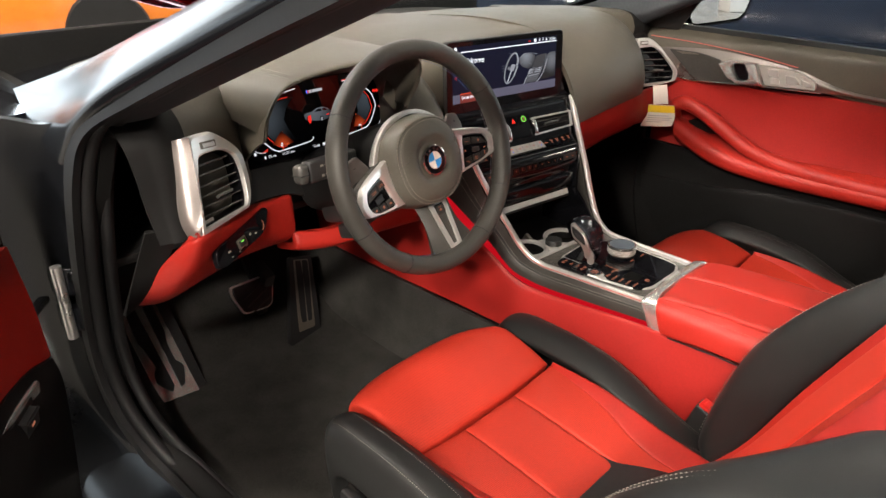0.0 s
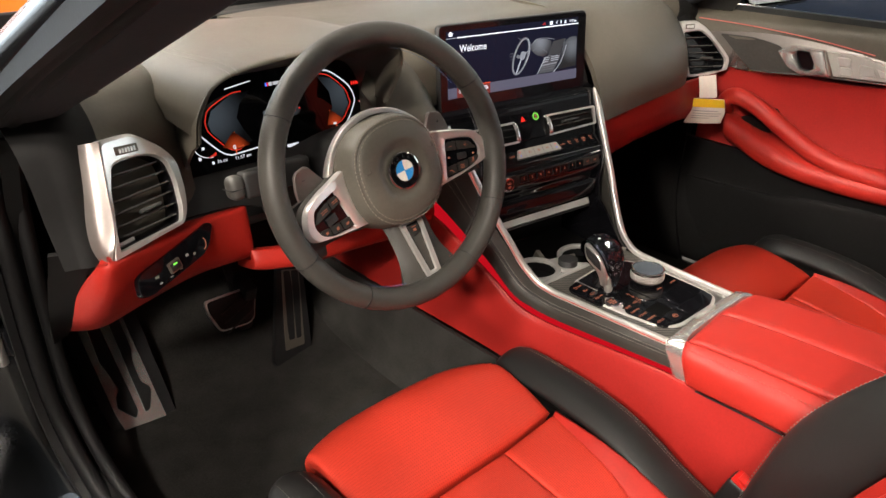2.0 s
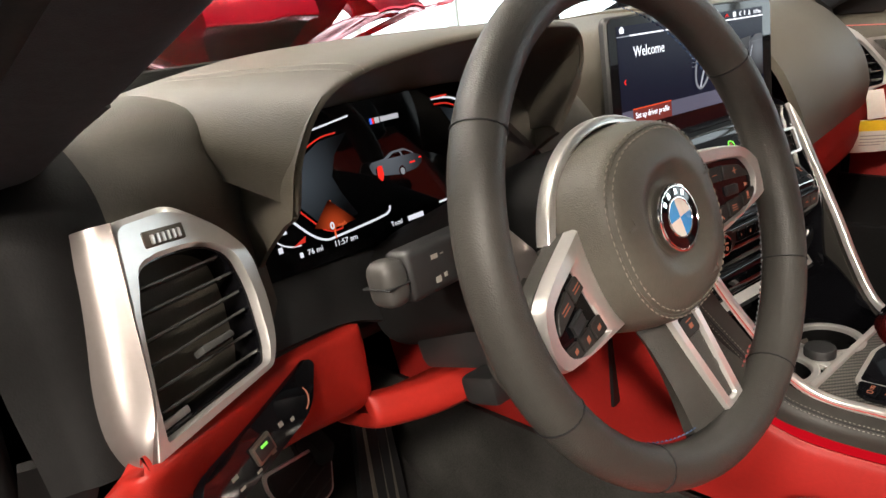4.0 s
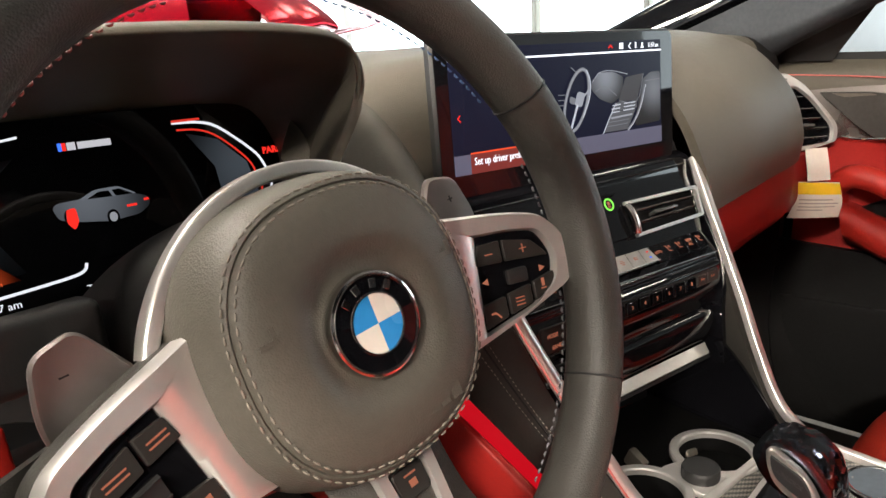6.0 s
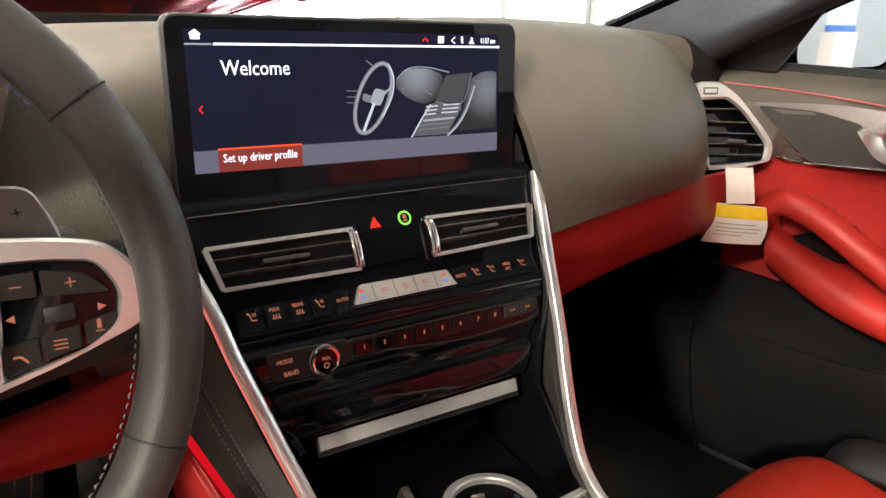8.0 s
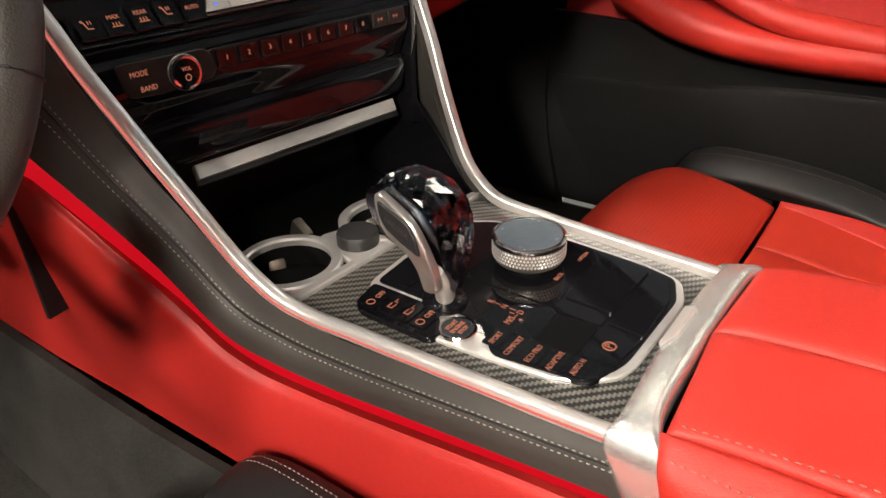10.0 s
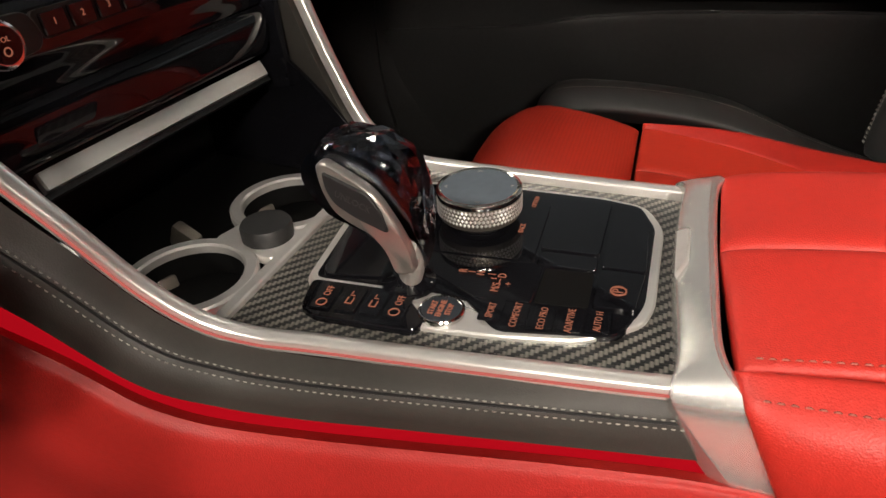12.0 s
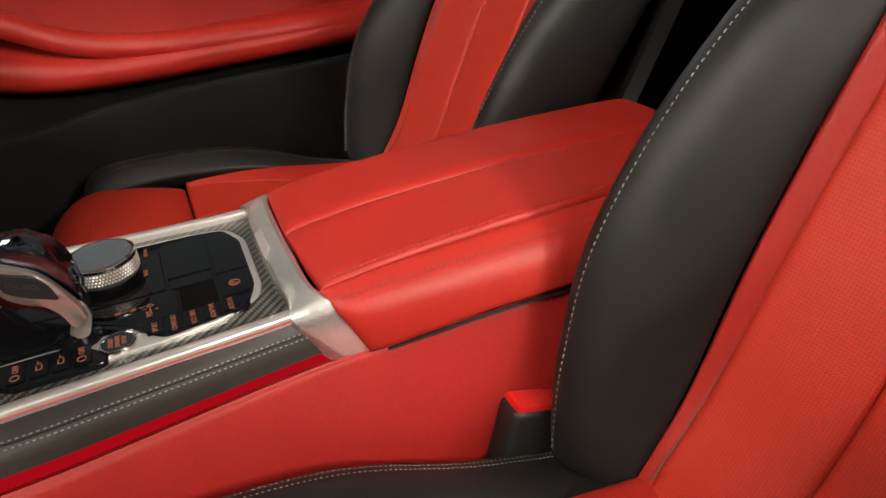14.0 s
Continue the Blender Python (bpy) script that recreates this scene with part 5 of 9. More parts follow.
    stroke([(0.112, 0.018), (0.138, 0.019)], 0.0004, 2, 0.0003, 4)
    # screen in the drawing and the stack below it
    shape([(0.069, 0.000), (0.098, -0.002), (0.1095, 0.026), (0.0805, 0.0235)], 0, 0.0004, 0.002)
    stroke([(0.069, 0.000), (0.098, -0.002), (0.1095, 0.026)], 0.0004, 2, 0.0006, 8)
    shape([(0.058, -0.010), (0.098, -0.009), (0.098, -0.003), (0.066, -0.001)], 1, 0.0004, 0.001)
    shape([(0.045, -0.030), (0.082, -0.030), (0.096, -0.010), (0.058, -0.010)], 1, 0.0004, 0.001)
    for y in (-0.004, -0.0075, -0.011):
        stroke([(0.060 + 0.3 * y, y), (0.073 + 0.3 * y, y + 0.0005)], 0.00055, 4, 0.0006, 4)
        stroke([(0.079 + 0.3 * y, y + 0.001), (0.097 + 0.3 * y, y + 0.0015)], 0.00055, 4, 0.0006, 4)
    stroke([(0.056, -0.0165), (0.090, -0.0150)], 0.0009, 3, 0.0006, 4)
    for y in (-0.0205, -0.0245):
        stroke([(0.052 + 0.3 * (y + 0.02), y), (0.085 + 0.5 * (y + 0.02), y + 0.001)], 0.0004, 2, 0.0006, 4)
    stroke([(0.064, -0.002), (0.055, -0.014), (0.0435, -0.031)], 0.0006, 4, 0.0007, 10)
    stroke([(0.112, 0.014), (0.103, -0.008), (0.093, -0.022), (0.082, -0.031)], 0.0014, 2, 0.0007, 12)
    stroke([(0.113, 0.014), (0.104, -0.008), (0.094, -0.022), (0.083, -0.031)], 0.0004, 4, 0.0009, 12)
    # wheel, stalks and spokes
    ring = [(0.0055 + 0.0155 * math.cos(a) + 0.0095 * math.sin(a), 0.005 + 0.0295 * math.sin(a)) for a in [2 * math.pi * i / 48 for i in range(48)]]
    for w, k, lift in ((0.0019, 2, 0.0010), (0.0007, 3, 0.0012)):
        part("drawn_cockpit", sweep([up_by(top, lift) @ V(*p, 0) for p in ring], [(-w, 0), (-w, 0.0001), (w, 0.0001), (w, 0)], m.col[2].to_3d(), closed=True, raw=True), tone[k], th)
    stroke([(0.0135, -0.012), (0.0235, 0.006), (0.0255, 0.022), (0.0205, 0.034)], 0.0006, 4, 0.0014)
    shape([(0.001, 0.001), (0.012, -0.002), (0.018, 0.011), (0.007, 0.014)], 3, 0.0014, 0.003)
    shape([(-0.006, 0.004), (0.001, 0.001), (0.004, 0.007), (-0.004, 0.010)], 2, 0.0016)
    stroke([(0.006, 0.001), (0.000, -0.012), (-0.005, -0.023)], 0.0013, 4, 0.0016, 8)
    stroke([(0.016, 0.009), (0.023, 0.014)], 0.0010, 3, 0.0016, 4)
    for y in (0.012, 0.007, 0.002):
        stroke([(-0.020, y), (-0.009, y - 0.0005)], 0.0004, 2, 0.0010, 4)
    stroke([(-0.001, 0.037), (0.008, 0.031)], 0.0005, 2, 0.0010, 4)


screen()


def stack():
    th = thing("centre_stack", S(0, 0.05, 0.66), "gloss black centre stack with air vents and climate controls", "control panel")

    def panel(name, prof, label):
        """A gloss panel lofted across the stack from (out, up, left end, right end)."""
        f = surf([[S(le + (ri - le) * k / 4, d, z) for d, z, le, ri in prof] for k in range(5)])
        part(name, slab(f, 0.010, 16, 8 * len(prof), -1), M_GLOSS, th, label, 40)

    panel("upper_panel", [(0.020, 0.858, -0.172, 0.176), (0.040, 0.853, -0.172, 0.176), (0.046, 0.845, -0.171, 0.176), (0.051, 0.832, -0.168, 0.175), (0.064, 0.806, -0.160, 0.168), (0.076, 0.784, -0.152, 0.162), (0.081, 0.775, -0.150, 0.159)], "gloss black vent panel")
    panel("radio_panel", [(0.080, 0.757, -0.145, 0.155), (0.0985, 0.7555, -0.144, 0.155), (0.1015, 0.7525, -0.143, 0.154), (0.1035, 0.748, -0.142, 0.153), (0.1085, 0.744, -0.138, 0.151), (0.1105, 0.736, -0.134, 0.149), (0.1115, 0.722, -0.128, 0.145), (0.1085, 0.708, -0.122, 0.141), (0.1075, 0.700, -0.119, 0.139)], "gloss black radio panel")
    panel("lid_panel", [(0.1075, 0.699, -0.118, 0.139), (0.1120, 0.695, -0.116, 0.138), (0.1150, 0.688, -0.113, 0.136), (0.1165, 0.676, -0.106, 0.132), (0.1150, 0.667, -0.098, 0.127), (0.1060, 0.664, -0.096, 0.126)], "gloss black lid of the tray")
    part("edge_line", sweep([S(-0.160, 0.0475, 0.8445), S(0.172, 0.0475, 0.8445)], circle(0.0008, 6), raw=True), M_CHROME, th)
    # switches between the vents
    mv = axes(S(0, 0.0685, 0.806), SX, V(-SD.x * 0.55, -SD.y * 0.55, 1))
    part("switch_bridge", plate(rounded([(-0.024, -0.0185), (0.041, -0.0185), (0.046, 0.030), (-0.029, 0.030)], 0.003), 0.004, up_by(mv, -0.0045), 0.001), M_GLOSS, th)
    part("switch_key", plate(rounded([(-0.024, 0.0115), (0.0095, 0.0115), (0.0095, 0.0275), (-0.0255, 0.0275)], 0.002, 2), 0.0014, up_by(mv, -0.0006), 0.0005), M_GLOSS, th)
    part("switch_key", plate(rounded([(0.0105, 0.0115), (0.0415, 0.0115), (0.043, 0.0275), (0.0105, 0.0275)], 0.002, 2), 0.0014, up_by(mv, -0.0006), 0.0005), M_GLOSS, th)
    hz = up_by(mv, 0.0010)
    part("hazard_mark", plate([(-0.0102, 0.0145), (0.0010, 0.0145), (-0.0046, 0.0245)], 0.0003, hz, 0.0001), M_REDL, th, "red hazard triangle")
    rg = [hz @ V(0.0257 + 0.0058 * math.cos(2 * math.pi * i / 28), 0.0194 + 0.0058 * math.sin(2 * math.pi * i / 28), 0) for i in range(28)]
    part("safety_ring", sweep(rg, circle(0.0009, 6), mv.col[2].to_3d(), closed=True, raw=True), M_GREENL, th, "green lit ring")
    bars([(0.0257, 0.0206, 0.0036, 0.0042), (0.0257, 0.0170, 0.0046, 0.0014)], hz, M_AMBER, th)
    # pair of vents, silver-framed
    flat = [(-0.0016, -0.003), (0.0016, -0.003), (0.0016, 0.0012), (-0.0016, 0.0012)]
    for s in (-1, 1):
        tl, tr, br, bl = ((-0.1520, 0.0168), (-0.0280, 0.0160), (-0.0280, -0.0190), (-0.1445, -0.0168)) if s < 0 else ((0.0455, 0.0160), (0.1660, 0.0138), (0.1585, -0.0172), (0.0455, -0.0190))
        cx, cy = (tl[0] + tr[0] + br[0] + bl[0]) / 4, (tl[1] + tr[1] + br[1] + bl[1]) / 4
        # near-black sheet stands for the shade inside the vent opening
        v = part("vent", plate(rounded([bl, br, tr, tl], 0.002, 2), 0.002, up_by(mv, -0.0050)), M_SHADE_BLK, th, "silver-edged air vent")
        end = [tr, br] if s > 0 else [tl, bl]
        for pts, w in (((tl, tr), 1.0), ((bl, br), 1.0), (end, 1.25)):
            part("vent_bar", sweep([mv @ V(*p, 0.0035) for p in pts], [(x * w, y) for x, y in flat], mv.col[2].to_3d(), raw=True), M_SATIN, v, "satin silver vent bar")
        for q in (0.30, 0.66):
            pa = Vector(tl).lerp(Vector(bl), q)
            pb = Vector(tr).lerp(Vector(br), q)
            d = mv.to_3x3() @ V(*(pb - pa), 0)
            mm = axes(mv @ V(*((pa + pb) / 2), -0.002), d, mv.col[1].to_3d()) @ pose(0, 0, 0, -20)
            part("slat", block((d.length - 0.004, 0.0016, 0.008), mm, 0.0005, 1), M_SLAT, v)
        tab = mv @ pose(cx - 0.002, cy + 0.0005, 0.0005, -8, 0, 0)
        part("thumb_tab", block((0.040, 0.0040, 0.010), tab, 0.0014), M_SLAT, v, "grey plastic thumb tab")
        # knurled wheel at the inner end
        kx = 0.0472 if s > 0 else -0.0296
        for k in range(2):
            line = [mv @ V(kx + 0.0012 * (math.cos(q) - 1) * s, 0.0165 * math.sin(q) - 0.0015, 0.0045 * math.cos(q) + 0.0030) for q in [-1.25 + 2.5 * i / 14 for i in range(15)]]
            if k == 0:
                wheel = part("thumb_wheel", sweep(line, [(-0.0042, -0.004), (0.0042, -0.004), (0.0042, 0.0006), (0.0030, 0.0016), (-0.0030, 0.0016), (-0.0042, 0.0006)], mv.col[2].to_3d(), raw=True), M_CHROME, v, "knurled chrome thumb wheel", 50)
            else:
                bm = bmesh.new()
                for i, (p, d) in enumerate(even(line, 0.0018)):
                    o = mv.col[2].to_3d()
                    for q in range(3):
                        c = p + mv.col[0].to_3d() * (-0.0026 + 0.0026 * q) + o * 0.0014 + d * (0.0009 * (q % 2))
                        vs = [bm.verts.new(c + w) for w in (mv.col[0].to_3d() * 0.0012, d * 0.0010, mv.col[0].to_3d() * -0.0012, d * -0.0010)]
                        tip = bm.verts.new(c + o * 0.0008)
                        for j in range(4):
                            bm.faces.new((vs[j], vs[(j + 1) % 4], tip))
                tagged(part("knurl", bm, M_SATIN, v, "", 10), kind="stuff")
    # climate row: a tilted shelf of keys round a silver bar
    mc = axes(S(0.0, 0.0885, 0.770), SX, V(-SD.x, -SD.y, 1))
    part("key_shelf", plate(rounded([(-0.1405, -0.0150), (0.1570, -0.0205), (0.1620, 0.0110), (-0.1380, 0.0110)], 0.004), 0.006, up_by(mc, -0.0085), 0.001), M_GLOSS, th)
    # chrome line drawn in for the reflection along the gloss shelf's edge
    part("shelf_glint", sweep([mc @ V(-0.1395, -0.0145, -0.0025), mc @ V(0.1560, -0.0200, -0.0025)], circle(0.0008, 6), raw=True), M_CHROME, th, "thin bright line for the reflection on the shelf edge")
    fc = up_by(mc, -0.0025)
    silver = part("temperature_bar", plate(rounded([(-0.0425, -0.0090), (0.0612, -0.0090), (0.0562, 0.0075), (-0.0322, 0.0090)], 0.0015), 0.0050, fc, 0.0012), M_DARKS, th, "satin silver temperature bar")
    fs = up_by(fc, 0.0052)
    part("bar_edge", sweep([fc @ V(-0.0425, -0.0092, 0.0046), fc @ V(0.0612, -0.0092, 0.0046)], circle(0.0010, 6), raw=True), M_CHROME, silver)
    for k in range(4):
        x = -0.0215 + 0.0205 * k
        bars([(x, 0.0, 0.0004, 0.015)], fs, M_PLAST, silver, "joint")
    for dx, kind in ((-0.0325, 0), (-0.0110, 1), (0.0095, 2), (0.0300, 1), (0.0505, 0)):
        if kind == 0:
            bars([(dx, 0.0030, 0.0034, 0.0016)], fs, M_REDL, silver)
            bars([(dx, -0.0035, 0.0034, 0.0016)], fs, M_BLUEL, silver)
        elif kind == 1:
            bars([(dx, 0.0010, 0.0055, 0.0007), (dx, -0.0010, 0.0055, 0.0007), (dx - 0.002, 0.0, 0.0007, 0.0036)], fs, M_AMBER, silver)
        else:
            bars([(dx, 0.0020, 0.0044, 0.0007), (dx, 0.0, 0.0070, 0.0007), (dx, -0.0020, 0.0044, 0.0007)], fs, M_AMBER, silver)
    words = {-0.1260: "", -0.1078: "MAX", -0.0883: "REAR", -0.0692: "", -0.0500: "AUTO", 0.0690: "AUTO", 0.0870: "", 0.1047: "", 0.1227: "MAX\nA/C", 0.1411: ""}
    for x, wd in words.items():
        part("key", plate(rounded([(x - 0.0087, -0.0115), (x + 0.0087, -0.0115), (x + 0.0087, 0.0090), (x - 0.0087, 0.0090)], 0.001, 2), 0.0022, fc, 0.0005), M_GLOSS, th)
        kf = up_by(fc, 0.0024)
        if wd:
            lettering(wd, 0.0048, at2(kf, x, -0.0005 if wd in ("AUTO", "MAX\nA/C") else 0.0030), M_AMBER, th, squeeze=0.85)
        if wd in ("MAX", "REAR"):
            bars([(x, -0.0046, 0.0074, 0.0007), (x - 0.0022, -0.0026, 0.0007, 0.0028), (x, -0.0026, 0.0007, 0.0028), (x + 0.0022, -0.0026, 0.0007, 0.0028)], kf, M_AMBER, th)
        elif not wd:
            # a small seated figure of strokes with three waves
            part("legend", sweep([kf @ V(x - 0.0024, 0.0030, 0), kf @ V(x - 0.0012, -0.0026, 0), kf @ V(x + 0.0026, -0.0030, 0)], circle(0.00045, 5), mc.col[2].to_3d(), raw=True), M_AMBER, th)
            bars([(x + 0.0004, 0.0020, 0.0007, 0.0030), (x + 0.0022, 0.0020, 0.0007, 0.0030), (x - 0.0034, 0.0034, 0.0016, 0.0016)], kf, M_AMBER, th)
    # radio row
    mr = axes(S(0.0, 0.1120, 0.733), SX, V(-SD.x * 0.1, -SD.y * 0.1, 1))
    part("key_strip", plate(rounded([(-0.052, -0.0060), (0.1440, -0.0050), (0.1440, 0.0085), (-0.056, 0.0100)], 0.004), 0.0030, up_by(mr, -0.0030), 0.001), M_KEYS, th, "satin black key strip")
    part("key_strip", plate(rounded([(-0.1215, -0.0105), (-0.095, -0.0125), (-0.055, -0.0100), (-0.050, -0.002), (-0.0560, 0.0115), (-0.1260, 0.0130)], 0.006), 0.0030, up_by(mr, -0.0032), 0.001), M_KEYS, th, "satin black key strip")
    fr = up_by(mr, 0.0002)
    for k in range(8):
        x = -0.0430 + 0.01915 * k
        part("key", plate(rounded([(x - 0.0080, -0.0044), (x + 0.0080, -0.0044), (x + 0.0080, 0.0080), (x - 0.0080, 0.0080)], 0.001, 2), 0.0022, fr, 0.0006), M_GLOSS, th)
        lettering(str(k + 1), 0.0055, at2(up_by(fr, 0.0023), x, 0.0020), M_AMBER, th, "lettering")
    for x in (0.112, 0.1302):
        part("key", plate(rounded([(x - 0.0085, -0.0040), (x + 0.0085, -0.0040), (x + 0.0085, 0.0075), (x - 0.0085, 0.0075)], 0.001, 2), 0.0014, fr, 0.0006), M_KEYS, th)
        bars([(x, 0.0022, 0.0060, 0.0007), (x - 0.0026, 0.0022, 0.0007, 0.0030), (x + 0.0012, 0.0022, 0.0007, 0.0030)], up_by(fr, 0.0016), M_AMBER, th)
    lettering("MODE", 0.0054, at2(fr, -0.1105, 0.0046), M_AMBER, th, squeeze=0.85)
    lettering("BAND", 0.0054, at2(fr, -0.1058, -0.0060), M_AMBER, th, squeeze=0.85)
    kn = at2(mr, -0.0780, -0.0012, -0.006)
    knob = part("volume_knob", lathe([(0.0120, 0), (0.0124, 0.002), (0.0124, 0.0085), (0.0118, 0.0100), (0.0100, 0.0104)], kn, 48), M_CHROME, th, "knurled chrome volume knob")
    part("knob_face", lathe([(0.0100, 0.0090), (0.0098, 0.0106), (0.0001, 0.0110)], kn, 32), M_GLOSS, knob)
    lettering("VOL", 0.0040, at2(kn, 0, 0.0026, 0.0111), M_AMBER, knob)
    ring = [at2(kn, 0.0021 * math.cos(q), -0.0034 + 0.0021 * math.sin(q), 0.0111).translation for q in [2 * math.pi * i / 14 for i in range(14)]]
    part("legend", sweep(ring, circle(0.0004, 5), mr.col[2].to_3d(), closed=True, raw=True), M_AMBER, knob)
    bm = bmesh.new()
    for row in range(3):
        for i in range(40):
            q = 2 * math.pi * (i + 0.5 * (row % 2)) / 40
            o, t_ = kn.to_3x3() @ V(math.cos(q), math.sin(q), 0), kn.to_3x3() @ V(-math.sin(q), math.cos(q), 0)
            p, up = kn @ V(0.0124 * math.cos(q), 0.0124 * math.sin(q), 0.0030 + 0.0022 * row), kn.col[2].to_3d()
            vs = [bm.verts.new(p + w) for w in (t_ * 0.0009, up * 0.0013, t_ * -0.0009, up * -0.0013)]
            tip = bm.verts.new(p + o * 0.0006)
            for j in range(4):
                bm.faces.new((vs[j], vs[(j + 1) % 4], tip))
    tagged(part("knurl", bm, M_SATIN, knob, "", 10), kind="stuff")
    # slim slot and the silver bar along the tray's lid
    ml = axes(S(0.0, 0.1180, 0.683), SX, V(SD.x * 0.2, SD.y * 0.2, 1))
    part("slot", plate(rounded([(-0.082, -0.0050), (-0.040, -0.0050), (-0.036, 0.0040), (-0.078, 0.0040)], 0.002), 0.0016, up_by(ml, -0.0022), 0.0006), M_GLOSS, th, "gloss black slot flap")
    mb = axes(S(0.0160, 0.1185, 0.656), SX, V(-SD.x, -SD.y, 1))
    part("tray_bar", plate([(-0.1045, -0.0028), (0.1020, -0.0040), (0.1055, 0.0080), (-0.1025, 0.0090)], 0.006, up_by(mb, -0.006), 0.0012), M_SATIN, th, "satin silver bar on the tray lid")
    part("bar_lip", plate([(-0.1060, -0.0070), (0.1030, -0.0080), (0.1030, -0.0042), (-0.1060, -0.0030)], 0.004, up_by(mb, -0.007), 0.0008), M_RUB, th, "black lip under the bar")
    # flanks of the stack, gloss black
    for s in (-1, 1):
        e = [(0.172, 0.02, 0.856), (0.172, 0.046, 0.847), (0.162, 0.070, 0.800), (0.150, 0.098, 0.756), (0.132, 0.112, 0.722), (0.114, 0.116, 0.690), (0.098, 0.116, 0.655)]
        if s > 0:
            e = [(0.177, 0.02, 0.856), (0.177, 0.046, 0.847), (0.169, 0.070, 0.800), (0.158, 0.100, 0.756), (0.149, 0.114, 0.722), (0.140, 0.120, 0.690), (0.128, 0.132, 0.640)]
        fl = surf([[S(s * x, d, z) for x, d, z in e], [S(s * (x + 0.004), -0.05, z - 0.03) for x, d, z in e]])
        part("flank", slab(fl, 0.006, 8, 24, s), M_GLOSS, th)


stack()


# ---- centre console ----
def console():
    th = thing("centre_console", (0.02, -0.35, 0.27), "centre console with carbon plate, silver trims and red sides", "console")
    # side trims: silver bands sweeping down from the stack
    right = [(0.211, -0.072, 0.850), (0.205, -0.0835, 0.830), (0.1890, -0.118, 0.7686), (0.1755, -0.1496, 0.7107), (0.1615, -0.1764, 0.6595), (0.1505, -0.203, 0.615), (0.1440, -0.226, 0.596), (0.1375, -0.250, 0.589), (0.1330, -0.29, 0.588), (0.1270, -0.35, 0.588), (0.1190, -0.468, 0.588)]
    left = [(-0.156, -0.058, 0.845), (-0.1391, -0.0864, 0.7914), (-0.1320, -0.1040, 0.757), (-0.1235, -0.1210, 0.724), (-0.1153, -0.1395, 0.691), (-0.1080, -0.1600, 0.660), (-0.1000, -0.1840, 0.624), (-0.0935, -0.208, 0.601), (-0.0875, -0.236, 0.590), (-0.0835, -0.27, 0.588), (-0.0805, -0.34, 0.588), (-0.0755, -0.43, 0.588), (-0.0725, -0.468, 0.588)]

    def inward(p):
        """The driver's side narrows towards the front of the tunnel."""
        x, y, z = p
        steps = ((-1.2, 0.0), (-0.72, 0.001), (-0.52, 0.006), (-0.47, 0.0105), (-0.34, 0.0155), (-0.2, 0.0165), (1.0, 0.0165))
        for (y0, d0), (y1, d1) in zip(steps, steps[1:]):
            if y0 <= y <= y1:
                return (x + d0 + (d1 - d0) * (y - y0) / (y1 - y0), y, z)
        return p

    for s, line in ((1, right), (-1, left)):
        up = V(-0.5 * s, -0.25, 1).normalized()
        part("trim_band", sweep(line, [(-0.0050, -0.006), (0.0050, -0.006), (0.0050, 0.0004), (0.0038, 0.0020), (0.0, 0.0026), (-0.0038, 0.0020), (-0.0050, 0.0004)], (0, -0.45, 1), 120), M_SATIN, th, "satin silver trim band", 50)
        glowl = [V(*p) + V(s * 0.0062, 0, -0.0022) for p in line]
        part("ambient_strip", sweep(glowl, circle(0.0008, 6), (0, -0.45, 1), 80), M_AMB, th, "thin red ambient light strip")
    # leather sides under the trims
    for s in (-1, 1):
        if s < 0:
            a = [(-0.172, -0.062, 0.832), (-0.160, -0.092, 0.772), (-0.143, -0.122, 0.703), (-0.128, -0.158, 0.648), (-0.117, -0.192, 0.603), (-0.110, -0.226, 0.587), (-0.107, -0.262, 0.583), (-0.102, -0.33, 0.583), (-0.085, -0.485, 0.582)]
            b = [(-0.205, 0.03, 0.760), (-0.188, -0.03, 0.720), (-0.170, -0.085, 0.672), (-0.152, -0.135, 0.622), (-0.141, -0.183, 0.575), (-0.132, -0.225, 0.560), (-0.124, -0.27, 0.554), (-0.116, -0.33, 0.553), (-0.092, -0.490, 0.553)]
        else:
            a = [(0.212, -0.070, 0.84), (0.196, -0.110, 0.770), (0.180, -0.142, 0.705), (0.162, -0.176, 0.643), (0.151, -0.205, 0.602), (0.145, -0.237, 0.586), (0.140, -0.277, 0.582), (0.135, -0.33, 0.583), (0.125, -0.46, 0.584)]
            b = [(0.23, 0.08, 0.70), (0.215, 0.05, 0.665), (0.195, 0.0, 0.630), (0.177, -0.07, 0.592), (0.166, -0.13, 0.562), (0.160, -0.18, 0.550), (0.157, -0.24, 0.546), (0.155, -0.33, 0.551), (0.148, -0.485, 0.566)]
        if s < 0:
            a, b = [inward(p) for p in a], [inward(p) for p in b]
        rows = []
        for i, (p, q) in enumerate(zip(a, b)):
            p, q = V(*p), V(*q)
            bulge = V(s * 0.006, -0.002, 0.003) * (1.0 if i < 8 else 0.2)
            rows.append([p, p.lerp(q, 0.33) + bulge, p.lerp(q, 0.66) + bulge, q])
        f = surf(rows)
        part("leather_side", slab(f, 0.01, 60, 14, s), M_CONS, th, "black leather side with twin seams", 60)
        if s < 0:
            for v in (0.31, 0.455):
                pts = [f(u / 40, v) + 0.0010 * V(s, 0, 0.4).normalized() for u in range(41)]
                part("stitching", stitches(pts, (s, -0.2, 0.4), lift=0.0004), M_STITCH, th)
            pts = [f(u / 40, 0.385) - 0.0002 * V(s, 0, 0.4) for u in range(41)]
            part("seam", sweep(pts, circle(0.0009, 6), (s, 0, 0.4), raw=True), M_RUB, th)
        # red side panel
        o = 0.0 if s < 0 else 0.036
        w = 0.0 if s < 0 else 0.026
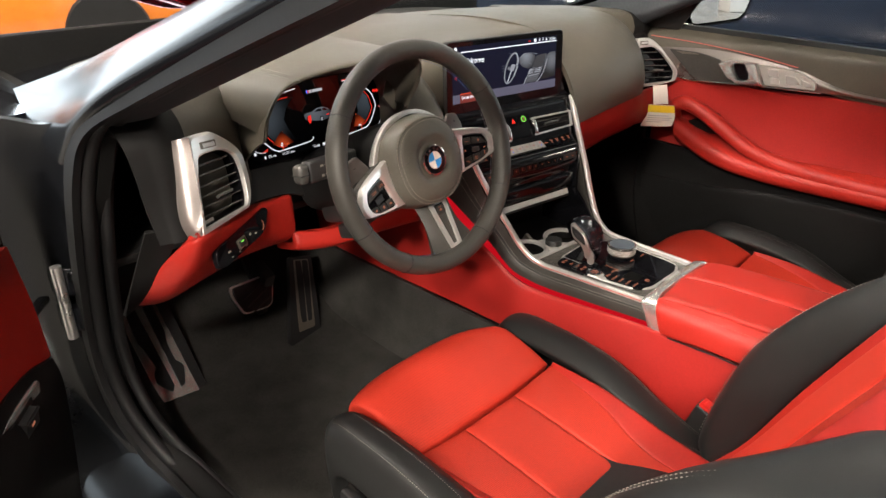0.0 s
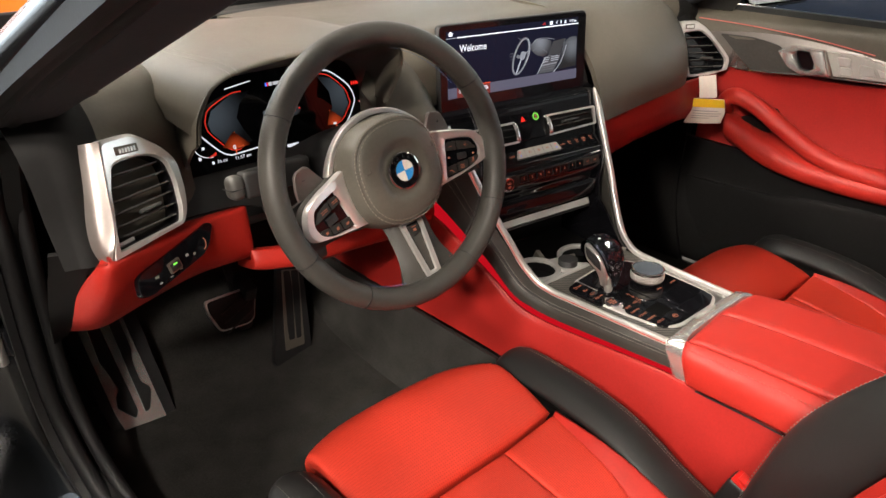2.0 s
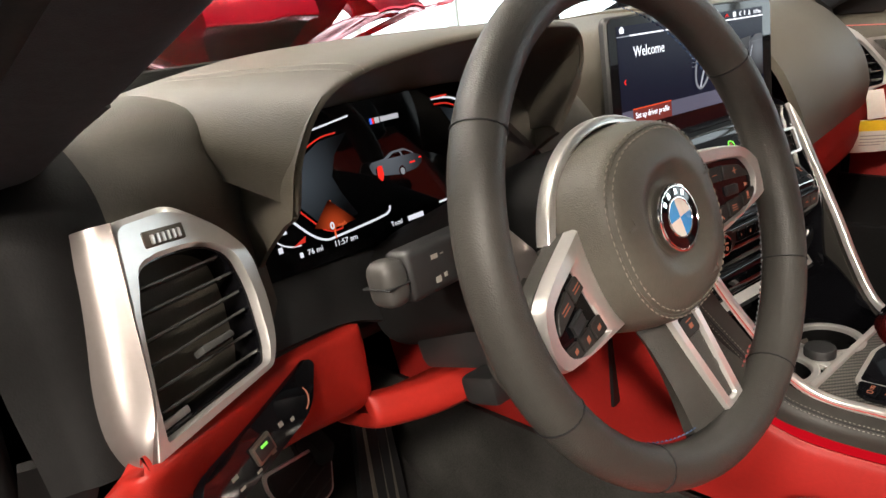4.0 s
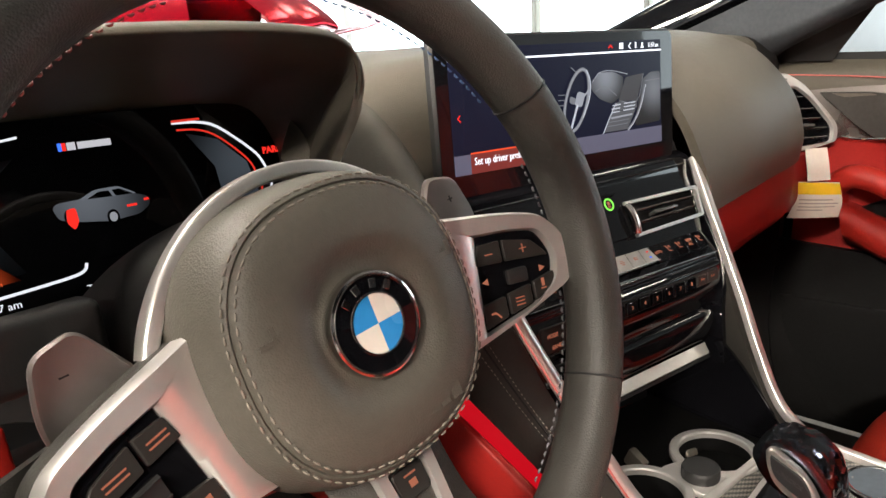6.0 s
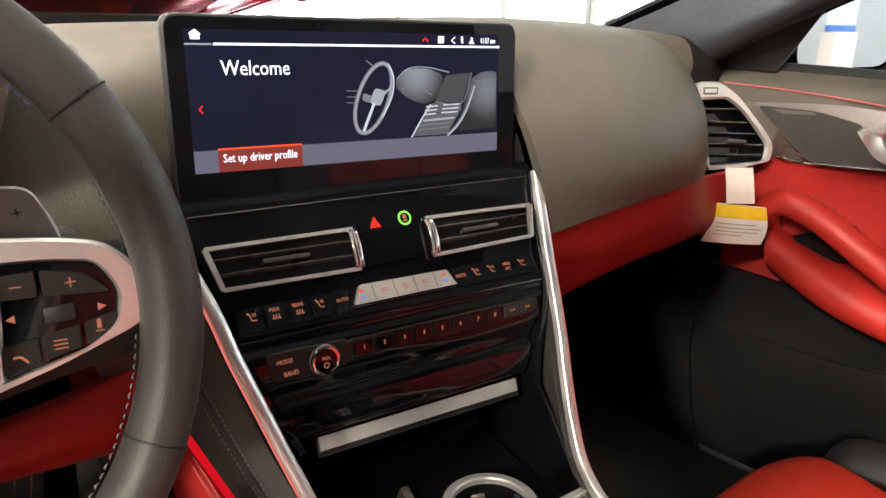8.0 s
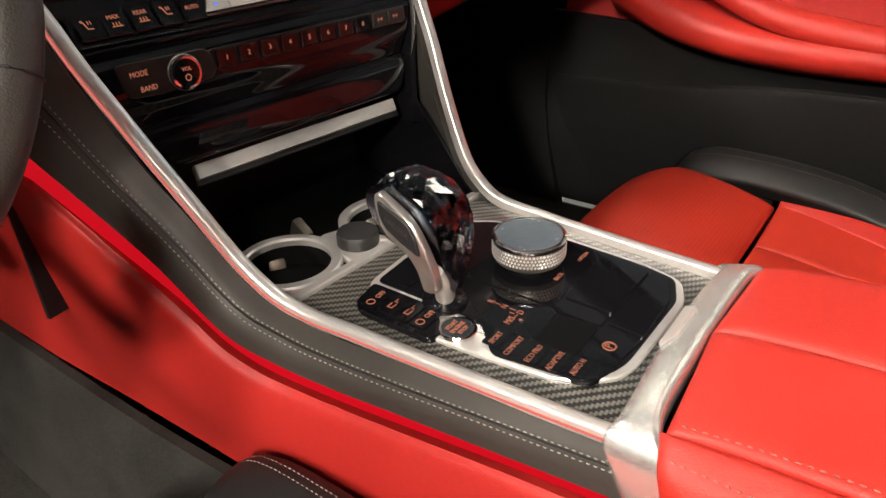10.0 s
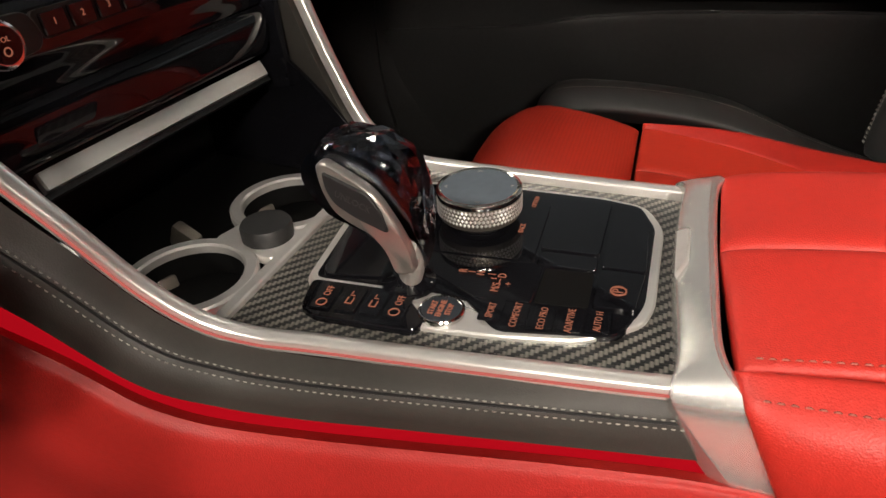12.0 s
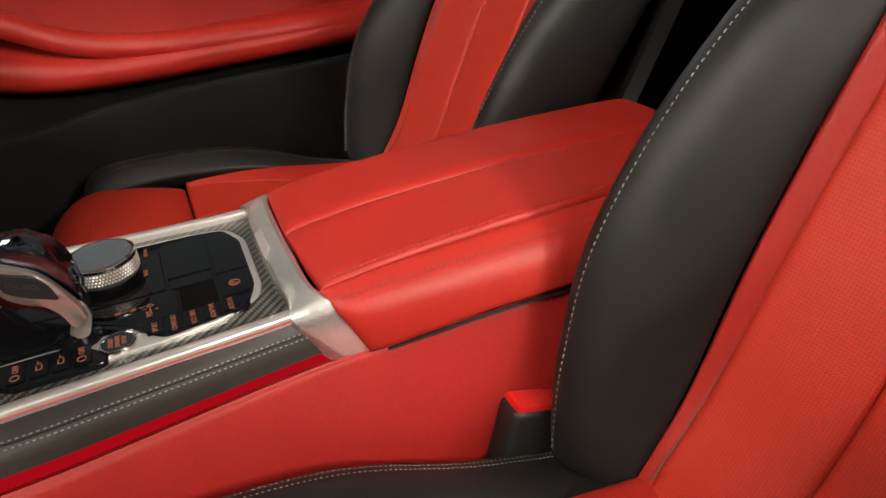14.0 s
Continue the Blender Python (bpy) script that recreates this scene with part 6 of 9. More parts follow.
        low = surf([[(s * 0.150 + o + w, 0.42, 0.66), (s * 0.165 + o + w, 0.42, 0.60), (s * 0.168 + o, 0.42, 0.50), (s * 0.160 + o, 0.42, 0.455)],
                    [(s * 0.150 + o + w, 0.12, 0.645), (s * 0.165 + o + w, 0.12, 0.60), (s * 0.166 + o, 0.12, 0.50), (s * 0.158 + o, 0.12, 0.45)],
                    [(s * 0.142 + o + w, -0.02, 0.605), (s * 0.155 + o + 0.5 * w, -0.02, 0.570), (s * 0.158 + o, -0.02, 0.49), (s * 0.150 + o, -0.02, 0.445)],
                    [(s * 0.118 + o, -0.16, 0.552), (s * 0.133 + o, -0.16, 0.530), (s * 0.145 + o, -0.16, 0.47), (s * 0.140 + o, -0.16, 0.436)],
                    [(s * 0.113 + o, -0.26, 0.540), (s * 0.128 + o, -0.26, 0.520), (s * 0.138 + o, -0.26, 0.46), (s * 0.132 + o, -0.26, 0.42)],
                    [(s * 0.110 + o, -0.42, 0.556), (s * 0.123 + o, -0.42, 0.53), (s * 0.130 + o, -0.42, 0.45), (s * 0.125 + o, -0.42, 0.39)],
                    [(s * 0.100 + o, -0.52, 0.548), (s * 0.116 + o, -0.53, 0.52), (s * 0.126 + o, -0.53, 0.44), (s * 0.122 + o, -0.53, 0.36)],
                    [(s * 0.105 + o, -0.72, 0.550), (s * 0.118 + o, -0.72, 0.52), (s * 0.125 + o, -0.72, 0.44), (s * 0.122 + o, -0.72, 0.34)],
                    [(s * 0.105 + o, -1.0, 0.550), (s * 0.118 + o, -1.0, 0.52), (s * 0.125 + o, -1.0, 0.44), (s * 0.122 + o, -1.0, 0.34)]])
        if s < 0:
            # the driver's side stands higher towards the front, with a shadow gap under the leather
            tops = [(-0.180, 0.42, 0.70), (-0.192, 0.12, 0.745), (-0.180, -0.02, 0.690), (-0.153, -0.145, 0.597), (-0.144, -0.195, 0.561), (-0.130, -0.26, 0.545), (-0.1105, -0.42, 0.548), (-0.102, -0.50, 0.548), (-0.104, -0.72, 0.552), (-0.108, -1.0, 0.552)]
            feet = [(-0.160, 0.42, 0.455), (-0.158, 0.12, 0.45), (-0.150, -0.02, 0.445), (-0.142, -0.145, 0.438), (-0.138, -0.195, 0.43), (-0.132, -0.26, 0.42), (-0.125, -0.42, 0.39), (-0.122, -0.53, 0.36), (-0.122, -0.72, 0.34), (-0.122, -1.0, 0.34)]
            tops, feet = [inward(p) for p in tops], [inward(p) for p in feet]
            low = surf([[p, (p[0] - 0.006, p[1], p[2] - 0.012), (0.4 * p[0] + 0.6 * q[0] - 0.010, q[1], 0.5 * (p[2] + q[2])), q] for p, q in zip(tops, feet)])
            inn = [(-0.198, 0.03, 0.752), (-0.180, -0.03, 0.712), (-0.162, -0.085, 0.664), (-0.144, -0.135, 0.618), (-0.134, -0.183, 0.575), (-0.125, -0.225, 0.562), (-0.117, -0.27, 0.556), (-0.109, -0.33, 0.555), (-0.090, -0.490, 0.558)]
            rec = surf([[p, (p[0] - 0.001, p[1], p[2] - 0.03)] for p in map(inward, inn)])
            # the trim itself emits, standing in for ambient light falling on it
            part("recess_strip", slab(rec, 0.004, 40, 4, -1), glow("recess_trim_glow", (1.0, 0.008, 0.022), 0.48), th, "red trim in the gap under the leather, ambient glow put in", 60)
        part("red_side", slab(low, 0.012, 70, 20, s), M_REDV, th, "red leather console side", 60)
        # carpet under the red panel
        cp = surf([[(s * 0.155 + o, 0.66, 0.46), (s * 0.185 + o, 0.66, 0.24)], [(s * 0.150 + o, 0.0, 0.447), (s * 0.185 + o, 0.0, 0.24)], [(s * 0.13 + o, -0.26, 0.422), (s * 0.16 + o, -0.26, 0.24)], [(s * 0.122 + o, -0.55, 0.362), (s * 0.15 + o, -0.55, 0.24)], [(s * 0.12 + o, -1.0, 0.342), (s * 0.14 + o, -1.0, 0.24)]])
        part("carpet_side", slab(cp, 0.01, 20, 10, s), M_CARPET, th, "dark carpet on the tunnel")
    # carbon plate
    top = pose(0, 0, 0.578)
    carb = [(-0.086, -0.206), (-0.080, -0.27), (-0.070, -0.456), (0.118, -0.456), (0.131, -0.29), (0.138, -0.222)]
    part("carbon_plate", plate(carb, 0.005, top, 0.0005), M_CARBON, th, "lacquered carbon fibre plate")
    part("front_bar", sweep([(-0.089, -0.2040, 0.585), (0.142, -0.219, 0.585)], [(-0.004, -0.005), (0.004, -0.005), (0.004, 0.001), (0.003, 0.0022), (-0.003, 0.0022), (-0.004, 0.001)], raw=True), M_SATIN, th, "satin silver bar behind the cup holders")
    # control island
    isl = rounded([(-0.030, -0.236), (-0.052, -0.262), (-0.052, -0.30), (-0.058, -0.316), (-0.056, -0.36), (-0.050, -0.405), (-0.030, -0.434), (-0.012, -0.439), (0.070, -0.440), (0.098, -0.428), (0.106, -0.400), (0.111, -0.33), (0.106, -0.262), (0.090, -0.240), (0.052, -0.2305)], 0.010)
    part("island_edge", plate(isl, 0.0028, pose(0, 0, 0.583), 0.001), M_SATIN, th, "satin silver edge of the control island")
    core = rounded([(-0.026, -0.241), (-0.0265, -0.3205), (-0.0315, -0.345), (-0.045, -0.356), (-0.045, -0.405), (-0.028, -0.429), (-0.012, -0.4335), (0.069, -0.4345), (0.095, -0.424), (0.101, -0.398), (0.1055, -0.33), (0.101, -0.265), (0.088, -0.245), (0.052, -0.236)], 0.006)
    part("island_panel", plate(core, 0.0040, pose(0, 0, 0.583), 0.0006), M_GLOSS, th, "gloss black control island")
    z = pose(0, 0, 0.5872)
    left_row = rounded([(-0.0295, -0.241), (-0.0295, -0.300), (-0.052, -0.320), (-0.063, -0.318), (-0.0625, -0.258), (-0.056, -0.246)], 0.005)
    part("key_base", plate(left_row, 0.0042, pose(0, 0, 0.583), 0.001), M_GLOSS, th, "gloss black row of keys")
    keys = [(-0.046, -0.258), (-0.046, -0.2735), (-0.046, -0.288), (-0.046, -0.302)]
    for i, (x, y) in enumerate(keys):
        part("key", plate(rounded([(x - 0.011, y - 0.0062), (x + 0.012, y - 0.0062), (x + 0.012, y + 0.0062), (x - 0.011, y + 0.0062)], 0.0015, 2), 0.0014, z, 0.0004), M_GLOSS, th)
        kz = pose(0, 0, 0.5888)
        if i in (0, 3):
            lettering("OFF", 0.0062, at2(kz, x + 0.005, y), M_AMBER, th, squeeze=0.9)
            rg = [V(x - 0.006 + 0.003 * math.cos(a), y + 0.003 * math.sin(a), 0.5889) for a in [2 * math.pi * k / 16 for k in range(16)]]
            part("legend", sweep(rg, circle(0.0004, 5), closed=True, raw=True), M_AMBER, th)
        else:
            bars([(x - 0.004, y, 0.0008, 0.0045), (x - 0.001, y + 0.0018, 0.0050, 0.0008), (x - 0.001, y - 0.0018, 0.0050, 0.0008), (x + 0.0035, y, 0.0008, 0.0030), (x + 0.006, y + 0.001, 0.0025, 0.0007)], kz, M_AMBER, th)
    # start button on a silver field
    st = part("start_button", lathe([(0.0132, 0.003), (0.0132, 0.0050), (0.0126, 0.0058), (0.0115, 0.0054)], pose(-0.043, -0.3265, 0.583), 40), M_CHROME, th, "round start and stop button")
    part("button_face", lathe([(0.0115, 0.004), (0.0113, 0.0056)], pose(-0.043, -0.3265, 0.583), 32), plain("start_face", (0.022, 0.025, 0.030), 0.15, bump=0.0), st)
    for i, wd in enumerate(("START", "ENGINE", "STOP")):
        lettering(wd, 0.0046, pose(-0.043, -0.3265 + 0.0048 * (1 - i), 0.5888), M_AMBER, st, squeeze=0.9, bold=0.0001)
    # drive mode keys
    part("key_base", plate(rounded([(-0.0272, -0.3345), (-0.0262, -0.3734), (-0.0250, -0.4044), (-0.0262, -0.4290), (-0.0440, -0.4225), (-0.0525, -0.3590)], [0.002, 0.002, 0.002, 0.003, 0.008, 0.006]), 0.0042, pose(0, 0, 0.583), 0.001), M_GLOSS, th, "gloss black row of drive mode keys")
    for wd, y, x in (("SPORT", -0.3535, -0.039), ("COMFORT", -0.3675, -0.040), ("ECO PRO", -0.382, -0.040), ("ADAPTIVE", -0.3965, -0.039), ("AUTO H", -0.411, -0.0365)):
        part("key", plate(rounded([(x - 0.0075, y - 0.0062), (x + 0.0115, y - 0.0062), (x + 0.0115, y + 0.0062), (x - 0.0075, y + 0.0062)], 0.0012, 2), 0.0012, z, 0.0004), M_GLOSS, th)
        lettering(wd, 0.0058, pose(x + 0.001, y, 0.5885), M_AMBER, th, squeeze=0.78)
    # blocks of the island, each its own key
    for poly, h in (([(0.0866, -0.3655), (0.0140, -0.3665), (0.0140, -0.3050), (0.0220, -0.2560), (0.0520, -0.2400), (0.0860, -0.2500), (0.0990, -0.2680)], 0.0006),
                    ([(0.0120, -0.3090), (0.0105, -0.3735), (-0.0265, -0.3730), (-0.0280, -0.3420), (-0.0085, -0.3095)], 0.0005),
                    ([(0.0960, -0.3680), (0.0940, -0.4050), (0.0275, -0.4040), (0.0282, -0.3685)], 0.0018),
                    ([(0.0262, -0.3690), (0.0256, -0.4040), (0.0112, -0.4042), (0.0112, -0.3693)], 0.0010),
                    ([(0.0920, -0.4068), (0.0870, -0.4220), (0.0650, -0.4310), (0.0145, -0.4320), (0.0150, -0.4068)], 0.0018),
                    ([(0.0130, -0.4066), (0.0125, -0.4320), (-0.0225, -0.4285), (-0.0238, -0.4060)], 0.0018),
                    ([(0.0120, -0.2620), (0.0010, -0.2800), (-0.0200, -0.2890), (-0.0250, -0.2480), (-0.0150, -0.2430), (0.0180, -0.2430)], 0.0012)):
        part("key", plate(rounded(poly, 0.0022, 2), h, z, 0.0005), M_GLOSS, th)
    # the recess is only a near-black patch, its shade put into colour
    part("rest_recess", plate(rounded([(0.0090, -0.3750), (0.0090, -0.4036), (-0.0245, -0.4040), (-0.0258, -0.3745)], 0.002), 0.0006, z, 0.0002), M_SHADE_BLK, th, "near-black patch for the shaded recess in the island")
    kz = pose(0, 0, 0.5886)
    for wd, x, y, sz in (("R", -0.0045, -0.3285, 0.0072), ("N", -0.0050, -0.3395, 0.0066), ("D", -0.0050, -0.3525, 0.0072), ("M/S", -0.0170, -0.3510, 0.0068), ("OPTION", 0.086, -0.3545, 0.0046), ("BACK", 0.050, -0.3525, 0.0050), ("+", -0.0125, -0.3575, 0.0066)):
        lettering(wd, sz, pose(x, y, kz.translation.z), M_AMBER, th, squeeze=0.85)
    bars([(-0.0048, -0.3338, 0.0007, 0.0044), (-0.0050, -0.3460, 0.0007, 0.0048), (-0.0108, -0.3520, 0.0046, 0.0007), (-0.0090, -0.3480, 0.0007, 0.0036)], kz, M_AMBER, th)
    rg = [V(-0.0075 + 0.0042 * math.cos(a), -0.4185 + 0.0042 * math.sin(a), 0.5896) for a in [2 * math.pi * k / 24 for k in range(24)]]
    part("legend", sweep(rg, circle(0.0005, 5), closed=True, raw=True), M_AMBER, th)
    lettering("(P)", 0.0085, pose(-0.0075, -0.4185, 0.5895), M_AMBER, th, squeeze=0.9)
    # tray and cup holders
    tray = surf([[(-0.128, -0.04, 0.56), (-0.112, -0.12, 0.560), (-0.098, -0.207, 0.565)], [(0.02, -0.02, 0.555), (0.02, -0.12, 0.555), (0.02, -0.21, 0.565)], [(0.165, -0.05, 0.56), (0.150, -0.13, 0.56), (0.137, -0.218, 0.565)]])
    # tray floor coloured near-black for the shade down there
    part("tray_floor", slab(tray, 0.004, 14, 14, 1), M_SHADE_BLK, th, "tray floor with its shade put into near-black")
    for s in (-1, 1):
        e = [(-0.112, -0.03, 0.69), (-0.094, -0.13, 0.64), (-0.078, -0.208, 0.575)] if s < 0 else [(0.172, -0.04, 0.70), (0.152, -0.14, 0.66), (0.137, -0.218, 0.583)]
        e2 = [(x, y, 0.555) for x, y, _ in e]
        part("tray_wall", slab(surf([e, e2]), 0.004, 6, 14, s), M_GLOSS, th)
    part("tray_back", slab(surf([[(-0.17, -0.02, 0.70), (0.02, 0.0, 0.70), (0.21, -0.045, 0.70)], [(-0.17, -0.02, 0.55), (0.02, 0.0, 0.55), (0.21, -0.045, 0.55)]]), 0.004, 6, 10, 1), M_RUB, th)
    for cx, cy in ((-0.040, -0.160), (0.062, -0.178)):
        r = 0.039
        ring = [V(cx + r * math.cos(a), cy + r * math.sin(a), 0.583) for a in [2 * math.pi * i / 48 for i in range(48)]]
        cup = part("cup_holder", sweep(ring, [(-0.0045, -0.004), (0.0045, -0.004), (0.0045, 0.001), (0.003, 0.0025), (-0.003, 0.0025), (-0.0045, 0.001)], closed=True, raw=True), M_SATIN, th, "silver-rimmed cup holder")
        # cup insides coloured near-black to hold their shade
        part("cup_wall", lathe([(0.033, -0.055), (0.036, -0.05), (0.0375, 0.0), (0.0355, 0.0), (0.034, -0.048), (0.031, -0.052)], pose(cx, cy, 0.582), 40, False), M_SHADE_BLK, cup)
        part("cup_floor", lathe([(0.034, -0.056), (0.034, -0.052)], pose(cx, cy, 0.582), 32), M_SHADE_BLK, cup)
        part("grip_flap", block((0.004, 0.014, 0.022), pose(cx + 0.012, cy + 0.029, 0.558, 0, 20, 60), 0.002), M_DARKM, cup, "beige grip flap")
    web = rounded([(-0.012, -0.204), (0.036, -0.206), (0.030, -0.160), (0.004, -0.150), (-0.004, -0.170)], 0.006)
    part("cup_web", plate(web, 0.006, pose(0, 0, 0.578), 0.001), M_SATIN, th, "satin silver web between the cup holders")
    part("tray_tab", block((0.010, 0.022, 0.020), pose(0.012, -0.120, 0.574, 25, 0, -10), 0.003), M_DARKM, th)
    part("socket_cap", lathe([(0.0170, 0), (0.0175, 0.002), (0.0175, 0.010), (0.0165, 0.012), (0.0, 0.0122)], pose(0.014, -0.1865, 0.583), 36), M_PLAST, th, "round matt black socket cap")
    # silver clasp over the console at the armrest
    arch = [(-0.092, -0.512, 0.532), (-0.0925, -0.502, 0.550), (-0.0885, -0.483, 0.574), (-0.0805, -0.470, 0.590), (-0.060, -0.462, 0.597), (0.0, -0.459, 0.600), (0.07, -0.459, 0.600), (0.112, -0.462, 0.600), (0.126, -0.466, 0.592), (0.133, -0.478, 0.575), (0.135, -0.50, 0.54)]

    def shift(o, y, z):
        out = []
        for p in arch:
            leg = p[0] < -0.08 or p[0] > 0.12
            out.append(V(*p) + V((-o if p[0] < -0.08 else o) if leg else 0, y * (1.9 if leg else 1), z))
        return out

    f = surf([shift(-0.005, 0.0125, -0.016), shift(-0.0005, 0.0115, -0.005), shift(0.0005, 0.0095, -0.0015), shift(0.0025, -0.0035, 0.0030), shift(0.0030, -0.0060, 0.0030), shift(0.0010, -0.0105, -0.0005), shift(-0.006, -0.0115, -0.010)])
    part("clasp", slab(f, 0.0015, 48, 70, 1), M_BRUSH, th, "brushed metal clasp across the console", 22)
    part("latch", plate(rounded([(-0.002, 0.0), (0.046, 0.0), (0.046, -0.0075), (0.012, -0.0065)], [0.001, 0.001, 0.002, 0.002]), 0.0048, axes((0.0, -0.4485, 0.5965), (1, 0, 0), (0, 0.82, -0.35)) @ pose(0, 0, 0), 0.0012), M_SATIN, th, "silver latch of the armrest lid")
    # body under the lid so nothing shows through
    part("core", block((0.19, 0.80, 0.26), pose(0.018, -0.62, 0.40), 0.01), M_PLAST, th)
    part("core", block((0.20, 0.36, 0.26), pose(0.02, -0.10, 0.40), 0.01), M_PLAST, th)
    part("core", block((0.20, 0.24, 0.06), pose(0.02, -0.345, 0.545), 0.004), M_PLAST, th)


console()


def armrest():
    th = thing("armrest_lid", (0.02, -0.67, 0.55), "red leather armrest lid with stitched seams on the console", "armrest")
    def strip(x0, x1, z0, z1, y0a, y0b):
        return surf([[(x0, y0a, z0 - 0.004), (x0, -0.56, z0 + 0.004), (x0, -0.72, z0 + 0.008), (x0, -0.90, z0 + 0.004)], [(x1, y0b, z1 - 0.004), (x1, -0.56, z1 + 0.004), (x1, -0.72, z1 + 0.008), (x1, -0.90, z1 + 0.004)]])
    part("top_panel", pad(strip(0.027, 0.128, 0.604, 0.600, -0.4705, -0.4735), 0.008, 24, 30, p=10, flip=-1), M_RED, th, "smooth red leather")
    part("top_panel", pad(strip(-0.070, 0.027, 0.600, 0.604, -0.4775, -0.4705), 0.007, 24, 30, p=14, flip=-1), M_RED, th, "smooth red leather")
    side = surf([[(-0.070, -0.4745, 0.598), (-0.072, -0.56, 0.606), (-0.074, -0.72, 0.609), (-0.075, -0.90, 0.606)], [(-0.092, -0.4835, 0.585), (-0.096, -0.57, 0.588), (-0.100, -0.72, 0.590), (-0.102, -0.90, 0.588)], [(-0.099, -0.500, 0.549), (-0.105, -0.60, 0.557), (-0.110, -0.72, 0.558), (-0.112, -0.90, 0.558)]])
    part("side_panel", pad(side, 0.006, 24, 30, p=14, flip=1), M_RED, th, "smooth red leather")
    side2 = surf([[(0.128, -0.48, 0.598), (0.130, -0.72, 0.606), (0.130, -0.90, 0.604)], [(0.140, -0.52, 0.555), (0.145, -0.72, 0.558), (0.147, -0.90, 0.558)]])
    part("side_panel", pad(side2, 0.006, 16, 24, p=14, flip=-1), M_RED, th, "smooth red leather")
    left = strip(-0.070, 0.027, 0.600, 0.604, -0.4775, -0.4705)
    for f, u, puff in ((left, 0.045, 0.0062), (side, 0.30, 0.0066)):
        pts = []
        for k in range(31):
            v = 0.03 + 0.95 * k / 30
            d = normal_at(f, u, v)
            pts.append(f(u, v) + puff * (d if d.z > 0 else -d))
        part("stitching", stitches(pts, (-0.2, 0, 1), 0.0034, 0.0020, 0.0005, 0.0004), M_DARKST, th)
    part("core", block((0.20, 0.40, 0.05), pose(0.015, -0.70, 0.575), 0.006), M_RUB, th)
    part("gap_seal", sweep([(-0.099, -0.515, 0.546), (-0.106, -0.60, 0.553), (-0.111, -0.72, 0.553), (-0.113, -0.9, 0.553)], circle(0.0014, 8), raw=True), M_RUB, th)


armrest()


def gear_selector():
    th = thing("gear_selector", (-0.018, -0.298, 0.587), "gear selector with cut crystal head and metal stem", "gear lever")
    part("boot", lathe([(0.0165, 0.0), (0.0160, 0.003), (0.011, 0.0055), (0.009, 0.009)], pose(-0.021, -0.300, 0.586), 32), M_GLOSS, th, "black round boot")
    # crystal: the side outline drawn across the lever's width in cut facets
    side = rounded([(-0.2540, 0.6630), (-0.2560, 0.6720), (-0.2660, 0.6800), (-0.2760, 0.6815), (-0.2900, 0.6795), (-0.3080, 0.6690), (-0.3145, 0.6520), (-0.3165, 0.6300), (-0.3155, 0.6080), (-0.3080, 0.5980), (-0.3020, 0.6060), (-0.2980, 0.6200), (-0.2850, 0.6320), (-0.2670, 0.6420), (-0.2570, 0.6530)], 0.006, 2)
    mid = (-0.290, 0.645)

    def cut(widths, shrink, seed):
        rng = random.Random(seed)
        bm, rings, n = bmesh.new(), [], len(side)
        for k, (x, g) in enumerate(widths):
            ring = []
            for i in range(n):
                (ya, za), (yb, zb) = side[i], side[(i + 1) % n]
                h = 0.5 * (k % 2)
                y, z = ya + (yb - ya) * h, za + (zb - za) * h
                low = min(max((z - 0.592) / 0.05, 0), 1)
                j = 1 + (0.07 if shrink > 0.95 else 0.20) * (rng.random() - 0.5)
                xx = -0.021 + (x + 0.021) * (0.55 + 0.45 * low)
                ring.append(bm.verts.new((xx, mid[0] + (y - mid[0]) * g * j * shrink, mid[1] + (z - mid[1]) * g * j * shrink)))
            rings.append(ring)
        for k, (a, b) in enumerate(zip(rings, rings[1:])):
            for i in range(n):
                p = (i + 1) % n
                if k % 2 == 0:
                    bm.faces.new((a[i], a[p], b[i]))
                    bm.faces.new((a[p], b[p], b[i]))
                else:
                    bm.faces.new((a[i], b[p], b[i]))
                    bm.faces.new((a[i], a[p], b[p]))
        bm.faces.new(rings[0][::-1])
        bm.faces.new(rings[-1])
        return bm

    cry = clear("smoked_crystal", (0.36, 0.40, 0.47), 0.01, 1.6)
    part("crystal_head", cut([(-0.0440, 0.97), (-0.0390, 1.0), (-0.0330, 1.01), (-0.0280, 1.01), (-0.0220, 1.01), (-0.0160, 1.01), (-0.0100, 0.99), (-0.0050, 0.94), (0.0, 0.84), (0.0030, 0.66)], 1.0, 5), cry, th, "faceted smoked crystal head", 1)
    # added reflector inside the crystal, cut fine to give it glints
    core = plain("glint_core_metal", (0.20, 0.22, 0.26), 0.04, 1.0, var=0.3, coarse=120, bump=0.0)
    part("head_core", cut([(-0.0420 + 0.0034 * k, 1.0 - 0.0022 * max(k - 6, 0) ** 2) for k in range(13)], 0.88, 9), core, th, "faceted metal core added inside the crystal for glints", 1)
    # brushed cheek with the unlock key, drawn in the lever's side plane
    mm = axes((-0.0445, 0, 0), (0, -1, 0), (0, 0, 1))
    cheek = rounded([(0.2665, 0.6735), (0.2722, 0.6765), (0.2935, 0.6640), (0.3005, 0.6565), (0.3095, 0.6404), (0.3150, 0.6277), (0.3165, 0.6150), (0.3060, 0.6110), (0.3015, 0.6260), (0.2939, 0.6350), (0.2830, 0.6400), (0.2722, 0.6485), (0.2675, 0.6620)], [0.003, 0.004, 0.008, 0.008, 0.01, 0.008, 0.004, 0.004, 0.008, 0.01, 0.008, 0.008, 0.008])
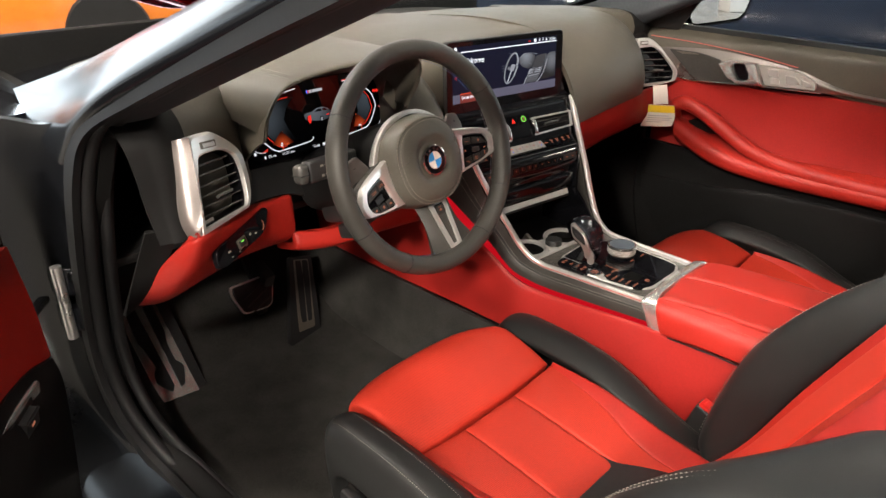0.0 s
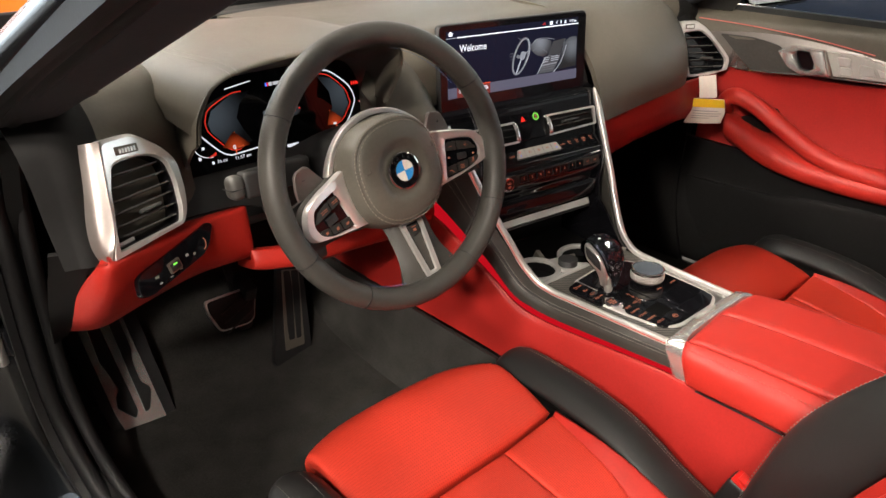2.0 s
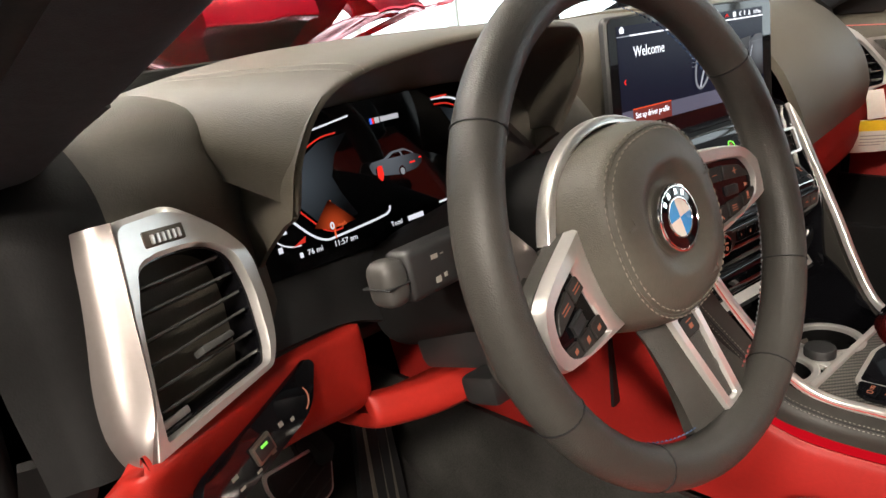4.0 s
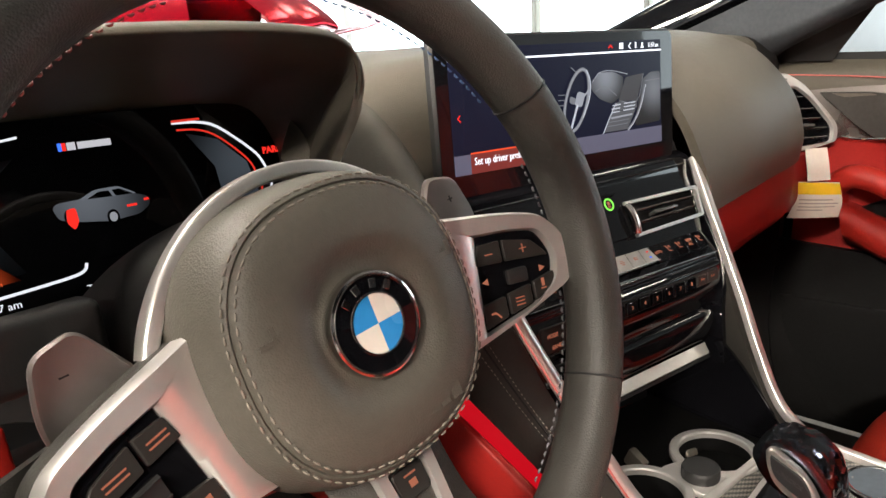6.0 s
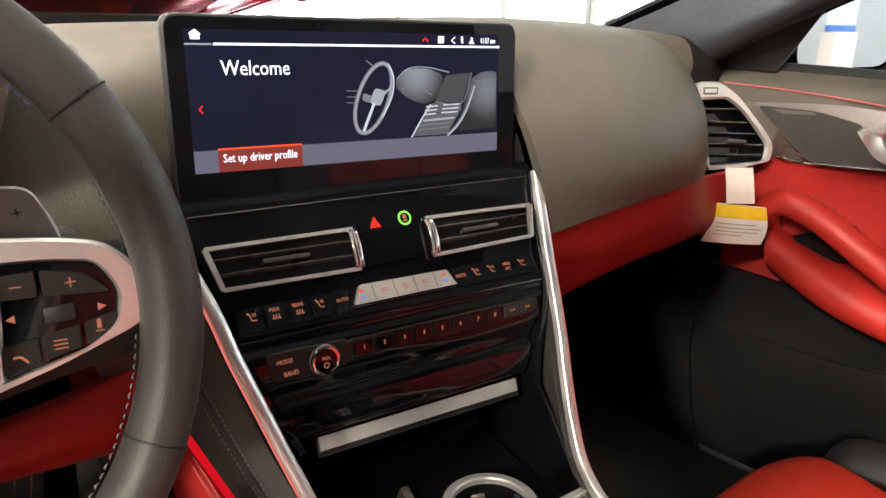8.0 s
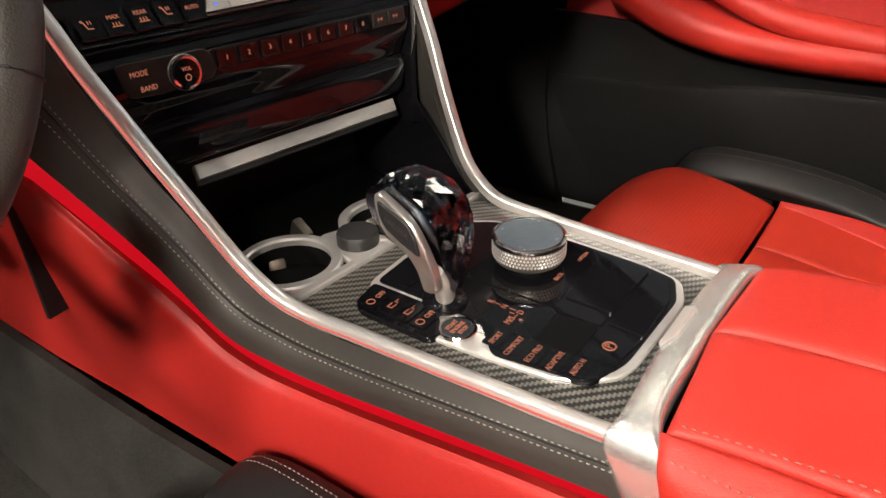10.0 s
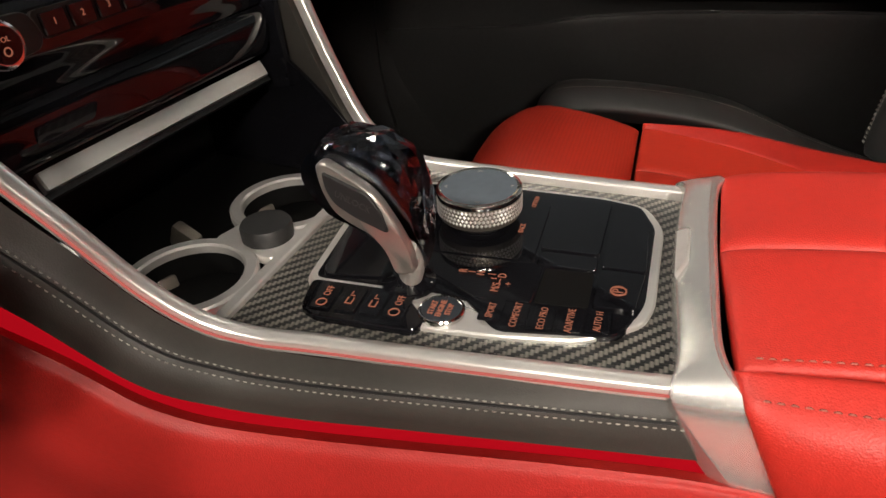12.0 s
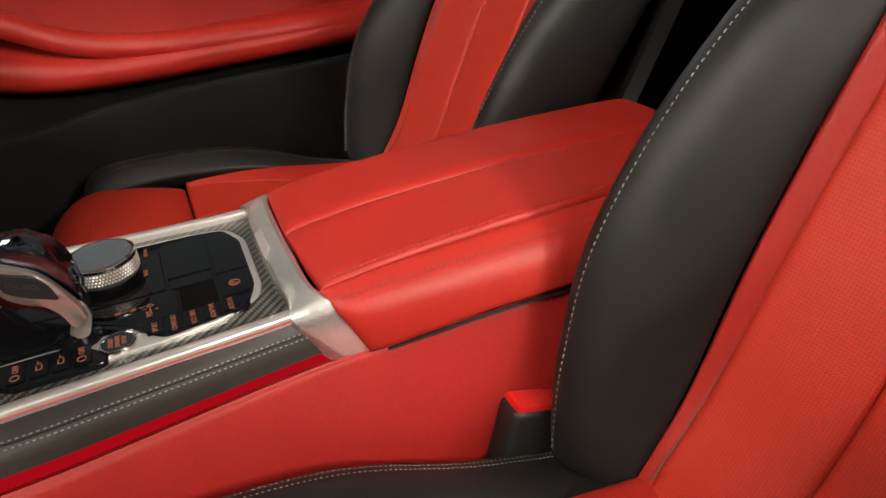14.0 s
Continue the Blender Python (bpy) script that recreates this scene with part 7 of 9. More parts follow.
    part("cheek", plate(cheek, 0.0055, mm, 0.0018), plain("cheek_metal", (0.44, 0.42, 0.39), 0.30, 0.9, var=0.06, bump=0.04, grain=1200), th, "brushed metal cheek", 50)
    key = rounded([(0.2712, 0.6712), (0.2950, 0.6607), (0.3012, 0.6506), (0.3040, 0.6390), (0.2866, 0.6462), (0.2758, 0.6532), (0.2716, 0.6620)], [0.0015, 0.003, 0.003, 0.002, 0.004, 0.004, 0.004])
    km = up_by(mm, 0.0052)
    part("unlock_key", plate(key, 0.0022, km, 0.0008), M_RUB, th, "matt black unlock key")
    lettering("UNLOCK", 0.0052, up_by(mm, 0.0075) @ pose(0.2865, 0.6560, 0, 0, 0, -24), plain("grey_print", (0.018, 0.018, 0.018), 0.5, bump=0.0), th, squeeze=0.95)
    line = [(-0.021, -0.300, 0.588), (-0.027, -0.305, 0.600), (-0.036, -0.309, 0.613), (-0.0435, -0.3085, 0.626)]
    part("stem", sweep(line, [(0.0072 * math.cos(a), 0.0068 * math.sin(a)) for a in [2 * math.pi * i / 20 for i in range(20)]], (0, -1, 0.3), 24), M_DARKS, th, "brushed metal stem", 60)


gear_selector()


def control_knob():
    m = pose(0.0575, -0.3225, 0.5895)
    th = thing("control_knob", (0.055, -0.322, 0.5885), "round knurled metal control knob with a glossy touch top", "control knob")
    part("collar", lathe([(0.0200, -0.001), (0.0200, 0.0055)], m, 40), M_RUB, th)
    part("skirt", lathe([(0.0200, 0.0035), (0.0262, 0.004), (0.0276, 0.0065), (0.0276, 0.018), (0.0270, 0.0195)], m, 64), M_DARKM, th)
    bm = None
    for row in range(4):
        for i in range(64):
            a = 2 * math.pi * (i + 0.5 * (row % 2)) / 64
            p = m @ V(0.0276 * math.cos(a), 0.0276 * math.sin(a), 0.0085 + 0.0028 * row)
            o = V(math.cos(a), math.sin(a), 0)
            t_ = V(-math.sin(a), math.cos(a), 0)
            if bm is None:
                bm = bmesh.new()
            vs = [bm.verts.new(p + q) for q in (t_ * 0.0013, V(0, 0, 0.0016), t_ * -0.0013, V(0, 0, -0.0016))]
            tip = bm.verts.new(p + o * 0.0007)
            for k in range(4):
                bm.faces.new((vs[k], vs[(k + 1) % 4], tip))
    part("knurl", bm, M_SATIN, th, "diamond knurling", 10)
    part("edge", lathe([(0.0278, 0.0190), (0.0282, 0.0205), (0.0278, 0.0225), (0.0262, 0.0232), (0.0250, 0.0228), (0.0250, 0.020)], m, 64), M_CHROME, th, "polished chrome edge")
    # blue-grey base puts the windows' reflection into the top's colour
    part("touch_top", lathe([(0.0250, 0.020), (0.0250, 0.0224), (0.020, 0.0222), (0.0, 0.0216)], m, 48), plain("sky_tint_touch", (0.07, 0.085, 0.10), 0.12, var=0.1, bump=0.0), th, "glossy touch top tinted with reflected sky")
    for a in range(4):
        a = a * math.pi / 2 + 0.2
        c = m @ V(0.0215 * math.cos(a), 0.0215 * math.sin(a), 0.0228)
        o, t_ = V(math.cos(a), math.sin(a), 0), V(-math.sin(a), math.cos(a), 0)
        part("legend", sweep([c - o * 0.0008 + t_ * 0.0014, c + o * 0.0008, c - o * 0.0008 - t_ * 0.0014], circle(0.0002, 5), raw=True), M_STITCH, th)


control_knob()


# ---- seats ----
def seat(s, dx, dy, dz, label):
    """A bucket seat; s -1 for the driver's, 1 mirrors it to the passenger's."""
    def P(x, y, z):
        # x from the seat's centre, outboard negative on the driver's side
        return V(s * -x + dx, y + dy, z + dz)

    fl = 1 if s < 0 else -1
    th = thing("car_seat", P(0, -0.45, 0.25), label, "car seat", "front seats")

    def rows(*r):
        return surf([[P(*p) for p in q] for q in r])

    # thigh rest
    f = rows([(-0.163, -0.188, 0.405), (-0.166, -0.180, 0.455), (-0.168, -0.215, 0.482), (-0.170, -0.28, 0.475), (-0.170, -0.346, 0.458)],
             [(-0.08, -0.176, 0.405), (-0.08, -0.165, 0.462), (-0.08, -0.205, 0.492), (-0.08, -0.28, 0.480), (-0.08, -0.346, 0.456)],
             [(0.08, -0.184, 0.405), (0.08, -0.172, 0.466), (0.08, -0.212, 0.496), (0.08, -0.28, 0.482), (0.08, -0.346, 0.456)],
             [(0.165, -0.212, 0.405), (0.168, -0.204, 0.462), (0.170, -0.235, 0.490), (0.172, -0.285, 0.480), (0.174, -0.340, 0.458)])
    part("thigh_rest", pad(f, 0.010, 34, 34, p=16, flip=-fl, back=0.03), M_REDP, th, "perforated red leather thigh rest")
    # seat cushion in three strips
    xs = (-0.175, -0.064, 0.062, 0.172)
    for k in range(3):
        a, b = xs[k], xs[k + 1]
        za, zb = (0.010 if k == 0 else 0.0), (0.010 if k == 2 else 0.0)
        ra = a + (0.045 if k == 0 else 0)
        rb = b - (0.055 if k == 2 else 0)
        f = rows([(a, -0.350, 0.452 + za), (a + 0.3 * (ra - a), -0.46, 0.438 + za), (ra, -0.58, 0.420 + za), (ra, -0.70, 0.410 + za)],
                 [(b, -0.350, 0.452 + zb), (b + 0.3 * (rb - b), -0.46, 0.438 + zb), (rb, -0.58, 0.420 + zb), (rb, -0.70, 0.410 + zb)])
        part("cushion_panel", pad(f, 0.007, 20, 34, p=14, flip=-fl, back=0.04), M_REDP, th, "perforated red leather cushion panel")
    # inner curved red side strips between cushion and bolsters, with piping
    for k in (-1, 1):
        f = rows([(k * 0.164, -0.350, 0.456), (k * 0.151, -0.46, 0.446), (k * 0.113, -0.58, 0.427), (k * 0.101, -0.70, 0.416)],
                 [(k * 0.176, -0.350, 0.468), (k * 0.176, -0.46, 0.462), (k * 0.165, -0.58, 0.444), (k * 0.160, -0.70, 0.430)])
        part("cushion_side", pad(f, 0.008, 14, 34, p=10, flip=-fl * k, back=0.03), M_RED, th, "smooth red leather strip")
        pts = [f(0, v / 12) + V(0, 0, 0.006) for v in range(13)]
        part("piping", sweep(pts, circle(0.0010, 8), n=40), M_DARKST, th, "dark piping")
        # bolster along the cushion
        g = rows([(k * 0.174, -0.215, 0.400), (k * 0.176, -0.222, 0.462), (k * 0.178, -0.30, 0.478), (k * 0.176, -0.44, 0.466), (k * 0.168, -0.56, 0.432), (k * 0.160, -0.70, 0.395)],
                 [(k * 0.200, -0.206, 0.400), (k * 0.202, -0.215, 0.482), (k * 0.204, -0.30, 0.498), (k * 0.204, -0.44, 0.484), (k * 0.200, -0.56, 0.440), (k * 0.198, -0.70, 0.395)],
                 [(k * 0.232, -0.212, 0.400), (k * 0.236, -0.222, 0.478), (k * 0.238, -0.30, 0.490), (k * 0.238, -0.44, 0.474), (k * 0.236, -0.56, 0.426), (k * 0.234, -0.70, 0.385)],
                 [(k * 0.240, -0.225, 0.33), (k * 0.244, -0.24, 0.40), (k * 0.248, -0.30, 0.42), (k * 0.248, -0.44, 0.40), (k * 0.246, -0.56, 0.38), (k * 0.244, -0.70, 0.37)])
        bol = part("cushion_bolster", pad(g, 0.008, 30, 40, p=14, flip=-fl * k, back=0.02), M_BLK, th, "black leather bolster", 60)
        for u in (0.50, 0.56) if k > 0 else (0.30, 0.62, 0.68):
            line = [g(u, 0.12 + 0.85 * v / 20) + 0.0085 * V(0, 0, 1) + V(s * -k * 0.002, 0, 0) for v in range(21)]
            part("stitching", stitches(line, (0, 0, 1), lift=0.0004), M_STITCH, bol)
    # seat base and shell
    part("seat_base", block((0.40, 0.46, 0.14), Matrix.Translation(P(0, -0.47, 0.36)), 0.03, 3), M_PLAST, th, "black plastic seat base")
    for k in (-1, 1):
        part("rail", block((0.04, 0.60, 0.03), Matrix.Translation(P(k * 0.18, -0.48, 0.265)), 0.006), M_PLAST, th, "dark steel seat rail")
        part("side_cover", block((0.02, 0.44, 0.11), Matrix.Translation(P(k * 0.250, -0.48, 0.345)), 0.008), M_PLAST, th, "black plastic side cover")
    # backrest: red centre in panels, black bolsters
    def back(x0, x1, lift0=0.0, lift1=0.0):
        ys = ((-0.690, 0.415), (-0.745, 0.50), (-0.805, 0.62), (-0.880, 0.76), (-0.955, 0.90), (-1.02, 1.02))
        n = (0.0, 0.90, 0.42)
        return rows([(x0, y + n[1] * lift0, z + n[2] * lift0) for y, z in ys], [(x1, y + n[1] * lift1, z + n[2] * lift1) for y, z in ys])
    for x0, x1, l0, l1 in ((-0.150, -0.058, 0.022, 0.0), (-0.058, 0.058, 0.0, 0.0), (0.058, 0.150, 0.0, 0.022)):
        part("back_panel", pad(back(x0, x1, l0, l1), 0.008, 20, 44, p=14, flip=-fl, back=0.05), M_REDP, th, "perforated red leather back panel")
    for k in (-1, 1):
        # plain red strip inside the bolster, then the bolster itself
        f = rows([(k * 0.148, -0.670, 0.425), (k * 0.150, -0.725, 0.50), (k * 0.150, -0.785, 0.62), (k * 0.150, -0.860, 0.76), (k * 0.148, -0.935, 0.90), (k * 0.146, -1.00, 1.02)],
                 [(k * 0.160, -0.665, 0.425), (k * 0.164, -0.715, 0.50), (k * 0.168, -0.770, 0.62), (k * 0.168, -0.842, 0.76), (k * 0.164, -0.92, 0.90), (k * 0.158, -0.99, 1.02)])
        part("back_side", pad(f, 0.007, 14, 44, p=10, flip=-fl * k, back=0.03), M_RED, th, "smooth red leather strip")
        line = [f(0.0, 0.04 + 0.92 * v / 20) + V(0, 0.0062, 0.003) for v in range(21)]
        part("seam", sweep(line, circle(0.0014, 8), (0, 1, 0.3), raw=True), M_DARKST, th, "dark red seam")
        g = rows([(k * 0.160, -0.662, 0.42), (k * 0.164, -0.712, 0.50), (k * 0.168, -0.766, 0.62), (k * 0.168, -0.845, 0.76), (k * 0.166, -0.965, 0.90), (k * 0.160, -1.05, 1.02)],
                 [(k * 0.196, -0.632, 0.43), (k * 0.206, -0.655, 0.52), (k * 0.214, -0.697, 0.63), (k * 0.214, -0.792, 0.76 + 0.015 * min(k, 0)), (k * 0.205, -0.955, 0.90 + 0.05 * min(k, 0)), (k * 0.185, -1.05, 1.02)],
                 [(k * 0.226, -0.640, 0.42), (k * 0.240, -0.660, 0.52), (k * 0.248, -0.702, 0.63), (k * 0.250, -0.806, 0.76 + 0.015 * min(k, 0)), (k * 0.238, -0.970, 0.90 + 0.05 * min(k, 0)), (k * 0.205, -1.06, 1.02)],
                 [(k * 0.235, -0.71, 0.40), (k * 0.250, -0.75, 0.50), (k * 0.262, -0.81, 0.62), (k * 0.266, -0.90, 0.76), (k * 0.255, -1.02, 0.90), (k * 0.215, -1.09, 1.02)])
        bol = part("back_bolster", pad(g, 0.008, 34, 46, p=12, flip=-fl * k, back=0.03), M_BLK, th, "black leather bolster", 60)
        for u in (0.44, 0.50) if k < 0 else (0.47,):
            line = [g(u, 0.03 + 0.94 * v / 20) + V(0, 0.0085, 0.002) for v in range(21)]
            part("stitching", stitches(line, (0, 1, 0.2), 0.0036, 0.0024, 0.0006, lift=0.0005), M_STITCH, bol)
    shell = rows([(-0.24, -0.76, 0.40), (-0.26, -0.88, 0.62), (-0.255, -1.02, 0.90), (-0.20, -1.09, 1.05)], [(0.0, -0.80, 0.38), (0.0, -0.93, 0.62), (0.0, -1.06, 0.90), (0.0, -1.12, 1.06)], [(0.24, -0.76, 0.40), (0.26, -0.88, 0.62), (0.255, -1.02, 0.90), (0.20, -1.09, 1.05)])
    part("seat_shell", slab(shell, 0.02, 20, 20, fl), M_PLAST, th, "black seat shell")
    part("headrest", pad(rows([(-0.12, -1.015, 1.04), (-0.12, -1.04, 1.12), (-0.11, -1.08, 1.20)], [(0.0, -1.01, 1.03), (0.0, -1.035, 1.12), (0.0, -1.08, 1.21)], [(0.12, -1.015, 1.04), (0.12, -1.04, 1.12), (0.11, -1.08, 1.20)]), 0.03, 20, 20, p=5, flip=-fl, back=0.04), M_BLK, th, "black leather headrest")
    return th


seat(-1, -0.376, 0.0, 0.0, "red and black leather driver seat with perforated centre")
seat(1, 0.408, -0.055, -0.025, "red and black leather passenger seat beyond the console")


def buckle():
    th = thing("seat_belt_buckle", (-0.128, -0.62, 0.36), "black seat belt buckle with a red release button", "buckle")
    m = pose(-0.128, -0.615, 0.425, 18, 0, 0)
    part("housing", block((0.032, 0.056, 0.085), m, 0.007, 3), M_PLAST, th)
    part("release_button", block((0.026, 0.050, 0.014), m @ pose(0, 0.0, 0.0395), 0.004, 2), plain("red_plastic", (0.55, 0.015, 0.012), 0.3, bump=0.02), th, "red plastic release button")
    part("button_dish", block((0.018, 0.030, 0.004), m @ pose(0, 0.004, 0.0460), 0.0018, 2), plain("red_plastic_light", (0.62, 0.03, 0.025), 0.28, bump=0.02), th)
    part("stalk", block((0.012, 0.03, 0.14), pose(-0.128, -0.64, 0.33, 18), 0.003), M_RUB, th)


buckle()


# ---- pedals ----
def pedals():
    m = axes((-0.600, 0.298, 0.262), (1, 0.05, 0.02), (0.02, 0.70, 0.70))
    th = thing("footrest", (-0.60, 0.33, 0.26), "aluminium footrest plate with black rubber inlays", "footrest")
    part("base", plate(rounded([(-0.082, -0.010), (0.036, -0.013), (0.040, 0.010), (0.060, 0.26), (-0.078, 0.27)], 0.012), 0.010, up_by(m, -0.010), 0.003), M_RUB, th, "black rubber base")
    plate_poly = rounded([(-0.0576, -0.0013), (0.0172, -0.0036), (0.0310, 0.2400), (-0.0550, 0.2480), (-0.0635, 0.0549)], [0.004, 0.004, 0.008, 0.008, 0.03])
    part("plate", plate(plate_poly, 0.004, m, 0.001), M_BRUSH, th, "brushed aluminium plate")
    f = up_by(m, 0.0042)
    for poly in ([(-0.0385, 0.2390), (-0.0170, 0.2350), (-0.0239, 0.0454), (-0.0335, 0.0339), (-0.0546, 0.0660), (-0.0488, 0.0866), (-0.0373, 0.0965), (-0.0424, 0.1474), (-0.0465, 0.1616)],
                 [(0.0008, 0.2350), (0.0210, 0.2300), (0.0163, 0.1633), (0.0072, 0.1388), (0.0038, 0.0954), (0.0139, 0.0794), (0.0132, 0.0700), (-0.0034, 0.0383), (-0.0131, 0.0366)]):
        part("rubber_inlay", plate(rounded(poly, 0.003), 0.003, f, 0.001), M_RUB, th, "black rubber inlay")
    th = thing("brake_pedal", (-0.385, 0.37, 0.27), "black rubber brake pedal with a metal edge", "pedal")
    mb = axes((-0.388, 0.358, 0.405), (1, 0.02, 0.03), (0.0, 0.45, 0.89))
    poly = rounded([(-0.0545, 0.047), (0.0450, 0.043), (0.0525, 0.0175), (0.0326, -0.0255), (0.0188, -0.032), (-0.0451, -0.0255), (-0.0580, 0.025)], [0.008, 0.008, 0.01, 0.008, 0.008, 0.012, 0.01])
    part("edge", plate(poly, 0.006, mb, 0.002), M_SATIN, th, "bright metal edge")
    part("pad", plate([(x * 0.93, y * 0.90) for x, y in poly], 0.009, mb, 0.003), M_RUB, th, "black rubber pad")
    for k in (-0.02, 0.0, 0.02):
        part("groove", block((0.07, 0.003, 0.003), mb @ pose(0, k, 0.009, 0, 0, 20), 0.001, 1), M_PLAST, th)
    part("arm", sweep([(-0.365, 0.37, 0.40), (-0.355, 0.44, 0.45), (-0.35, 0.50, 0.56), (-0.35, 0.53, 0.70)], [(-0.008, -0.006), (0.008, -0.006), (0.008, 0.006), (-0.008, 0.006)], (0, -1, 0.2), 20), M_PLAST, th, "black steel arm")
    th = thing("accelerator_pedal", (-0.29, 0.33, 0.26), "long black accelerator pedal with metal inlay", "pedal")
    mg = axes((-0.292, 0.326, 0.278), (1, 0.08, -0.05), (0.04, 0.42, 0.90))
    part("pad", plate(rounded([(0.0257, 0.1900), (0.0900, 0.1760), (0.0464, -0.0229), (-0.0442, -0.0199), (-0.0500, -0.0068)], [0.006, 0.006, 0.008, 0.01, 0.008]), 0.012, mg, 0.003), M_RUB, th, "black rubber pad")
    part("inlay", plate(rounded([(0.0340, 0.1800), (0.0760, 0.1700), (0.0332, 0.0065), (-0.0160, 0.0083), (-0.0064, 0.0454)], 0.004), 0.0135, mg, 0.0008), M_DARKM, th, "dark metal inlay")
    for poly in ([(0.0370, 0.1760), (0.0520, 0.1730), (0.0464, 0.1374), (0.0130, 0.0251), (-0.0005, 0.0283), (0.0050, 0.0572)], [(0.0560, 0.1720), (0.0720, 0.1680), (0.0620, 0.1250), (0.0300, 0.0240), (0.0180, 0.0250), (0.0260, 0.0572)]):
        part("rubber_inlay", plate(rounded(poly, 0.004), 0.0146, mg, 0.0008), M_RUB, th, "black rubber inlay")
    part("side_cover", block((0.03, 0.06, 0.14), pose(-0.350, 0.40, 0.40, 25), 0.008), M_PLAST, th)


pedals()


# ---- passenger door ----
def passenger_door():
    th = thing("passenger_door", (0.79, -0.4, 0.3), "closed passenger door with red panel, grille and silver trim", "door")
    # upper card, dark
    up = surf([[(0.785, 0.10, 0.935), (0.79, -0.20, 0.928), (0.795, -0.54, 0.918), (0.80, -1.2, 0.90)],
               [(0.760, 0.09, 0.918), (0.768, -0.20, 0.910), (0.772, -0.54, 0.898), (0.775, -1.2, 0.88)],
               [(0.752, 0.06, 0.900), (0.765, -0.20, 0.880), (0.772, -0.54, 0.850), (0.775, -1.2, 0.82)],
               [(0.755, 0.03, 0.875), (0.772, -0.20, 0.850), (0.780, -0.54, 0.805), (0.785, -1.2, 0.79)]])
    part("upper_card", slab(up, 0.015, 20, 40, 1), M_DASH, th, "dark leather top of the door card")
    # satin trim blade between the dark top and the red panel
    def on(a, z, d=0.0):
        """A place on the door's inner face: a back along it, z up, d towards the cabin."""
        return V(0.760 + 0.03 * a - d, -a, z)

    bl = surf([[on(-0.045, 0.906), on(0.092, 0.8998), on(0.237, 0.886), on(0.370, 0.8650), on(0.420, 0.8460), on(0.480, 0.830), on(0.60, 0.822), on(1.2, 0.805)],
               [on(-0.035, 0.855, 0.006), on(0.100, 0.852, 0.008), on(0.240, 0.850, 0.010), on(0.370, 0.842, 0.008), on(0.425, 0.832, 0.006), on(0.480, 0.824, 0.006), on(0.60, 0.817, 0.005), on(1.2, 0.800, 0.004)],
               [on(-0.020, 0.802), on(0.105, 0.804), on(0.285, 0.814), on(0.380, 0.816), on(0.425, 0.817), on(0.480, 0.817), on(0.60, 0.812), on(1.2, 0.795)]])
    part("trim_blade", slab(bl, 0.01, 18, 60, 1), plain("door_satin_metal", (0.28, 0.25, 0.235), 0.30, 0.9, var=0.06, bump=0.02), th, "satin metal trim blade", 60)
    dm = axes(on(0, 0, 0.0), (0.03, -1, 0), (0, 0, 1))
    dm = dm if dm.col[2].x < 0 else axes(on(0, 0, 0.0), (-0.03, 1, 0), (0, 0, 1))
    q = 1 if (dm.to_3x3() @ V(1, 0, 0)).y < 0 else -1

    def face(pts):
        return [(q * a, z) for a, z in pts]

    inlay = face([(0.019, 0.879), (0.0973, 0.879), (0.1265, 0.875), (0.168, 0.866), (0.175, 0.845), (0.200, 0.8265), (0.215, 0.812), (0.109, 0.805), (0.083, 0.8226)])
    part("carbon_inlay", plate(rounded(inlay, 0.006), 0.003, up_by(dm, 0.0085), 0.001), plain("dark_inlay", (0.050, 0.046, 0.042), 0.32, 0.4, var=0.2, bump=0.2, grain=1500), th, "dark woven inlay")
    part("inlay_lamp", plate(rounded(face([(0.040, 0.8765), (0.098, 0.8765), (0.108, 0.8735), (0.060, 0.8705)]), 0.002), 0.0012, up_by(dm, 0.0115), 0.0004), M_DARKM, th, "slim grey lamp in the inlay")
    part("ambient_strip", sweep([on(-0.042, 0.9085, 0.004), on(0.092, 0.9022, 0.005), on(0.237, 0.8884, 0.005), on(0.360, 0.8700, 0.005)], circle(0.0011, 6)), M_AMB, th, "thin red ambient light strip")
    part("lower_line", sweep([on(0.060, 0.806, 0.008), on(0.105, 0.8035, 0.010), on(0.285, 0.8130, 0.010), on(0.425, 0.8160, 0.008)], circle(0.0020, 8)), M_CHROME, th, "chrome lower line")
    # pull lever: a polished frame round a dark cup, then a wedge of seat keys
    o_loop = rounded(face([(0.163, 0.858), (0.194, 0.8725), (0.263, 0.8695), (0.286, 0.8165), (0.218, 0.8135), (0.190, 0.8265)]), [0.004, 0.006, 0.004, 0.004, 0.006, 0.006])
    i_loop = rounded(face([(0.2005, 0.8545), (0.2090, 0.8645), (0.2320, 0.8640), (0.2480, 0.8400), (0.2460, 0.8215), (0.2200, 0.8225)]), [0.003, 0.004, 0.004, 0.005, 0.004, 0.004])
    hd = part("door_handle", frame_plate(o_loop, i_loop, 0.016, up_by(dm, 0.006), 0.004), M_BRUSH, th, "polished metal door handle", 50)
    part("handle_cup", plate(i_loop, 0.004, up_by(dm, 0.006), 0.001), M_GLOSS, hd, "dark cup inside the handle")
    keys = rounded(face([(0.2655, 0.8680), (0.330, 0.8665), (0.372, 0.8580), (0.410, 0.8420), (0.412, 0.8215), (0.289, 0.8180)]), 0.004)
    pan = part("seat_key_panel", plate(keys, 0.008, up_by(dm, 0.004), 0.002), M_DARKS, th, "satin seat memory key panel")
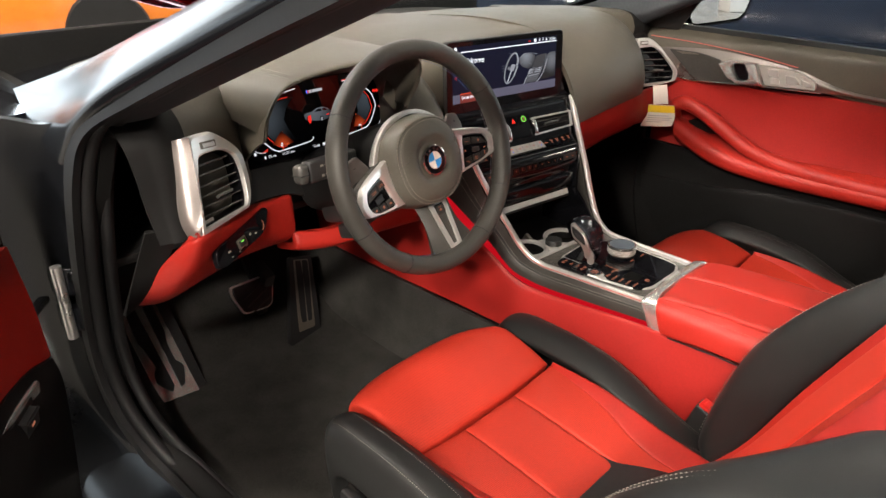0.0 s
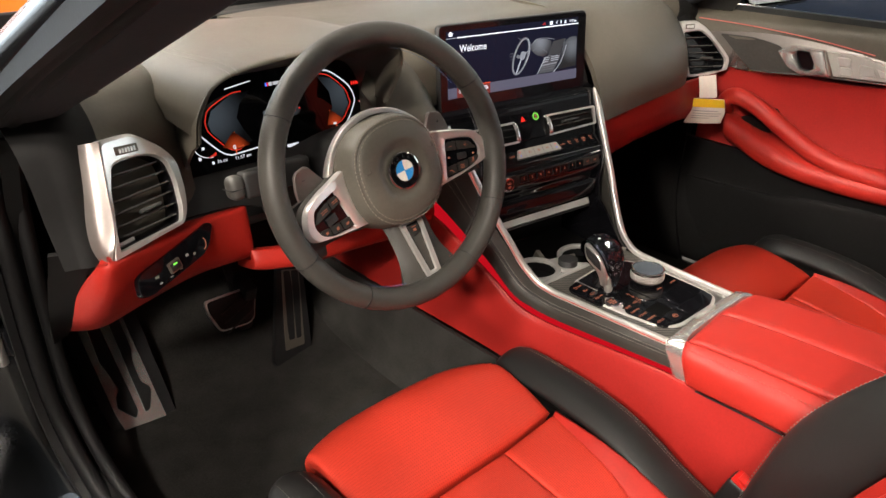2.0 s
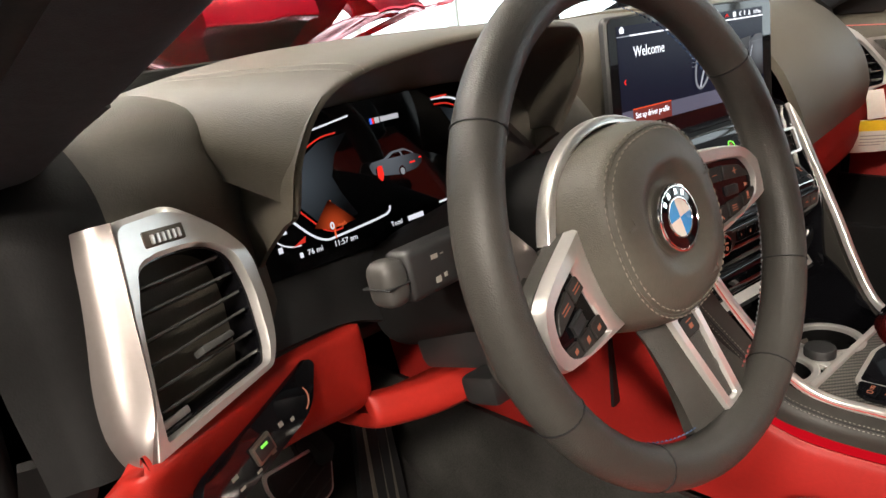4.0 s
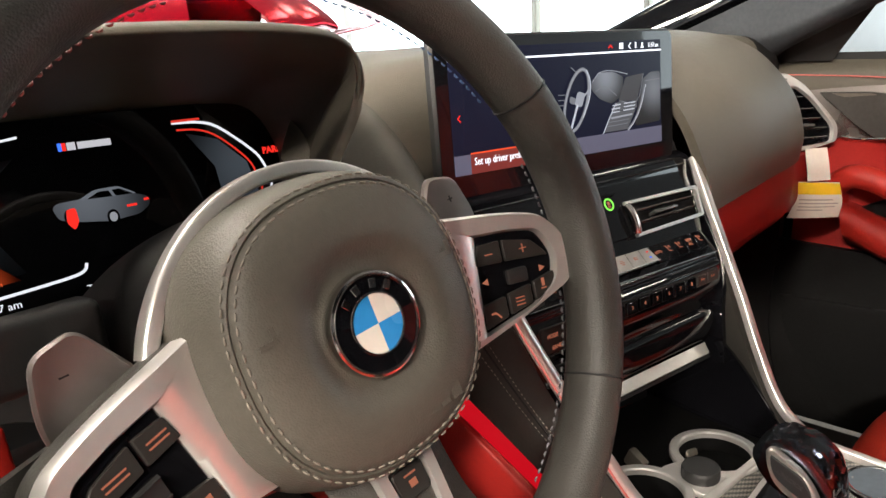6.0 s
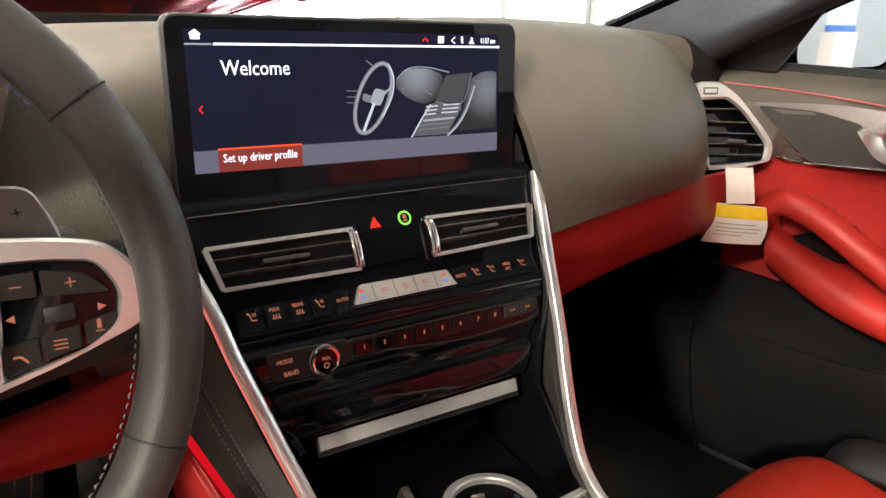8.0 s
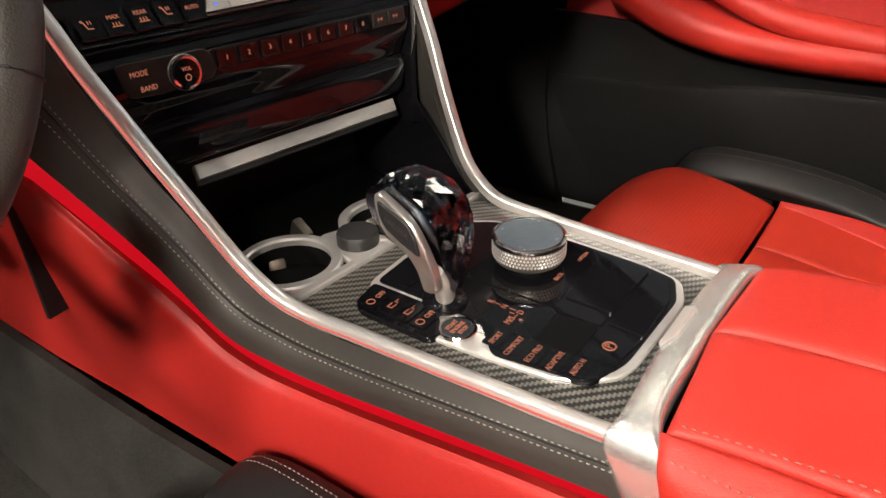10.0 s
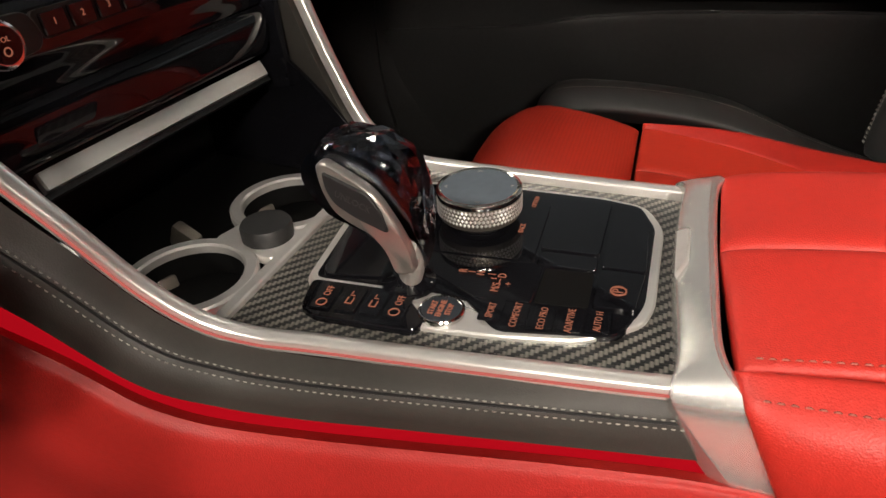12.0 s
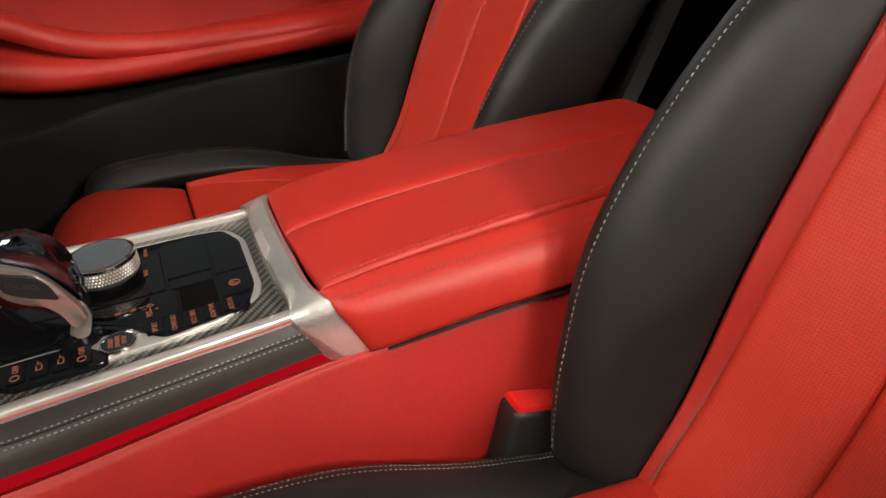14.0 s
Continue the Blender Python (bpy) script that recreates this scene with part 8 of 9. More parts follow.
    for pts in ([(0.290, 0.8600), (0.318, 0.8590), (0.320, 0.8420), (0.298, 0.8420)], [(0.300, 0.8390), (0.322, 0.8390), (0.326, 0.8240), (0.304, 0.8235)], [(0.336, 0.8500), (0.362, 0.8470), (0.374, 0.8290), (0.342, 0.8270)], [(0.372, 0.8450), (0.398, 0.8370), (0.402, 0.8290), (0.382, 0.8290)]):
        part("memory_key", plate(rounded(face(pts), 0.002, 2), 0.0016, up_by(dm, 0.012), 0.0006), M_SATIN, pan)
    # red mid panel
    red = surf([[(0.760, 0.02, 0.820), (0.768, -0.12, 0.810), (0.776, -0.30, 0.800), (0.782, -0.54, 0.806), (0.786, -1.2, 0.79)],
                [(0.765, 0.01, 0.74), (0.775, -0.12, 0.74), (0.784, -0.30, 0.73), (0.788, -0.54, 0.72), (0.790, -1.2, 0.71)],
                [(0.762, 0.01, 0.66), (0.772, -0.12, 0.66), (0.780, -0.30, 0.64), (0.784, -0.54, 0.63), (0.788, -1.2, 0.64)],
                [(0.755, 0.01, 0.60), (0.765, -0.12, 0.60), (0.772, -0.30, 0.585), (0.776, -0.54, 0.58), (0.780, -1.2, 0.60)]])
    part("red_panel", slab(red, 0.012, 24, 40, 1), M_REDV, th, "red leather mid panel")
    # speaker grille
    spk = rounded(face([(0.099, 0.756), (0.1316, 0.7675), (0.266, 0.770), (0.305, 0.7525), (0.396, 0.667), (0.351, 0.6505), (0.288, 0.663), (0.196, 0.710)]), 0.012)
    part("speaker_grille", plate(spk, 0.004, up_by(axes(on(0, 0, -0.020), dm.col[0].to_3d(), (0, 0, 1)), 0.0), 0.001), plain("grille_cloth", (0.022, 0.020, 0.018), 0.7, var=0.3, bump=0.7, grain=1800), th, "black speaker grille")
    # pull handle and armrest, red
    upper = [(0.755, -0.060, 0.700), (0.735, -0.066, 0.728), (0.730, -0.095, 0.745), (0.728, -0.15, 0.730), (0.724, -0.22, 0.694), (0.720, -0.30, 0.655), (0.716, -0.40, 0.634), (0.714, -0.60, 0.622), (0.716, -1.2, 0.615)]
    part("pull_handle", sweep(upper, [(0.020 * math.cos(a), 0.016 * math.sin(a)) for a in [2 * math.pi * i / 16 for i in range(16)]], (-1, 0, 0.6), 70), M_RED, th, "red leather pull handle", 60)
    arm = surf([[(0.775, -0.055, 0.690), (0.775, -0.20, 0.650), (0.778, -0.34, 0.625), (0.78, -0.60, 0.628), (0.785, -1.2, 0.62)],
                [(0.735, -0.072, 0.685), (0.722, -0.20, 0.640), (0.715, -0.34, 0.617), (0.712, -0.60, 0.616), (0.716, -1.2, 0.612)],
                [(0.730, -0.085, 0.655), (0.714, -0.20, 0.612), (0.708, -0.34, 0.595), (0.707, -0.60, 0.594), (0.712, -1.2, 0.592)],
                [(0.760, -0.085, 0.632), (0.752, -0.20, 0.596), (0.748, -0.34, 0.578), (0.746, -0.60, 0.580), (0.752, -1.2, 0.58)]])
    part("armrest", slab(arm, 0.01, 30, 50, -1), M_RED, th, "red leather door armrest", 60)
    part("pull_pocket", block((0.02, 0.12, 0.055), pose(0.765, -0.14, 0.678, -25, 0, 0), 0.012), M_SOFT, th, "dark pocket behind the pull handle")
    # lower card with map pocket
    low = surf([[(0.748, 0.06, 0.62), (0.752, -0.20, 0.605), (0.748, -0.54, 0.585), (0.752, -1.2, 0.585)],
                [(0.755, 0.06, 0.52), (0.760, -0.20, 0.52), (0.760, -0.54, 0.52), (0.765, -1.2, 0.52)],
                [(0.758, 0.06, 0.40), (0.765, -0.20, 0.40), (0.768, -0.54, 0.40), (0.770, -1.2, 0.40)],
                [(0.765, 0.06, 0.27), (0.770, -0.20, 0.27), (0.772, -0.54, 0.27), (0.775, -1.2, 0.27)]])
    part("lower_card", slab(low, 0.012, 24, 30, 1), M_SOFT, th, "black plastic lower door card")
    pk = surf([[(0.755, 0.02, 0.512), (0.728, -0.20, 0.530), (0.724, -0.34, 0.549), (0.722, -0.54, 0.557), (0.724, -1.2, 0.557)],
               [(0.752, 0.02, 0.500), (0.720, -0.20, 0.517), (0.716, -0.34, 0.533), (0.714, -0.54, 0.540), (0.716, -1.2, 0.540)],
               [(0.756, 0.0, 0.42), (0.730, -0.20, 0.42), (0.726, -0.34, 0.42), (0.724, -0.54, 0.42), (0.726, -1.2, 0.42)],
               [(0.755, -0.08, 0.30), (0.748, -0.20, 0.30), (0.744, -0.34, 0.30), (0.742, -0.54, 0.30), (0.744, -1.2, 0.30)]])
    part("map_pocket", slab(pk, 0.008, 20, 40, 1), M_SOFT, th, "black map pocket")
    part("window_seal", sweep([(0.792, 0.10, 0.938), (0.796, -0.2, 0.931), (0.80, -0.54, 0.921), (0.805, -1.2, 0.903)], [(-0.01, -0.006), (0.01, -0.006), (0.008, 0.006), (-0.008, 0.006)]), M_RUB, th, "black window seal")
    part("outer_line", sweep([(0.812, 0.10, 0.938), (0.816, -0.2, 0.931), (0.82, -0.54, 0.921), (0.825, -1.2, 0.903)], circle(0.005, 8)), M_CHROME, th, "bright window line")
    part("outer_skin", slab(surf([[(0.82, 0.12, 0.935), (0.83, -0.5, 0.92), (0.835, -1.2, 0.90)], [(0.88, 0.12, 0.80), (0.89, -0.5, 0.78), (0.895, -1.2, 0.78)], [(0.90, 0.12, 0.45), (0.90, -0.5, 0.45), (0.90, -1.2, 0.45)], [(0.86, 0.12, 0.25), (0.86, -0.5, 0.25), (0.86, -1.2, 0.25)]]), 0.01, 16, 16, -1), M_PAINT, th, "black painted outer skin")


passenger_door()


def hang_tag():
    th = thing("hang_tag", (0.66, -0.05, 0.68), "white paper tag with a yellow band hanging from the vent", "paper tag")
    paper = plain("white_paper", (0.72, 0.70, 0.62), 0.7, var=0.05, bump=0.05)
    f = surf([[(0.632, -0.045, 0.800), (0.634, -0.049, 0.775), (0.640, -0.050, 0.748)], [(0.678, -0.062, 0.798), (0.682, -0.066, 0.772), (0.688, -0.068, 0.744)]])
    part("strap", slab(f, 0.001, 8, 10, 1), paper, th, "white paper strap")
    g = surf([[(0.627, -0.030, 0.748), (0.628, -0.035, 0.715), (0.618, -0.030, 0.690)], [(0.668, -0.054, 0.743), (0.666, -0.060, 0.710), (0.660, -0.058, 0.685)], [(0.712, -0.075, 0.736), (0.710, -0.082, 0.705), (0.702, -0.080, 0.681)]])
    part("card", slab(g, 0.001, 14, 10, 1), paper, th, "creased white card")
    part("yellow_band", slab(lambda u, v: g(0.01 + 0.98 * u, 0.02 + 0.28 * v) + V(-0.0008, -0.0012, 0), 0.0005, 12, 4, 1), plain("yellow_ink", (0.75, 0.52, 0.02), 0.6, var=0.06, bump=0.03), th, "yellow printed band")
    for v, w in ((0.42, 0.7), (0.52, 0.8), (0.62, 0.75), (0.72, 0.5)):
        part("printed_line", slab(lambda a, b, v=v, w=w: g(0.1 + w * a, v + 0.03 * b) + V(-0.0008, -0.0012, 0), 0.0003, 8, 2, 1), plain("grey_ink", (0.35, 0.34, 0.32), 0.7, bump=0.0), th)


hang_tag()


# ---- driver side body: pillar, seal, sill ----
def pillars():
    for s in (-1, 1):
        side = "driver" if s < 0 else "passenger"
        th = thing("windscreen_pillar", (s * 0.74, 0.1, 0.90), f"dark windscreen pillar on the {side} side", "pillar")
        inner = [(0.735, 0.20, 0.915), (0.690, 0.075, 0.952), (0.660, -0.05, 1.000), (0.615, -0.29, 1.100), (0.575, -0.55, 1.205), (0.55, -0.75, 1.27)]
        outer = [(0.765, 0.13, 0.880), (0.762, 0.04, 0.950), (0.752, -0.10, 1.020), (0.720, -0.32, 1.110), (0.685, -0.58, 1.210), (0.66, -0.78, 1.275)]
        glass = [(0.745, 0.42, 0.925), (0.700, 0.22, 0.985), (0.675, 0.03, 1.050), (0.640, -0.22, 1.140), (0.60, -0.48, 1.235), (0.57, -0.70, 1.30)]
        rows = []
        for a, b, c in zip(inner, outer, glass):
            a, b, c = (V(s * p[0], p[1], p[2]) for p in (a, b, c))
            rows.append([c, c.lerp(a, 0.5) + V(-s * 0.004, -0.01, -0.01), a, a.lerp(b, 0.4) + V(-s * 0.010, -0.008, -0.012), b])
        part("inner_trim", slab(surf(rows), 0.01, 40, 20, -s), M_PILLAR, th, "dark grey inner trim", 60)
        body = []
        for b, c in zip(outer, glass):
            b, c = (V(s * p[0], p[1], p[2]) for p in (b, c))
            o = b.lerp(c, 0.5) + V(s * 0.026, 0.012, 0.014)
            body.append([b + V(s * 0.018, 0.02, 0.0), b + V(s * 0.026, 0.025, 0.006), o, c + V(s * 0.008, 0.01, 0.010)])
        part("outer_skin", slab(surf(body), 0.01, 40, 16, s), M_JAMB, th, "black painted outer skin", 60)
        if s < 0:
            # demister slot in the pillar's foot
            sl = part("demister_slot", sweep([(-0.708, 0.050, 0.953), (-0.692, -0.01, 0.977), (-0.678, -0.065, 0.9985)], [(-0.008, -0.004), (0.008, -0.004), (0.008, 0.002), (-0.008, 0.002)], (0.3, -0.3, 1), 20), M_PLAST, th, "slim demister slot")
            for k in range(5):
                p = V(-0.705 + 0.006 * k, 0.036 - 0.024 * k, 0.9605 + 0.009 * k)
                part("slat", block((0.018, 0.003, 0.003), Matrix.Translation(p), 0.001, 1), M_GLOSS, sl)


pillars()


def door_seal():
    th = thing("door_seal", (-0.76, 0.1, 0.32), "black rubber door seal round the driver door opening", "seal")
    line = [(-0.690, -0.62, 1.225), (-0.724, -0.34, 1.118), (-0.752, -0.12, 1.030), (-0.768, 0.03, 0.962), (-0.772, 0.105, 0.885), (-0.772, 0.165, 0.770), (-0.772, 0.215, 0.610), (-0.770, 0.235, 0.480), (-0.765, 0.205, 0.385), (-0.758, 0.12, 0.332), (-0.752, -0.02, 0.315), (-0.75, -0.4, 0.312), (-0.75, -1.1, 0.312)]
    part("lip", sweep(line, circle(0.013, 12), (1, 0, 0), 120), M_RUB, th, "hollow rubber lip", 60)
    part("lip", sweep([(x + 0.028, y - 0.004, z + 0.004) for x, y, z in line], circle(0.011, 12), (1, 0, 0), 120), M_RUB, th, "hollow rubber lip", 60)
    part("carrier", sweep([(x - 0.020, y + 0.012, z - 0.006) for x, y, z in line], [(-0.014, -0.006), (0.014, -0.006), (0.014, 0.006), (-0.014, 0.006)], (1, 0, 0), 120), M_RUB, th, "rubber carrier strip", 60)


door_seal()


def body_side():
    th = thing("black_coupe", (-0.85, 0.6, 0.15), "gloss black painted car body round the open driver door", "car")
    # hinge pillar, the jamb the door closes on
    jamb = surf([[(-0.785, 0.12, 0.95), (-0.80, 0.20, 0.93), (-0.84, 0.30, 0.93), (-0.90, 0.36, 0.92)],
                 [(-0.79, 0.18, 0.80), (-0.80, 0.28, 0.80), (-0.85, 0.36, 0.80), (-0.925, 0.40, 0.79)],
                 [(-0.79, 0.25, 0.55), (-0.80, 0.33, 0.55), (-0.85, 0.38, 0.55), (-0.93, 0.42, 0.55)],
                 [(-0.785, 0.22, 0.36), (-0.80, 0.32, 0.36), (-0.85, 0.36, 0.34), (-0.92, 0.38, 0.32)],
                 [(-0.775, 0.10, 0.29), (-0.80, 0.14, 0.27), (-0.86, 0.20, 0.24), (-0.91, 0.22, 0.22)]])
    part("hinge_pillar", slab(jamb, 0.01, 30, 24, -1), M_JAMB, th, "gloss black hinge pillar", 60)
    sill = surf([[(-0.765, 0.26, 0.31), (-0.80, 0.26, 0.28), (-0.86, 0.26, 0.24), (-0.90, 0.26, 0.16)], [(-0.765, -1.3, 0.31), (-0.80, -1.3, 0.28), (-0.86, -1.3, 0.24), (-0.90, -1.3, 0.16)]])
    part("sill", slab(sill, 0.01, 30, 14, 1), M_JAMB, th, "gloss black sill", 60)
    part("sill_plate", slab(lambda u, v: surf([[(-0.772, 0.02, 0.312), (-0.81, 0.02, 0.281)], [(-0.772, -1.0, 0.312), (-0.81, -1.0, 0.281)]])(u, v), 0.004, 10, 4, -1), M_GLOSS, th, "gloss black sill plate")
    part("inner_sill", slab(surf([[(-0.765, 0.3, 0.33), (-0.725, 0.3, 0.33), (-0.70, 0.3, 0.25)], [(-0.765, -1.3, 0.33), (-0.725, -1.3, 0.33), (-0.70, -1.3, 0.25)]]), 0.01, 12, 10, 1), M_SOFT, th, "black plastic inner sill trim")
    for z in (0.645, 0.575):
        h = part("hinge", block((0.05, 0.06, 0.055), pose(-0.790, 0.262, z, 0, 0, 30), 0.012, 3), M_JAMB, th, "painted door hinge")
        part("hinge_pin", lathe([(0.009, -0.035), (0.009, 0.035)], pose(-0.815, 0.245, z), 16), M_SATIN, h)
    part("check_strap", block((0.10, 0.02, 0.012), pose(-0.86, 0.27, 0.60, 0, 0, 50), 0.004), M_PAINT, th, "black door check strap")
    # wing and bonnet, glossy, ahead of the windscreen
    for s in (-1, 1):
        wing = surf([[(s * 0.775, 0.30, 0.930), (s * 0.76, 0.9, 0.90), (s * 0.74, 1.5, 0.84), (s * 0.66, 2.1, 0.74)], [(s * 0.87, 0.32, 0.905), (s * 0.88, 0.9, 0.87), (s * 0.87, 1.5, 0.80), (s * 0.78, 2.1, 0.70)],
                     [(s * 0.935, 0.36, 0.78), (s * 0.95, 0.9, 0.74), (s * 0.94, 1.5, 0.66), (s * 0.86, 2.1, 0.56)], [(s * 0.93, 0.40, 0.30), (s * 0.93, 0.9, 0.50), (s * 0.93, 1.5, 0.50), (s * 0.86, 2.1, 0.30)]])
        part("wing", slab(wing, 0.01, 24, 24, s), M_PAINT, th, "gloss black wing", 60)
    bon = surf([[(-0.765, 0.42, 0.920), (-0.755, 0.9, 0.895), (-0.735, 1.5, 0.835), (-0.60, 2.15, 0.72)], [(-0.4, 0.58, 0.945), (-0.4, 0.95, 0.94), (-0.4, 1.5, 0.885), (-0.34, 2.25, 0.745)], [(0, 0.62, 0.95), (0, 1.0, 0.945), (0, 1.5, 0.89), (0, 2.28, 0.75)], [(0.4, 0.58, 0.945), (0.4, 0.95, 0.94), (0.4, 1.5, 0.885), (0.34, 2.25, 0.745)], [(0.765, 0.42, 0.920), (0.755, 0.9, 0.895), (0.735, 1.5, 0.835), (0.60, 2.15, 0.72)]])
    part("bonnet", slab(bon, 0.01, 30, 24, 1), M_PAINT, th, "gloss black bonnet", 60)
    part("scuttle", slab(surf([[(-0.76, 0.40, 0.905), (-0.76, 0.55, 0.90)], [(0, 0.56, 0.93), (0, 0.75, 0.925)], [(0.76, 0.40, 0.905), (0.76, 0.55, 0.90)]]), 0.01, 24, 6, -1), M_PLAST, th, "black plastic scuttle")
    # rear quarter and passenger sill so the cabin closes
    for s in (-1, 1):
        part("rear_quarter", slab(surf([[(s * 0.80, -1.25, 0.90), (s * 0.78, -2.4, 0.90)], [(s * 0.92, -1.25, 0.75), (s * 0.90, -2.4, 0.75)], [(s * 0.92, -1.25, 0.25), (s * 0.90, -2.4, 0.25)]]), 0.01, 14, 14, -s), M_PAINT, th, "gloss black rear quarter", 60)
    roof = surf([[(-0.60, -0.62, 1.285), (-0.62, -1.1, 1.31), (-0.60, -1.7, 1.25), (-0.58, -2.3, 1.02)], [(-0.35, -0.65, 1.345), (-0.36, -1.1, 1.365), (-0.35, -1.7, 1.30), (-0.34, -2.3, 1.04)], [(0.35, -0.65, 1.345), (0.36, -1.1, 1.365), (0.35, -1.7, 1.30), (0.34, -2.3, 1.04)], [(0.60, -0.62, 1.285), (0.62, -1.1, 1.31), (0.60, -1.7, 1.25), (0.58, -2.3, 1.02)]])
    part("roof", slab(roof, 0.03, 24, 24, 1), M_PAINT, th, "gloss black roof", 60)
    liner = lambda u, v: roof(u, v) - V(0, 0, 0.032)
    part("headliner", slab(liner, 0.006, 24, 24, 1), M_SOFT, th, "dark cloth headliner", 60)
    # rear of the cabin: tinted quarter windows, boot lid, and the two ends of the body
    for s in (-1, 1):
        part("quarter_window", slab(surf([[(s * 0.80, -1.22, 0.905), (s * 0.79, -1.8, 0.90), (s * 0.78, -2.38, 0.90)], [(s * 0.71, -1.16, 1.12), (s * 0.69, -1.75, 1.09), (s * 0.66, -2.34, 0.97)], [(s * 0.615, -1.10, 1.305), (s * 0.60, -1.70, 1.245), (s * 0.575, -2.30, 1.015)]]), 0.006, 16, 16, -s), M_GLOSS, th, "dark tinted quarter window", 60)
    part("boot_lid", slab(surf([[(-0.78, -2.28, 0.905), (-0.76, -2.45, 0.90), (-0.72, -2.58, 0.86)], [(0.0, -2.28, 1.035), (0.0, -2.48, 0.97), (0.0, -2.64, 0.90)], [(0.78, -2.28, 0.905), (0.76, -2.45, 0.90), (0.72, -2.58, 0.86)]]), 0.01, 20, 12, 1), M_PAINT, th, "gloss black boot lid", 60)
    part("rear_bumper", slab(surf([[(-0.90, -2.38, 0.75), (-0.72, -2.58, 0.86)], [(-0.90, -2.40, 0.28), (-0.72, -2.62, 0.30)]]), 0.01, 8, 8, 1), M_PAINT, th, "gloss black rear corner", 60)
    part("rear_bumper", slab(surf([[(0.90, -2.38, 0.75), (0.72, -2.58, 0.86)], [(0.90, -2.40, 0.28), (0.72, -2.62, 0.30)]]), 0.01, 8, 8, -1), M_PAINT, th, "gloss black rear corner", 60)
    part("rear_panel", slab(surf([[(-0.72, -2.58, 0.86), (0.0, -2.64, 0.90), (0.72, -2.58, 0.86)], [(-0.72, -2.62, 0.30), (0.0, -2.70, 0.30), (0.72, -2.62, 0.30)]]), 0.01, 10, 16, -1), M_PAINT, th, "gloss black tail panel", 60)
    part("front_panel", slab(surf([[(-0.84, 2.08, 0.60), (-0.58, 2.17, 0.71), (0.0, 2.29, 0.74), (0.58, 2.17, 0.71), (0.84, 2.08, 0.60)], [(-0.84, 2.10, 0.28), (-0.58, 2.30, 0.28), (0.0, 2.42, 0.28), (0.58, 2.30, 0.28), (0.84, 2.10, 0.28)]]), 0.01, 10, 24, 1), M_PAINT, th, "gloss black nose panel", 60)
    part("floor_pan", block((1.72, 2.6, 0.06), pose(0, -0.45, 0.19), 0.02), M_PLAST, th, "dark floor pan")
    for x, y in ((-0.80, 1.25), (0.80, 1.25), (-0.80, -1.6), (0.80, -1.6)):
        w = part("wheel", lathe([(0.20, -0.10), (0.31, -0.11), (0.335, -0.09), (0.335, 0.09), (0.31, 0.11), (0.20, 0.10)], pose(x, y, 0.335, 0, 90, 0), 40), M_RUB, th, "black tyre")
        part("rim", lathe([(0.20, -0.09), (0.215, 0.0), (0.20, 0.09)], pose(x, y, 0.335, 0, 90, 0), 32), M_PAINT, w)


body_side()


